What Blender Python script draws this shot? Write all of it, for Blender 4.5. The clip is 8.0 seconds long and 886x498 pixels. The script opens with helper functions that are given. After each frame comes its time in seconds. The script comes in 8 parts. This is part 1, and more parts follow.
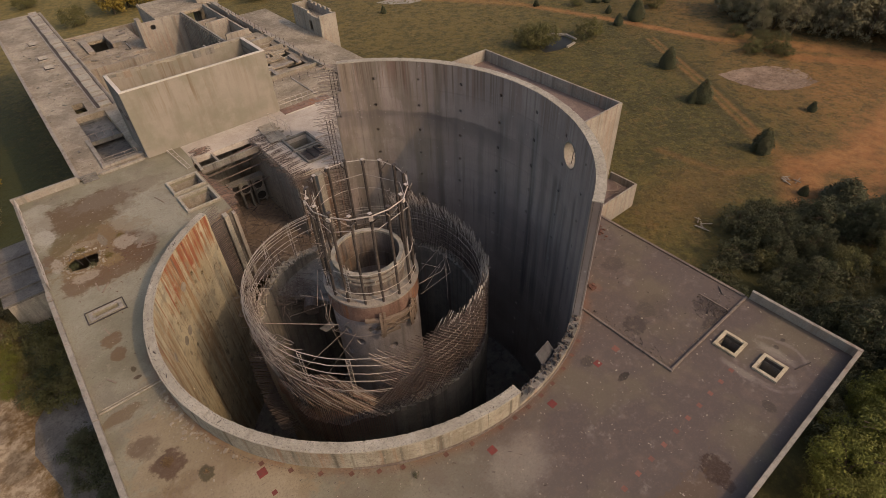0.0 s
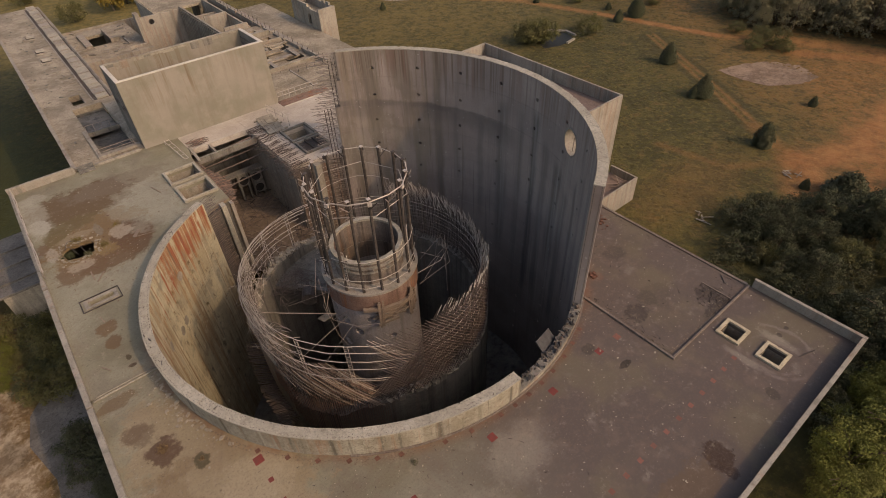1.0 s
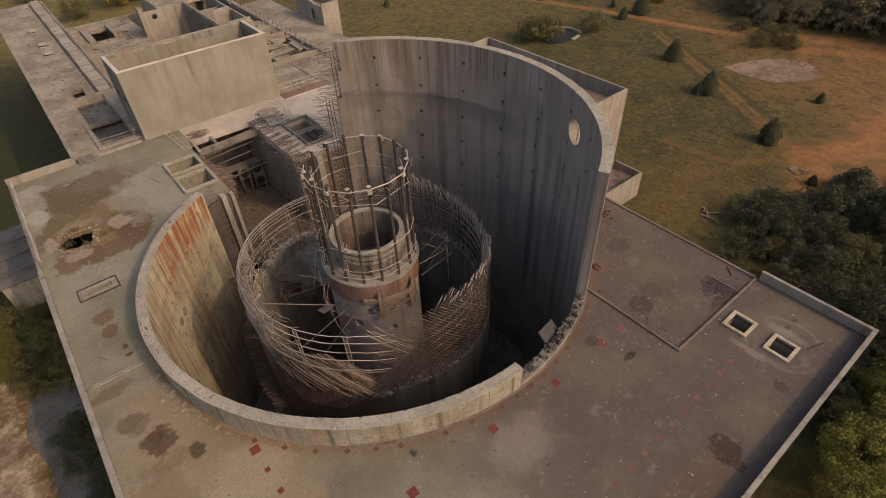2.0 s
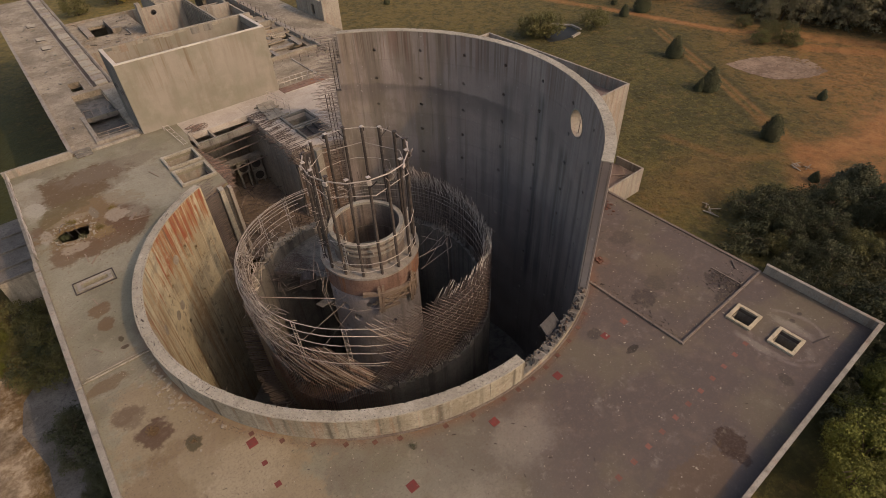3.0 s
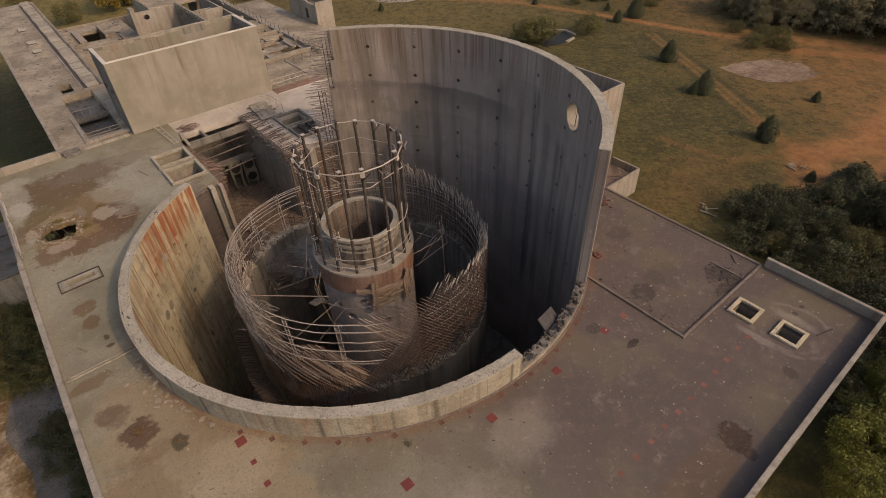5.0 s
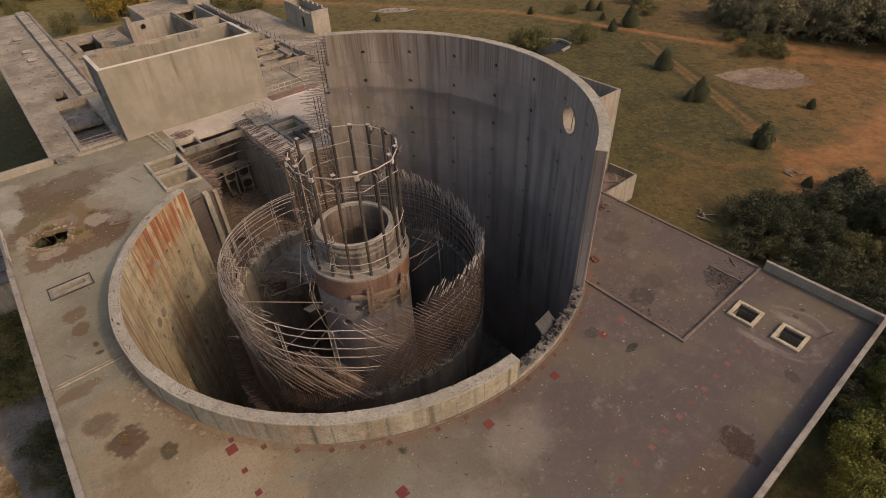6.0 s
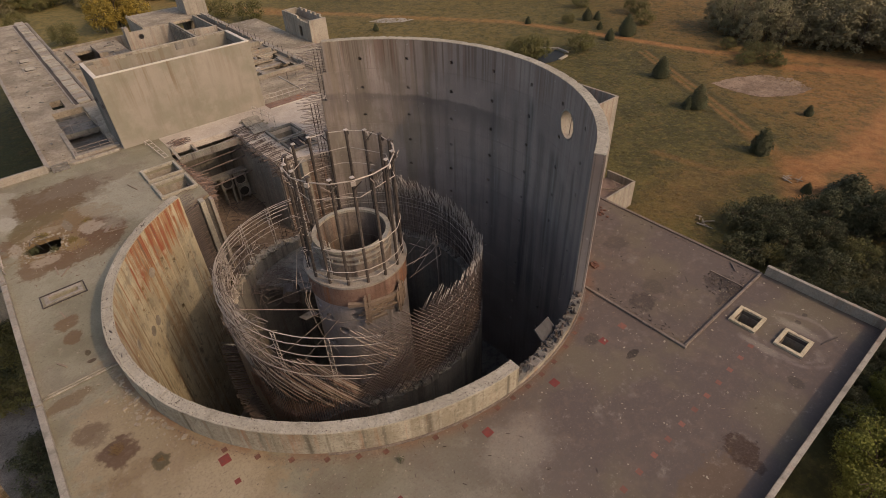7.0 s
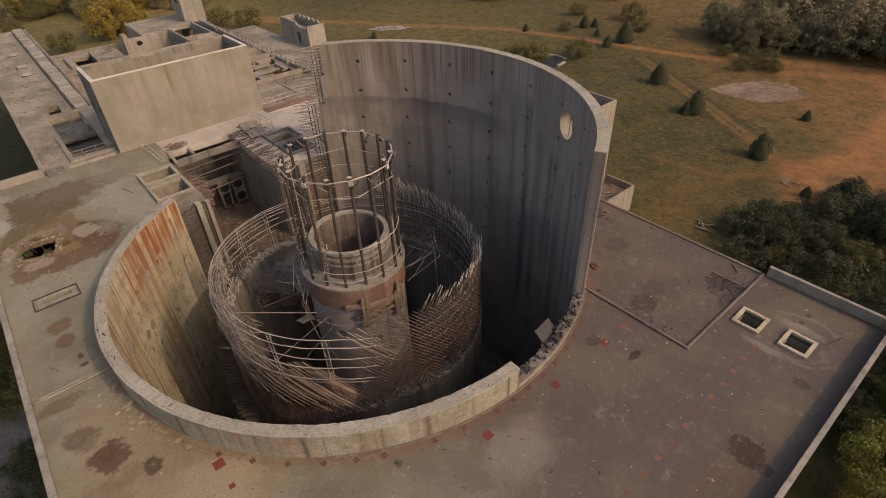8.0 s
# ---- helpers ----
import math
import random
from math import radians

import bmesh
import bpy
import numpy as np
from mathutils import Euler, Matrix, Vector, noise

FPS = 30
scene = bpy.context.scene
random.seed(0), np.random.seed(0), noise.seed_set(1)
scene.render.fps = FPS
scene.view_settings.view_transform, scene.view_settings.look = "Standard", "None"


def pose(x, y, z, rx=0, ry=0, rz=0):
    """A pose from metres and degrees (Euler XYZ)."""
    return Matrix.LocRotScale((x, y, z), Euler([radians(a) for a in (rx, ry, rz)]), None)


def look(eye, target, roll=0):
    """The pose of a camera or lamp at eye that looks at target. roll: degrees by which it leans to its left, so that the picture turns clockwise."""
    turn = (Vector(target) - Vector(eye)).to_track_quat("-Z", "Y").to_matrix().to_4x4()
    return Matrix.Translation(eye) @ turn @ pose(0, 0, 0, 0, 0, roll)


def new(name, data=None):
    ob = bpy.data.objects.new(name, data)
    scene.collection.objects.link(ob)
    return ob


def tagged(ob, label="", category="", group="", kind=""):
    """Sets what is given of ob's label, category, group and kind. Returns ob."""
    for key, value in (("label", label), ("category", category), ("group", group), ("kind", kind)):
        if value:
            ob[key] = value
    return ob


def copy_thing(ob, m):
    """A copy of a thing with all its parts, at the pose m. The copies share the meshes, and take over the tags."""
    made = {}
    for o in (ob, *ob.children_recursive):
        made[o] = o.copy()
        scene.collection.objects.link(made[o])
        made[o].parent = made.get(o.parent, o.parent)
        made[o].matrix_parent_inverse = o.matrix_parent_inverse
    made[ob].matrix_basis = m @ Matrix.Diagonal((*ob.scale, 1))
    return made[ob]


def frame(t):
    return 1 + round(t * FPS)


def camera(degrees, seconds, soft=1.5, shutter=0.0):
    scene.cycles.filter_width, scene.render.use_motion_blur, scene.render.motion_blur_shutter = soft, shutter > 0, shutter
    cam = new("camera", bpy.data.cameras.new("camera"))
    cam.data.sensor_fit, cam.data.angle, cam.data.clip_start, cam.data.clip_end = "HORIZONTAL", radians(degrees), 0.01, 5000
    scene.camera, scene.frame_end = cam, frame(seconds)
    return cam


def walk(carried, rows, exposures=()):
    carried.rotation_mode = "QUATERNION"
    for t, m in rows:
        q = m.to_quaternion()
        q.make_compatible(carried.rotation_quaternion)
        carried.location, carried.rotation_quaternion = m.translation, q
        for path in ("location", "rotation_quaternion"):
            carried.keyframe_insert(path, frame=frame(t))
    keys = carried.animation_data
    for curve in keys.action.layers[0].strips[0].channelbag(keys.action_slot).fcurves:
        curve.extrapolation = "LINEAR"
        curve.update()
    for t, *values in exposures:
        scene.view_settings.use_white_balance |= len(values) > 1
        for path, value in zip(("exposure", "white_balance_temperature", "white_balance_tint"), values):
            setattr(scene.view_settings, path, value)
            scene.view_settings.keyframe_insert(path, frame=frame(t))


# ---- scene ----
cam = camera(79.4, 8.0, soft=0.5)
PATH = [
    (0, (-16.932, -32.443, 33.761), (1.493, -8.811, 7.265), -2.889),
    (0.5, (-17.104, -32.573, 33.238), (1.373, -8.932, 6.787), -2.842),
    (1, (-17.202, -32.690, 32.592), (1.299, -9.052, 6.153), -2.765),
    (1.5, (-17.175, -32.829, 31.963), (1.203, -9.060, 5.558), -2.825),
    (3, (-17.257, -32.803, 30.621), (1.128, -8.960, 4.287), -2.664),
    (3.5, (-17.302, -32.812, 30.189), (1.142, -9.010, 3.858), -2.620),
    (4, (-17.320, -32.846, 29.824), (1.245, -9.001, 3.617), -2.579),
    (4.5, (-17.351, -32.877, 29.470), (1.392, -8.950, 3.467), -2.555),
    (6, (-17.183, -32.889, 28.420), (2.250, -8.623, 3.250), -2.517),
    (6.5, (-17.076, -32.875, 28.107), (2.559, -8.436, 3.263), -2.556),
    (7, (-17.010, -32.804, 27.889), (2.797, -8.254, 3.293), -2.586),
    (7.5, (-17.034, -32.782, 27.542), (2.974, -8.126, 3.216), -2.554),
    (8, (-17.015, -32.746, 27.156), (3.147, -7.981, 3.068), -2.566),
]
walk(cam, [(t, look(eye, target, roll)) for t, eye, target, roll in PATH], [(0.0, -0.54, 7750, 18.5), (4.0, -0.59, 7750, 18.5), (8.0, -0.55, 7750, 18.5)])

# ---- world, sun, exposure ----
SUN_AZ, SUN_EL = radians(-68.0), radians(37.6)
world = bpy.data.worlds.new("world")
scene.world = world
world.use_nodes = True
wn = world.node_tree
wn.nodes.clear()
sky = wn.nodes.new("ShaderNodeTexSky")
sky.sky_type = "NISHITA"
sky.sun_disc = False
sky.sun_elevation = SUN_EL
sky.sun_rotation = radians(90.0) - SUN_AZ
sky.air_density, sky.dust_density, sky.ozone_density = 1.0, 2.7, 0.8
bg = wn.nodes.new("ShaderNodeBackground")
bg.inputs["Strength"].default_value = 0.31
wo = wn.nodes.new("ShaderNodeOutputWorld")
wn.links.new(sky.outputs[0], bg.inputs[0])
wn.links.new(bg.outputs[0], wo.inputs[0])
sun_data = bpy.data.lights.new("sun", "SUN")
sun_data.energy = 2.25
sun_data.angle = radians(0.6)
sun_data.color = (1.0, 0.76, 0.53)
sun = new("sun", sun_data)
sun_way = Vector((math.cos(SUN_EL) * math.cos(SUN_AZ), math.cos(SUN_EL) * math.sin(SUN_AZ), math.sin(SUN_EL)))
sun.matrix_world = look(sun_way * 120, (0, 0, 0))


# ---- materials ----
LIFT_M = 2.95


class Nodes:
    """Short-hand for building a node material."""

    def __init__(self, name):
        self.mat = bpy.data.materials.new(name)
        self.mat.use_nodes = True
        self.tree = self.mat.node_tree
        self.bsdf = self.tree.nodes["Principled BSDF"]
        self.geo = self.tree.nodes.new("ShaderNodeNewGeometry")
        self.pos = self.geo.outputs["Position"]
        self.ragged = []

    def put(self, socket, value):
        if isinstance(value, bpy.types.NodeSocket):
            self.tree.links.new(value, socket)
        elif value is not None:
            if isinstance(value, (tuple, list)) and len(value) == 3 and socket.type == "RGBA":
                value = (*value, 1.0)
            socket.default_value = value

    def math(self, op, a, b=None, c=None, clamp=False):
        n = self.tree.nodes.new("ShaderNodeMath")
        n.operation, n.use_clamp = op, clamp
        for i, v in enumerate((a, b, c)):
            self.put(n.inputs[i], v)
        return n.outputs[0]

    def vec(self, op, a, b=None):
        n = self.tree.nodes.new("ShaderNodeVectorMath")
        n.operation = op
        self.put(n.inputs[0], a)
        self.put(n.inputs[1], b)
        return n.outputs["Value"] if op in ("LENGTH", "DISTANCE", "DOT_PRODUCT") else n.outputs[0]

    def noise(self, scale, detail=4.0, rough=0.55, squash=None, shift=(0, 0, 0), distort=0.0):
        p = self.pos
        if squash:
            p = self.vec("MULTIPLY", p, squash)
        if any(shift):
            p = self.vec("ADD", p, shift)
        n = self.tree.nodes.new("ShaderNodeTexNoise")
        n.inputs["Scale"].default_value = scale
        n.inputs["Detail"].default_value = detail
        n.inputs["Roughness"].default_value = rough
        n.inputs["Distortion"].default_value = distort
        self.put(n.inputs["Vector"], p)
        return n.outputs[0]

    def range(self, v, a, b, lo=0.0, hi=1.0):
        n = self.tree.nodes.new("ShaderNodeMapRange")
        n.interpolation_type = "SMOOTHSTEP"
        self.put(n.inputs[0], v)
        for i, x in enumerate((a, b, lo, hi)):
            n.inputs[i + 1].default_value = x
        return n.outputs[0]

    def mix(self, f, a, b, mode="MIX"):
        n = self.tree.nodes.new("ShaderNodeMix")
        n.data_type, n.blend_type = "RGBA", mode
        self.put(n.inputs[0], f)
        self.put(n.inputs[6], a)
        self.put(n.inputs[7], b)
        return n.outputs[2]

    def split(self):
        n = self.tree.nodes.new("ShaderNodeSeparateXYZ")
        self.put(n.inputs[0], self.pos)
        return n.outputs

    def bump(self, height, strength=0.3, distance=0.05, normal=None):
        n = self.tree.nodes.new("ShaderNodeBump")
        n.inputs["Strength"].default_value = strength
        n.inputs["Distance"].default_value = distance
        self.put(n.inputs["Height"], height)
        if normal is not None:
            self.put(n.inputs["Normal"], normal)
        return n.outputs[0]

    def stain(self, x, y, rx, ry, edge=0.35, wobble=0.9, seed=0.0):
        """A ragged patch on a level surface round (x, y)."""
        d = self.vec("MULTIPLY", self.vec("SUBTRACT", self.pos, (x, y, 0)), (1 / rx, 1 / ry, 0))
        r = self.vec("LENGTH", d)
        if not self.ragged:
            self.ragged = [self.noise(k, 6, 0.65, shift=(k * 70, k * 31, 0)) for k in (0.4, 0.65, 1.1)] + [self.noise(2.2, 6, 0.75, shift=(23, 51, 0))]
        m = self.ragged[3]
        n = self.ragged[0 if min(rx, ry) > 2.5 else (1 if min(rx, ry) > 1.2 else 2)]
        if int(seed) % 2:
            n = self.math("SUBTRACT", 1.0, n)
        r = self.math("ADD", r, self.math("MULTIPLY", self.math("SUBTRACT", n, 0.5), wobble * 2))
        r = self.math("ADD", r, self.math("MULTIPLY", self.math("SUBTRACT", m, 0.5), 0.9))
        return self.range(r, 1 - edge, 1 + edge, 1.0, 0.0)

    def road(self, a, b, width, soft=1.2, sway=3.0):
        """A worn strip of ground from a to b."""
        ax, ay = a
        dx, dy = b[0] - ax, b[1] - ay
        rel = self.vec("SUBTRACT", self.pos, (ax, ay, 0))
        t = self.math("DIVIDE", self.vec("DOT_PRODUCT", rel, (dx, dy, 0)), dx * dx + dy * dy, clamp=True)
        n = self.tree.nodes.new("ShaderNodeCombineXYZ")
        self.put(n.inputs[0], self.math("MULTIPLY", t, dx))
        self.put(n.inputs[1], self.math("MULTIPLY", t, dy))
        away = self.vec("MULTIPLY", self.vec("SUBTRACT", rel, n.outputs[0]), (1, 1, 0))
        d = self.math("ADD", self.vec("LENGTH", away), self.math("MULTIPLY", self.math("SUBTRACT", self.noise(0.35, 5), 0.5), sway))
        return self.range(d, width / 2 - soft * 0.4, width / 2 + soft, 1.0, 0.0)

    def done(self, color, rough=0.9, normal=None, metal=0.0):
        self.put(self.bsdf.inputs["Base Color"], color)
        self.put(self.bsdf.inputs["Roughness"], rough)
        self.put(self.bsdf.inputs["Metallic"], metal)
        self.bsdf.inputs["Specular IOR Level"].default_value = 0.25
        if normal is not None:
            self.put(self.bsdf.inputs["Normal"], normal)
        return self.mat


def concrete(name, base, dark, light, streak=0.5, rust=0.0, bump=0.25, grime=0.3):
    """Weathered cast concrete: blotches, grain, water streaks down, rust streaks."""
    n = Nodes(name)
    blot = n.noise(0.22, 6, 0.6)
    col = n.mix(n.range(blot, 0.35, 0.68), dark, base)
    col = n.mix(n.range(n.noise(0.9, 6, 0.65, shift=(9, 4, 2)), 0.5, 0.75, 0, 0.55), col, light)
    if streak:
        s = n.noise(1.0, 5, 0.6, squash=(1.3, 1.3, 0.045))
        col = n.mix(n.range(s, 0.5, 0.66, 0, streak), col, tuple(c * 0.42 for c in dark))
        s = n.noise(1.0, 4, 0.6, squash=(0.7, 0.7, 0.02), shift=(31, 7, 0))
        col = n.mix(n.range(s, 0.52, 0.7, 0, streak * 0.7), col, light)
    if rust:
        s = n.noise(1.0, 5, 0.7, squash=(1.7, 1.7, 0.06), shift=(3, 17, 5))
        area = n.noise(0.14, 3, 0.5, shift=(40, 2, 9))
        s = n.math("ADD", s, n.math("MULTIPLY", n.math("SUBTRACT", area, 0.5), 0.5))
        col = n.mix(n.range(s, 0.5, 0.66, 0, rust), col, (0.27, 0.11, 0.045))
        col = n.mix(n.range(s, 0.62, 0.74, 0, rust * 0.8), col, (0.25, 0.06, 0.026))
    mid = n.noise(1.5, 7, 0.72, shift=(6, 2, 8))
    col = n.mix(n.range(mid, 0.5, 0.72, 0.0, grime), col, tuple(c * 0.5 for c in dark))
    fine = n.noise(6.5, 7, 0.85)
    col = n.mix(n.range(fine, 0.48, 0.64, 0.0, 0.62 * (0.5 + grime)), col, tuple(c * 0.45 for c in dark))
    col = n.mix(n.range(n.noise(6.0, 6, 0.8, shift=(2, 7, 3)), 0.54, 0.68, 0.0, 0.35 * (0.5 + grime)), col, tuple(min(1, c * 1.25) for c in light))
    h = n.math("ADD", n.math("MULTIPLY", fine, 0.4), n.noise(2.0, 5, 0.6, shift=(5, 5, 5)))
    return n.done(col, n.range(blot, 0.3, 0.7, 0.85, 0.95), n.bump(h, bump, 0.08))


def round_coords(n):
    """Metres round the shaft's axis, height, and a vector of both for streaks that run down a round wall."""
    x, y, z = n.split()
    turn = n.math("MULTIPLY", n.math("ARCTAN2", y, x), 18.3)
    c = n.tree.nodes.new("ShaderNodeCombineXYZ")
    n.put(c.inputs[0], turn)
    n.put(c.inputs[1], z)
    return turn, z, c.outputs[0]


def swirl(n, vec, squash, scale=1.0, detail=4.0, rough=0.55, shift=0.0):
    t = n.tree.nodes.new("ShaderNodeTexNoise")
    t.inputs["Scale"].default_value, t.inputs["Detail"].default_value, t.inputs["Roughness"].default_value = scale, detail, rough
    n.put(t.inputs["Vector"], n.vec("ADD", n.vec("MULTIPLY", vec, (*squash, 1)), (shift, shift * 0.37, 0)))
    return t.outputs[0]


def shell_concrete():
    """The tall wall: smooth grey pours, broad dark runs of water, short brown drips from the top edge, one dark belt.
    """
    n = Nodes("shell_concrete")
    turn, z, vec = round_coords(n)
    col = n.mix(n.range(n.noise(0.16, 5, 0.55), 0.36, 0.66), (0.238, 0.196, 0.17), (0.312, 0.26, 0.224))
    # pours differ a little from bay to bay
    c = n.tree.nodes.new("ShaderNodeCombineXYZ")
    n.put(c.inputs[0], n.math("FLOOR", n.math("DIVIDE", turn, 4.8)))
    n.put(c.inputs[1], n.math("FLOOR", n.math("DIVIDE", n.math("ADD", z, 17.4), LIFT_M)))
    w = n.tree.nodes.new("ShaderNodeTexWhiteNoise")
    w.noise_dimensions = "2D"
    n.put(w.inputs["Vector"], c.outputs[0])
    col = n.mix(n.range(w.outputs["Value"], 0.3, 1.0, 0, 0.22), col, (0.20, 0.183, 0.165))
    line = n.math("FRACT", n.math("DIVIDE", n.math("ADD", z, 17.4), LIFT_M))
    col = n.mix(n.math("MULTIPLY", n.range(line, 0.0, 0.02, 0.5, 0.0), n.range(swirl(n, vec, (0.3, 0.3)), 0.4, 0.6)), col, (0.15, 0.135, 0.12))
    wob = n.math("MULTIPLY", n.math("SUBTRACT", swirl(n, vec, (0.2, 0.16), 1.0, 5, 0.6), 0.5), 1.1)
    ragged = swirl(n, vec, (2.2, 0.07), 1.0, 5, 0.65, 4.0)
    for deg, half, top, low, f in ((30.2, 0.42, 14, -16, 0.6), (24, 0.3, 6.8, -6, 0.3), (14.2, 0.35, 6.4, -9, 0.35), (5.4, 0.6, 9.2, -12, 0.55), (-8.8, 0.4, 9.6, -16, 0.85), (-14.2, 0.5, 7.2, -16, 0.5),
                                   (-21.8, 0.85, 6.2, -9, 0.65), (-27.5, 0.6, 4.5, -16, 0.5), (-34.3, 0.3, 6.8, -11, 0.6), (-40, 0.5, 9.0, -8, 0.4), (45.5, 0.35, 5.0, -10, 0.25), (52.2, 0.22, 11.4, 2.5, 0.5), (-3, 0.3, 7.2, -4, 0.35), (-48, 0.4, 10, -16, 0.45), (38, 0.3, 3, -8, 0.3)):
        d = n.math("ABSOLUTE", n.math("ADD", n.math("SUBTRACT", turn, radians(deg) * 18.3), wob))
        m = n.math("MULTIPLY", n.range(d, half * 0.35, half * 1.7, 1, 0), n.range(z, top - 1.6, top, 1, 0))
        m = n.math("MULTIPLY", n.math("MULTIPLY", m, n.range(z, low, low + 5, 0, 1)), n.range(ragged, 0.32, 0.58, 0.45, 1.0))
        col = n.mix(n.math("MULTIPLY", m, f), col, (0.098, 0.083, 0.064) if deg > 40 or deg == 30.2 else (0.088, 0.081, 0.074))
    # soft narrow runs all over
    s = swirl(n, vec, (0.9, 0.035), 1.0, 5, 0.6, 9.0)
    col = n.mix(n.range(s, 0.52, 0.68, 0, 0.3), col, (0.125, 0.112, 0.098))
    s = swirl(n, vec, (0.6, 0.03), 1.0, 4, 0.6, 31.0)
    col = n.mix(n.range(s, 0.55, 0.7, 0, 0.3), col, (0.40, 0.365, 0.32))
    s = swirl(n, vec, (0.75, 0.05), 1.0, 5, 0.65, 53.0)
    col = n.mix(n.math("MULTIPLY", n.range(s, 0.46, 0.62, 0, 0.6), n.range(turn, 6.0, 13.0)), col, (0.19, 0.155, 0.105))
    s = swirl(n, vec, (1.7, 0.04), 1.0, 5, 0.65, 67.0)
    col = n.mix(n.math("MULTIPLY", n.range(s, 0.56, 0.64, 0, 0.5), n.range(turn, 0.0, 10.0, 0.35, 1.0)), col, (0.10, 0.088, 0.07))
    # lower western part lightened: the sunlit patch put into the colour
    pale = n.math("MULTIPLY", n.range(turn, 11.5, 15.5), n.range(z, 3.5, 6.3, 1, 0))
    col = n.mix(n.math("MULTIPLY", pale, n.range(swirl(n, vec, (0.3, 0.2), 1.0, 4, 0.6, 15.0), 0.35, 0.65, 0.0, 0.5)), col, (0.31, 0.285, 0.215))
    # grime washed down over the western pours, also toning down the sun there
    s = swirl(n, vec, (0.5, 0.07), 1.0, 6, 0.7, 77.0)
    col = n.mix(n.math("MULTIPLY", n.range(s, 0.42, 0.62, 0, 0.75), n.range(turn, 9.0, 16.0)), col, (0.145, 0.122, 0.095))
    s = swirl(n, vec, (0.35, 0.3), 1.0, 6, 0.7, 83.0)
    col = n.mix(n.math("MULTIPLY", n.range(s, 0.48, 0.62, 0, 0.5), n.range(turn, 6.0, 14.0)), col, (0.17, 0.14, 0.112))
    # brown drips hanging from the top edge
    reach = n.math("SUBTRACT", 13.2, n.math("MULTIPLY", swirl(n, vec, (0.8, 0.0), 1.0, 4, 0.7, 2.0), 7.6))
    hang = n.range(n.math("SUBTRACT", z, reach), -1.6, 1.6)
    for freq, shift, tint in ((1.3, 17.0, (0.165, 0.1, 0.075)), (3.0, 27.0, (0.1, 0.072, 0.05))):
        thin = n.range(swirl(n, vec, (freq, 0.03), 1.0, 4, 0.6, shift), 0.5, 0.6)
        col = n.mix(n.math("MULTIPLY", n.math("MULTIPLY", hang, thin), n.range(turn, -8.0, 12.0, 0.3, 0.62)), col, tint)
    # the dark belt under one pour joint
    mid = n.math("ADD", 5.55, n.math("MULTIPLY", turn, 0.04))
    mid = n.math("ADD", mid, n.math("MULTIPLY", n.math("SUBTRACT", swirl(n, vec, (0.5, 0.3), 1.0, 5, 0.65, 6.0), 0.5), 0.9))
    over = n.math("SUBTRACT", z, mid)
    thinner = n.range(turn, 9.0, 13.0, 1.0, 0.55)
    belt = n.math("MULTIPLY", n.range(over, 0.2, 0.6, 1, 0), n.range(over, -2.4, -0.3, 0, 1))
    belt = n.math("MULTIPLY", n.math("MULTIPLY", belt, thinner), n.range(turn, -3.0, 3.0))
    col = n.mix(n.math("MULTIPLY", belt, 0.5), col, (0.098, 0.086, 0.078))
    band = n.math("MULTIPLY", n.range(over, 0.25, 0.5, 1, 0), n.range(over, -0.5, 0.0, 0, 1))
    col = n.mix(n.math("MULTIPLY", n.math("MULTIPLY", band, n.math("MULTIPLY", n.range(turn, 1.0, 6.0), n.range(swirl(n, vec, (0.25, 0.1), 1.0, 4, 0.6, 91.0), 0.4, 0.6, 0.2, 1.0))), 0.45), col, (0.095, 0.083, 0.075))
    fine = n.noise(6.5, 6, 0.8)
    col = n.mix(n.range(fine, 0.5, 0.66, 0.0, 0.3), col, (0.14, 0.127, 0.112))
    specks = n.noise(3.0, 3, 0.5, shift=(4, 4, 0))
    col = n.mix(n.range(specks, 0.7, 0.76, 0, 0.5), col, (0.45, 0.42, 0.37))
    h = n.math("ADD", n.math("MULTIPLY", fine, 0.4), n.noise(1.4, 5, 0.6, shift=(5, 5, 5)))
    return n.done(col, 0.88, n.bump(h, 0.18, 0.06))


def face_concrete():
    """Smooth walls of the box room: greenish grey, cloudy, with thin brown runs below the capping."""
    n = Nodes("smooth_grey_concrete")
    x, y, z = n.split()
    col = n.mix(n.range(n.noise(0.25, 6, 0.6), 0.36, 0.64), (0.195, 0.182, 0.138), (0.255, 0.228, 0.185))
    col = n.mix(n.range(n.noise(0.7, 6, 0.65, shift=(9, 4, 2)), 0.5, 0.7, 0, 0.4), col, (0.29, 0.26, 0.212))
    col = n.mix(n.range(n.noise(1.0, 6, 0.65, squash=(0.8, 0.8, 0.12), shift=(3, 8, 1)), 0.5, 0.66, 0, 0.35), col, (0.165, 0.14, 0.105))
    runs = n.noise(1.0, 5, 0.65, squash=(1.6, 1.6, 0.06), shift=(31, 7, 0))
    where = n.range(n.math("ABSOLUTE", n.math("ADD", x, 3.2)), 0.8, 4.5, 1.0, 0.25)
    hang = n.range(n.math("ADD", z, n.math("MULTIPLY", n.noise(1.0, 3, 0.5, squash=(0.7, 0.7, 0.0)), 6.0)), 6.5, 9.5)
    col = n.mix(n.math("MULTIPLY", n.math("MULTIPLY", n.range(runs, 0.5, 0.62, 0, 0.75), where), hang), col, (0.15, 0.105, 0.062))
    fine = n.noise(6.0, 6, 0.8)
    col = n.mix(n.range(fine, 0.5, 0.66, 0.0, 0.25), col, (0.16, 0.14, 0.108))
    return n.done(col, 0.9, n.bump(fine, 0.15, 0.05))


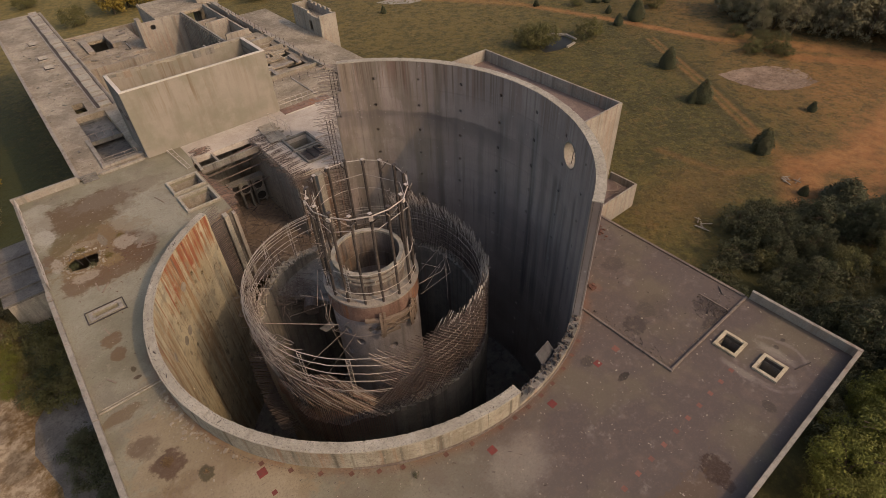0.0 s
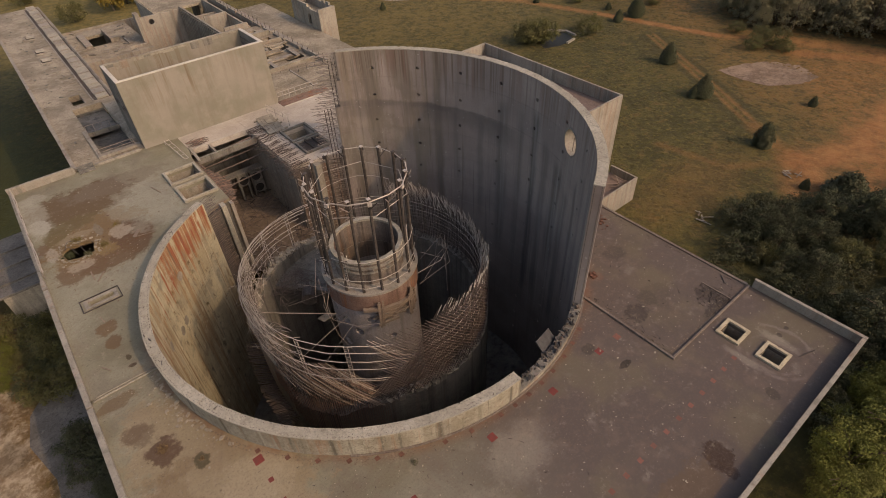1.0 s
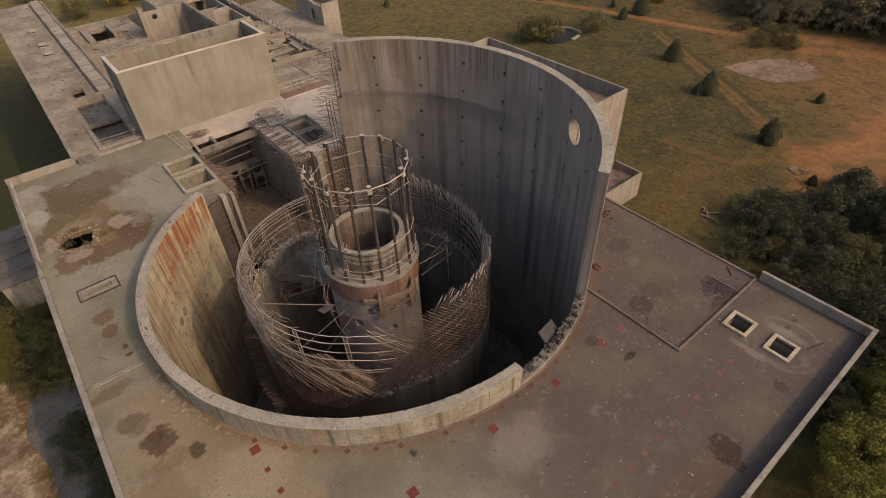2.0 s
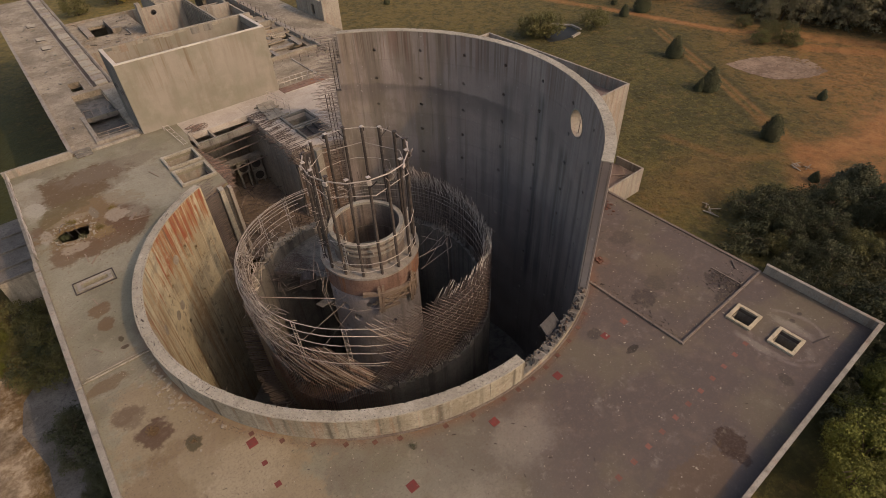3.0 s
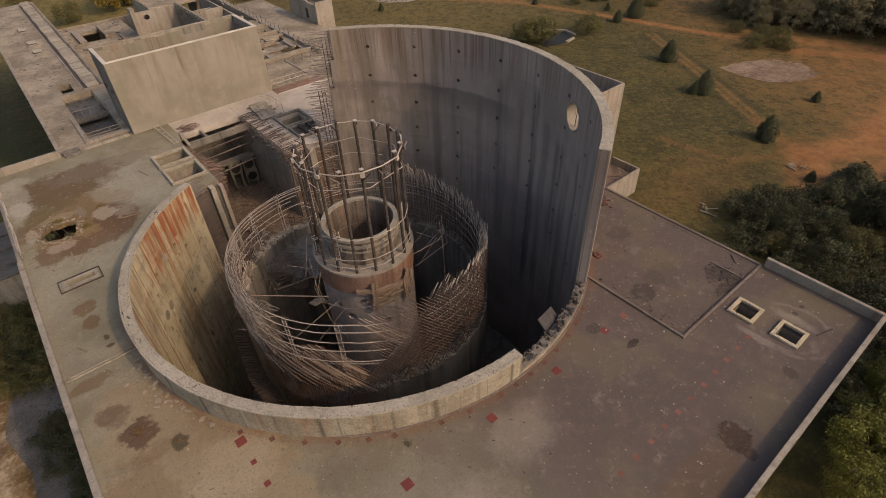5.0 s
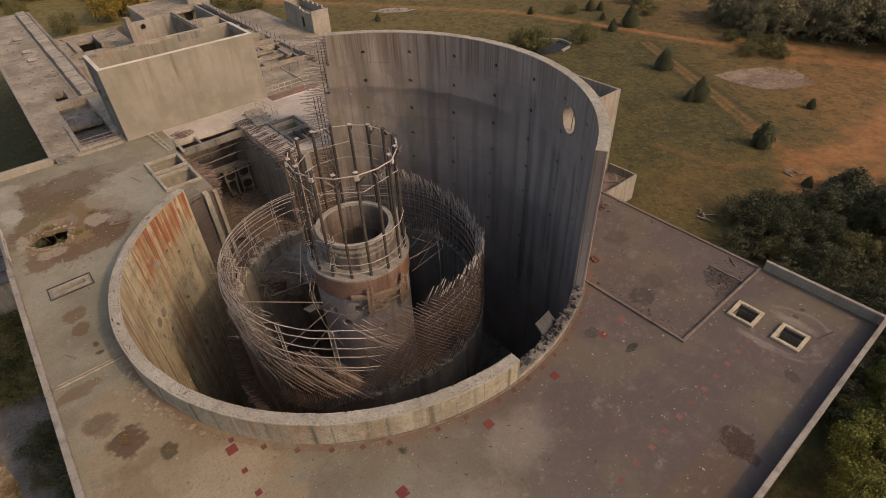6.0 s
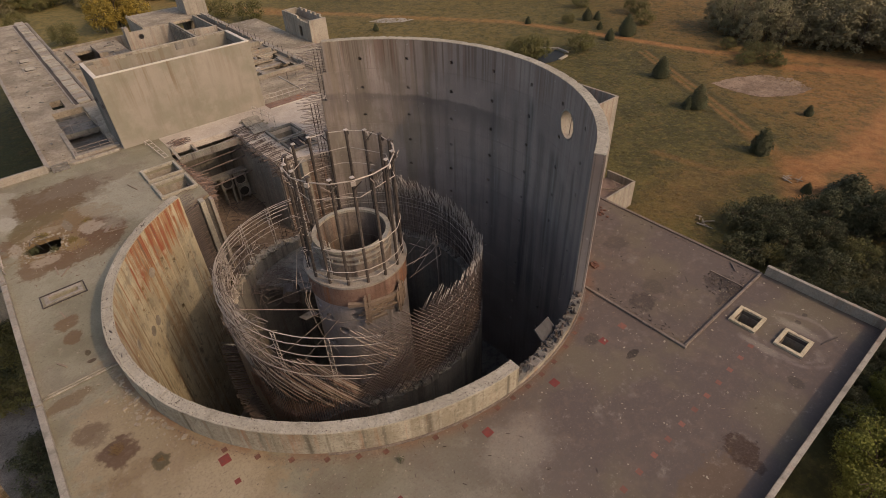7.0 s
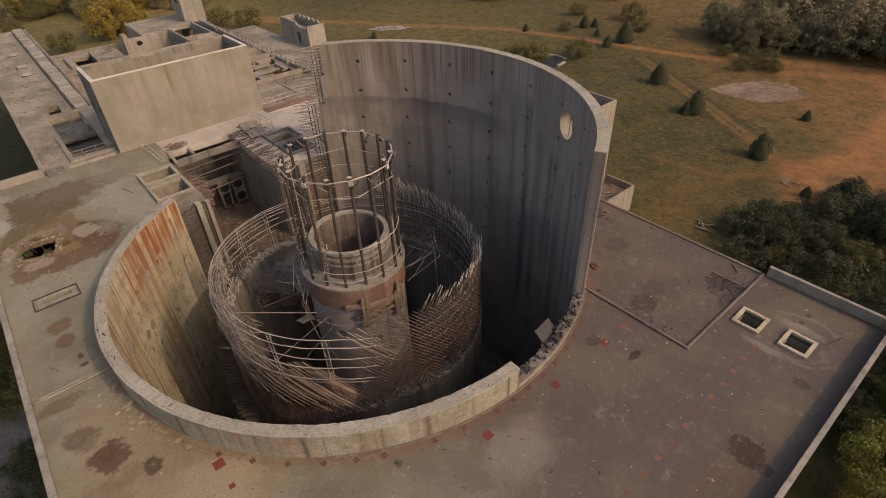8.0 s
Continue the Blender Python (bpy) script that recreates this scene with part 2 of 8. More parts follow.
def rim_concrete():
    """Inside of the low wall: yellowed concrete with sharp runs of red and brown rust."""
    n = Nodes("rim_concrete")
    turn, z, vec = round_coords(n)
    col = n.mix(n.range(n.noise(0.25, 5, 0.6), 0.36, 0.64), (0.29, 0.25, 0.165), (0.41, 0.365, 0.25))
    col = n.mix(n.range(swirl(n, vec, (0.45, 0.25), 1.0, 6, 0.7, 3.0), 0.52, 0.66, 0, 0.55), col, (0.24, 0.225, 0.18))
    s = swirl(n, vec, (1.1, 0.045), 1.0, 5, 0.6, 5.0)
    col = n.mix(n.range(s, 0.5, 0.62, 0, 0.75), col, (0.25, 0.165, 0.085))
    s = swirl(n, vec, (3.2, 0.05), 1.0, 5, 0.7, 11.0)
    col = n.mix(n.math("MULTIPLY", n.range(s, 0.54, 0.6, 0, 0.75), n.range(swirl(n, vec, (0.35, 0.3), 1.0, 4, 0.6, 71.0), 0.42, 0.56)), col, (0.17, 0.115, 0.062))
    s = swirl(n, vec, (2.4, 0.06), 1.0, 5, 0.7, 21.0)
    col = n.mix(n.range(s, 0.57, 0.63, 0, 0.75), col, (0.46, 0.41, 0.29))
    s = n.math("ADD", swirl(n, vec, (2.0, 0.05), 1.0, 5, 0.75, 41.0), n.math("MULTIPLY", n.math("SUBTRACT", swirl(n, vec, (0.17, 0.17), 1.0, 3, 0.5, 7.0), 0.5), 0.55))
    s = n.math("ADD", s, n.range(z, -6.0, 0.5, -0.12, 0.04))
    inside = n.range(n.vec("LENGTH", n.vec("MULTIPLY", n.pos, (1, 1, 0))), 18.5, 18.8, 1.0, 0.1)
    col = n.mix(n.math("MULTIPLY", n.range(s, 0.51, 0.56, 0, 0.8), inside), col, (0.25, 0.115, 0.05))
    col = n.mix(n.math("MULTIPLY", n.range(s, 0.585, 0.65, 0, 0.85), inside), col, (0.22, 0.055, 0.028))
    s = swirl(n, vec, (1.6, 0.09), 1.0, 6, 0.7, 61.0)
    col = n.mix(n.range(s, 0.58, 0.68, 0, 0.7), col, (0.10, 0.088, 0.064))
    s = swirl(n, vec, (0.55, 0.4), 1.0, 7, 0.72, 81.0)
    col = n.mix(n.range(s, 0.54, 0.64, 0, 0.6), col, (0.17, 0.155, 0.115))
    col = n.mix(n.range(s, 0.34, 0.44, 0.5, 0.0), col, (0.45, 0.40, 0.285))
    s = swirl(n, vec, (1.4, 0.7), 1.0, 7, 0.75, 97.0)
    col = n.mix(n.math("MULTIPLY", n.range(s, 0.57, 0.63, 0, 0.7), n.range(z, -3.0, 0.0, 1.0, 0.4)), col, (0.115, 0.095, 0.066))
    z01 = n.math("FRACT", n.math("DIVIDE", n.math("ADD", z, 17.0), LIFT_M))
    col = n.mix(n.range(z01, 0.0, 0.02, 0.35, 0.0), col, (0.13, 0.11, 0.075))
    fine = n.noise(5.5, 6, 0.8)
    col = n.mix(n.range(fine, 0.5, 0.66, 0.0, 0.45), col, (0.15, 0.125, 0.08))
    return n.done(col, 0.9, n.bump(fine, 0.3, 0.05))


def plain(name, base, second, scale=6.0, rough=0.8, metal=0.0, bump=0.2, squash=None):
    """Two-toned grainy surface."""
    n = Nodes(name)
    a = n.noise(scale, 5, 0.65, squash=squash)
    b = n.noise(scale * 0.13, 3, 0.5, shift=(4, 8, 1))
    col = n.mix(n.range(a, 0.35, 0.68), base, second)
    col = n.mix(n.range(b, 0.4, 0.7, 0, 0.5), col, tuple(c * 0.6 for c in base))
    info = n.tree.nodes.new("ShaderNodeObjectInfo")
    col = n.mix(n.range(info.outputs["Random"], 0, 1, 0, 0.3), col, tuple(c * 0.5 for c in second))
    return n.done(col, rough, n.bump(a, bump, 0.02), metal)


def deck_concrete():
    """The roof deck: tan screed that turns dark mauve grey towards the east, moss, soot and rust patches."""
    n = Nodes("deck_concrete")
    blot = n.noise(0.13, 7, 0.6)
    col = n.mix(n.range(blot, 0.36, 0.64), (0.182, 0.170, 0.114), (0.246, 0.232, 0.166))
    east = n.math("ADD", n.split()[0], n.math("MULTIPLY", n.math("SUBTRACT", n.noise(0.09, 5, shift=(2, 1, 0)), 0.5), 20.0))
    east = n.math("SUBTRACT", east, n.math("MULTIPLY", n.split()[1], 0.35))
    col = n.mix(n.range(east, -15.0, 10.0, 0.0, 0.92), col, (0.077, 0.058, 0.0535))
    col = n.mix(n.range(n.noise(0.35, 6, 0.62, shift=(11, 3, 0)), 0.54, 0.72, 0, 0.45), col, (0.17, 0.125, 0.092))
    col = n.mix(n.range(n.noise(0.5, 6, 0.6, shift=(1, 23, 0)), 0.58, 0.74, 0, 0.2), col, (0.36, 0.32, 0.25))
    col = n.mix(n.range(n.noise(0.16, 5, 0.6, shift=(50, 13, 0)), 0.5, 0.64, 0, 0.5), col, (0.135, 0.115, 0.07))
    col = n.mix(n.range(n.noise(0.21, 5, 0.6, shift=(5, 63, 0)), 0.52, 0.66, 0, 0.3), col, (0.10, 0.072, 0.062))
    brown, black, pale, red = (0.12, 0.073, 0.03), (0.07, 0.055, 0.045), (0.44, 0.39, 0.31), (0.20, 0.085, 0.045)
    tar = (0.055, 0.045, 0.036)
    for x, y, rx, ry, c, f, s in (
        (-19.0, -13.0, 5.0, 12.0, (0.255, 0.18, 0.10), 0.5, 44), (-18.2, 28.2, 4.9, 3.6, (0.1, 0.062, 0.028), 0.92, 2), (-18.6, 20.4, 4.4, 4.6, (0.155, 0.096, 0.04), 0.85, 1), (-15.7, 18.7, 1.9, 3.2, (0.098, 0.056, 0.028), 0.92, 3), (-18.3, 16.3, 2.7, 1.5, (0.112, 0.066, 0.032), 0.85, 26),
        (-21.6, 16.4, 1.7, 1.3, (0.125, 0.078, 0.04), 0.85, 25), (-19.9, 24.8, 2.3, 1.1, (0.112, 0.082, 0.034), 0.8, 27), (-21.7, 23.4, 1.1, 1.7, (0.11, 0.085, 0.036), 0.7, 41), (-20.1, 22.2, 1.6, 0.7, (0.25, 0.20, 0.13), 0.6, 28), (-16.5, 20.2, 1.1, 1.1, (0.33, 0.28, 0.21), 0.65, 5),
        (-20.7, 17.2, 1.3, 0.7, (0.31, 0.26, 0.19), 0.65, 4), (-22.5, 20.8, 0.5, 1.3, (0.31, 0.28, 0.22), 0.65, 42), (-22.6, 26.4, 0.9, 1.5, (0.33, 0.31, 0.25), 0.75, 29), (-22.4, 32.4, 1.6, 1.0, (0.30, 0.285, 0.22), 0.6, 50), (-18.2, 18.2, 1.0, 1.1, (0.19, 0.13, 0.055), 0.7, 51), (-18.1, 21.9, 0.35, 1.3, (0.17, 0.145, 0.105), 0.7, 52), (-23.0, 22.2, 0.5, 0.9, (0.12, 0.075, 0.04), 0.7, 53),
        (-21.05, -6.65, 1.0, 1.1, (0.085, 0.052, 0.031), 0.95, 6), (-21.8, -4.4, 0.9, 0.9, (0.10, 0.07, 0.045), 0.6, 7), (-20.6, -8.6, 1.3, 0.7, brown, 0.3, 30), (-22.4, -0.6, 1.5, 0.6, brown, 0.6, 31),
        (-21.0, 7.35, 0.85, 0.75, (0.13, 0.078, 0.036), 0.8, 8), (-20.95, 5.5, 0.55, 0.8, (0.12, 0.072, 0.034), 0.8, 43), (-20.45, 2.1, 0.3, 0.2, (0.06, 0.04, 0.022), 0.9, 45), (-20.45, 3.1, 0.2, 0.3, (0.06, 0.045, 0.022), 0.85, 47), (-22.2, -4.0, 0.9, 0.7, (0.11, 0.075, 0.045), 0.6, 46), (15.1, -19.7, 1.6, 1.1, (0.075, 0.06, 0.045), 0.45, 9), (15.9, -4.4, 1.5, 1.1, (0.075, 0.06, 0.045), 0.6, 32), (15.5, -12.6, 1.9, 1.3, (0.085, 0.07, 0.055), 0.4, 33), (18.3, -14.4, 1.7, 1.3, (0.085, 0.07, 0.05), 0.35, 34),
        (12.19, -19.85, 0.95, 0.9, (0.042, 0.034, 0.029), 0.8, 10), (12.19, -19.85, 0.6, 0.55, (0.062, 0.05, 0.044), 0.6, 10), (16.74, -14.3, 1.1, 0.9, (0.055, 0.044, 0.037), 0.55, 48), (14.1, -19.5, 0.9, 0.8, (0.06, 0.05, 0.038), 0.5, 49), (13.1, -15.2, 0.6, 0.5, red, 0.25, 38), (12.85, -30.4, 0.4, 0.5, tar, 0.8, 40), (13.4, -21.9, 1.6, 1.2, black, 0.3, 11), (5.8, -30.3, 1.0, 0.9, (0.042, 0.026, 0.019), 0.95, 12), (5.5, -31.2, 0.4, 0.6, (0.042, 0.026, 0.019), 0.8, 35),
        (7.36, -22.28, 0.58, 0.24, (0.03, 0.025, 0.02), 0.95, 13), (6.4, -19.6, 0.5, 0.5, tar, 0.8, 14), (-17.3, -12.6, 2.4, 2.0, (0.33, 0.28, 0.19), 0.35, 15),
        (-3.3, -22.0, 2.2, 1.6, pale, 0.2, 16), (-19.3, -8.9, 0.45, 0.6, (0.06, 0.05, 0.025), 0.9, 17), (-22.3, -12.0, 2.0, 4.0, brown, 0.3, 18),
        (18.2, -22.9, 1.0, 1.2, (0.04, 0.032, 0.028), 0.85, 19), (17.4, -23.7, 1.8, 0.4, (0.04, 0.032, 0.027), 0.8, 55), (19.26, -28.31, 0.24, 0.18, tar, 0.9, 56), (18.2, -28.33, 0.22, 0.2, tar, 0.9, 57), (14.1, -27.6, 0.3, 1.3, pale, 0.22, 21), (17.6, -28.6, 0.4, 1.3, pale, 0.22, 22), (2.0, -30.5, 3.0, 1.4, brown, 0.35, 23), (-9.5, -24.0, 3.0, 2.2, pale, 0.2, 24), (12.6, -9.2, 1.0, 0.8, red, 0.25, 20),
        (-14.6, 29.6, 5.0, 2.0, (0.15, 0.12, 0.085), 0.6, 36), (-13.0, 23.5, 3.4, 5.0, (0.29, 0.28, 0.22), 0.4, 37), (-22.8, 28.5, 1.4, 4.0, (0.33, 0.31, 0.24), 0.5, 39),
    ):
        col = n.mix(n.math("MULTIPLY", n.stain(x, y, rx, ry, 0.5 if c is pale else 0.16, 0.85, s), f), col, c)
    # pale scraped arcs round the second hatch
    for x, y, r in ((16.1, -28.9, 1.75), (16.5, -28.8, 2.5)):
        away = n.vec("LENGTH", n.vec("MULTIPLY", n.vec("SUBTRACT", n.pos, (x, y, 0)), (1, 1, 0)))
        off = n.math("ABSOLUTE", n.math("ADD", n.math("SUBTRACT", away, r), n.math("MULTIPLY", n.math("SUBTRACT", n.noise(0.7, 4, shift=(r, 3, 0)), 0.5), 0.8)))
        col = n.mix(n.math("MULTIPLY", n.range(off, 0.03, 0.22, 0.4, 0.0), n.range(n.noise(0.45, 4, shift=(9, r, 0)), 0.42, 0.58)), col, (0.22, 0.18, 0.155))
    ring = n.vec("LENGTH", n.vec("MULTIPLY", n.pos, (1, 1, 0)))
    rust = n.math("MULTIPLY", n.range(ring, 19.1, 20.0, 1, 0), n.range(n.noise(0.6, 5, shift=(5, 0, 0)), 0.35, 0.6))
    col = n.mix(n.math("MULTIPLY", rust, 0.55), col, (0.17, 0.075, 0.04))
    fine = n.noise(6.5, 7, 0.85)
    col = n.mix(n.range(fine, 0.48, 0.64, 0, 0.55), col, (0.105, 0.078, 0.058))
    col = n.mix(n.range(n.noise(6.5, 6, 0.8, shift=(2, 7, 0)), 0.55, 0.68, 0, 0.15), col, (0.42, 0.37, 0.29))
    mid = n.noise(1.7, 7, 0.7, shift=(8, 8, 0))
    col = n.mix(n.range(mid, 0.5, 0.7, 0, 0.38), col, (0.15, 0.11, 0.08))
    col = n.mix(n.range(n.noise(1.1, 7, 0.72, shift=(18, 3, 0)), 0.56, 0.7, 0, 0.2), col, (0.40, 0.35, 0.27))
    spots = n.noise(7.0, 2, 0.5)
    col = n.mix(n.range(spots, 0.73, 0.77, 0, 0.2), col, (0.5, 0.45, 0.37))
    dots = n.noise(4.0, 2, 0.4, shift=(3, 9, 0))
    col = n.mix(n.range(dots, 0.7, 0.74, 0, 0.6), col, (0.10, 0.07, 0.05))
    return n.done(col, n.range(blot, 0.3, 0.7, 0.8, 0.95), n.bump(n.math("ADD", fine, n.math("MULTIPLY", blot, 3)), 0.25, 0.05))


def ground_soil():
    """Rough meadow with bare reddish tracks, a dug-over field and rubble beside the building."""
    n = Nodes("ground_soil")
    b = n.noise(0.6, 7, 0.7, shift=(3, 1, 0))
    x, y, z = n.split()
    dry = n.math("SUBTRACT", n.math("MULTIPLY", n.math("SUBTRACT", x, 104.8), 0.84), n.math("MULTIPLY", n.math("SUBTRACT", y, 38.0), 0.55))
    dry = n.math("ADD", dry, n.math("MULTIPLY", n.math("SUBTRACT", n.noise(0.06, 6, 0.65), 0.5), 46.0))
    green = n.mix(n.range(n.noise(0.17, 6, 0.65, shift=(30, 3, 0)), 0.4, 0.64), (0.083, 0.07, 0.0215), (0.052, 0.047, 0.0155))
    straw = n.mix(n.range(n.noise(0.2, 6, 0.65, shift=(3, 40, 0)), 0.4, 0.64), (0.172, 0.097, 0.031), (0.115, 0.074, 0.025))
    col = n.mix(n.range(dry, -8.0, 22.0), green, straw)
    col = n.mix(n.range(n.noise(0.45, 6, 0.7, shift=(8, 1, 0)), 0.52, 0.64, 0, 0.65), col, (0.128, 0.084, 0.031))
    col = n.mix(n.range(b, 0.4, 0.54, 0.72, 0.0), col, (0.044, 0.039, 0.015))
    col = n.mix(n.range(n.noise(1.0, 7, 0.75), 0.52, 0.62, 0, 0.55), col, (0.145, 0.117, 0.032))
    col = n.mix(n.range(n.noise(2.6, 6, 0.8, shift=(13, 5, 0)), 0.5, 0.64, 0, 0.5), col, (0.042, 0.038, 0.014))
    # dark grass beside the ruts
    for p, q in (((103.0, 38.2), (86.6, 12.8)), ((86.6, 12.8), (77.6, 0.2)), ((106.8, 36.6), (90.6, 11.0)), ((90.6, 11.0), (82.4, -1.4))):
        col = n.mix(n.math("MULTIPLY", n.road(p, q, 0.9, 0.9, 0.8), 0.6), col, (0.044, 0.04, 0.016))
    dirt = None
    for p, q, w, f in (((62, 140), (102, 79), 2.4, 0.9), ((102, 79), (108.5, 55.4), 1.8, 0.85), ((108.5, 55.4), (115.2, 25.6), 1.6, 0.9), ((115.2, 25.6), (123.1, 13.6), 1.6, 0.6), ((123.1, 13.6), (129.8, -3.5), 3, 0.6), ((128, -7), (190, -90), 6, 1),
                       ((62, 140), (20, 215), 5, 1), ((104.2, 37.5), (87.9, 12.0), 0.3, 0.42), ((87.9, 12.0), (78.8, -0.6), 0.3, 0.42), ((105.7, 37.0), (89.4, 11.4), 0.3, 0.42), ((89.4, 11.4), (80.4, -1.2), 0.3, 0.42), ((79.4, -1.2), (75, -8), 2, 0.4), ((72, -12), (84, -16.5), 4, 0.9), ((84, -16.5), (113, -15.5), 4, 0.9), ((117.4, 7.9), (126.7, -7.5), 3.0, 0.7), ((61.9, 6.6), (63.2, -4.5), 1.0, 0.3), ((63.2, -4.5), (71, -10), 1.2, 0.3),
                       ((74, -12), (66, -17), 5, 0.9), ((113, -15.5), (128, -7), 4, 0.9)):
        m = n.math("MULTIPLY", n.road(p, q, w, 0.5 + 0.6 * w, min(3.0, 0.6 + w * 0.7)), f)
        dirt = m if dirt is None else n.math("MAXIMUM", dirt, m)
    dirt = n.math("MAXIMUM", dirt, n.math("MULTIPLY", n.stain(98, -27, 30, 13, 0.6, 1.0, 3), 0.9))
    dirt = n.math("MAXIMUM", dirt, n.math("MULTIPLY", n.stain(112, -4, 12, 8, 0.8, 1.1, 5), 0.3))
    dirt = n.math("MAXIMUM", dirt, n.math("MULTIPLY", n.stain(55, -4, 14, 5, 0.7, 1.0, 6), 0.18))
    dirt = n.math("MAXIMUM", dirt, n.math("MULTIPLY", n.stain(-39, 15, 11, 45, 0.4, 1.0, 8), 0.4))
    dirt = n.math("MULTIPLY", dirt, n.range(b, 0.25, 0.6, 0.55, 0.95))
    soil = n.mix(n.range(n.noise(0.4, 6, 0.7, shift=(7, 2, 0)), 0.35, 0.65), (0.24, 0.103, 0.037), (0.305, 0.145, 0.055))
    col = n.mix(dirt, col, soil)
    col = n.mix(n.math("MULTIPLY", n.stain(48, -34, 26, 19, 0.4, 0.6, 2), 0.85), col, (0.042, 0.042, 0.014))
    col = n.mix(n.math("MULTIPLY", n.stain(78, 100, 44, 34, 0.6, 0.6, 16), 0.55), col, n.mix(n.range(b, 0.4, 0.58), (0.085, 0.07, 0.025), (0.17, 0.122, 0.043)))
    # grass beside the wing, and the mown field to the north
    # this dark green holds the wing's shade as well as the grass colour
    col = n.mix(n.math("MULTIPLY", n.stain(-34, 78, 14, 42, 0.4, 0.6, 14), 0.85), col, (0.04, 0.05, 0.02))
    col = n.mix(n.math("MULTIPLY", n.stain(12, 176, 60, 46, 0.4, 0.5, 15), 0.8), col, n.mix(n.range(b, 0.4, 0.6), (0.115, 0.098, 0.034), (0.19, 0.145, 0.05)))
    rub = n.math("MULTIPLY", n.stain(-42, 2, 9.5, 42, 0.25, 0.8, 12), 0.95)
    rubble = n.mix(n.range(n.noise(0.9, 7, 0.75, shift=(4, 4, 0)), 0.4, 0.62), (0.24, 0.175, 0.105), (0.46, 0.365, 0.245))
    col = n.mix(rub, col, rubble)
    for x, y, rx, ry, f, sd in ((-34.6, 15.2, 1.4, 2.0, 0.4, 51), (-36.0, 9.5, 1.6, 2.0, 0.35, 52), (-35.0, 21.0, 1.0, 2.0, 0.3, 53)):
        col = n.mix(n.math("MULTIPLY", n.stain(x, y, rx, ry, 0.3, 1.0, sd), f), col, (0.055, 0.042, 0.026))
    return n.done(col, 0.95, n.bump(n.math("ADD", n.noise(1.6, 6, 0.7), n.math("MULTIPLY", b, 2)), 0.6, 0.3))


def leaves(name, a, b, c):
    n = Nodes(name)
    r = n.geo.outputs["Random Per Island"]
    col = n.mix(r, a, b)
    col = n.mix(n.range(n.noise(0.35, 3), 0.4, 0.65, 0, 0.7), col, c)
    info = n.tree.nodes.new("ShaderNodeObjectInfo")
    col = n.mix(n.range(info.outputs["Random"], 0, 1, 0, 0.35), col, tuple(x * 0.55 for x in a))
    mat = n.done(col, 0.75)
    n.bsdf.inputs["Subsurface Weight"].default_value = 0.0
    return mat


M_DECK = deck_concrete()
M_WALL = shell_concrete()
M_RIM = rim_concrete()
M_RIM_OUT = concrete("rim_outer_concrete", (0.305, 0.278, 0.212), (0.21, 0.182, 0.132), (0.39, 0.355, 0.28), 0.9, 0.35, 0.4, 0.6)
M_COPING = concrete("coping_concrete", (0.355, 0.325, 0.258), (0.27, 0.242, 0.187), (0.45, 0.415, 0.34), 0.0, 0.0, 0.7, 0.6)
M_MORTAR = concrete("pale_mortar", (0.44, 0.375, 0.26), (0.32, 0.265, 0.17), (0.52, 0.455, 0.34), 0.0, 0.0, 0.6, 0.5)
M_TRIM = concrete("pale_trim", (0.52, 0.48, 0.41), (0.42, 0.385, 0.32), (0.58, 0.54, 0.47), 0.0, 0.0, 0.2, 0.2)
M_DRUM = concrete("drum_concrete", (0.37, 0.335, 0.31), (0.26, 0.235, 0.218), (0.45, 0.41, 0.38), 0.6, 0.1, 0.3, 0.25)
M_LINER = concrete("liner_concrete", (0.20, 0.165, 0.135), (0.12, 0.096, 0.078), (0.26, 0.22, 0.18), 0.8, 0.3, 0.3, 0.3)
M_BOX = concrete("pale_concrete", (0.30, 0.272, 0.225), (0.225, 0.203, 0.166), (0.35, 0.315, 0.262), 0.5, 0.18, 0.2, 0.3)
M_FACE = face_concrete()
M_SCREED = concrete("pale_screed", (0.45, 0.40, 0.335), (0.35, 0.305, 0.25), (0.52, 0.47, 0.40), 0.0, 0.0, 0.3, 0.3)
M_KERB = concrete("dirty_kerb_concrete", (0.20, 0.165, 0.135), (0.13, 0.10, 0.08), (0.27, 0.23, 0.19), 0.0, 0.0, 0.6, 0.6)
M_OLD = concrete("old_concrete", (0.305, 0.275, 0.215), (0.20, 0.178, 0.14), (0.40, 0.365, 0.295), 0.35, 0.15)
# dark concretes; in pits, shaft and on west walls they carry the shade
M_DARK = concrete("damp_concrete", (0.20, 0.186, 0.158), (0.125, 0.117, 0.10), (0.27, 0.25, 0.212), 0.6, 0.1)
M_DARKER = concrete("sooty_concrete", (0.085, 0.074, 0.064), (0.05, 0.042, 0.036), (0.13, 0.112, 0.096), 0.4, 0.1, 0.5, 0.5)
M_ROOF = concrete("roof_concrete", (0.345, 0.296, 0.218), (0.18, 0.148, 0.105), (0.44, 0.385, 0.295), 0.0, 0.0, 0.5, 0.7)
M_ROOF2 = concrete("annex_roof_concrete", (0.20, 0.145, 0.118), (0.15, 0.11, 0.09), (0.26, 0.20, 0.165), 0.0, 0.0)
M_PED = concrete("pedestal_concrete", (0.24, 0.16, 0.12), (0.16, 0.095, 0.07), (0.31, 0.23, 0.18), 0.6, 0.9)
M_REBAR = plain("rusty_rebar", (0.078, 0.061, 0.053), (0.14, 0.111, 0.095), 5.0, 0.75, 0.2)
M_REBAR_RUST_DARK = plain("dark_red_rebar", (0.086, 0.058, 0.051), (0.138, 0.096, 0.085), 5.0, 0.75, 0.2)
M_REBAR_MID_DARK = plain("brown_rebar", (0.118, 0.091, 0.076), (0.185, 0.147, 0.122), 5.0, 0.75, 0.2)
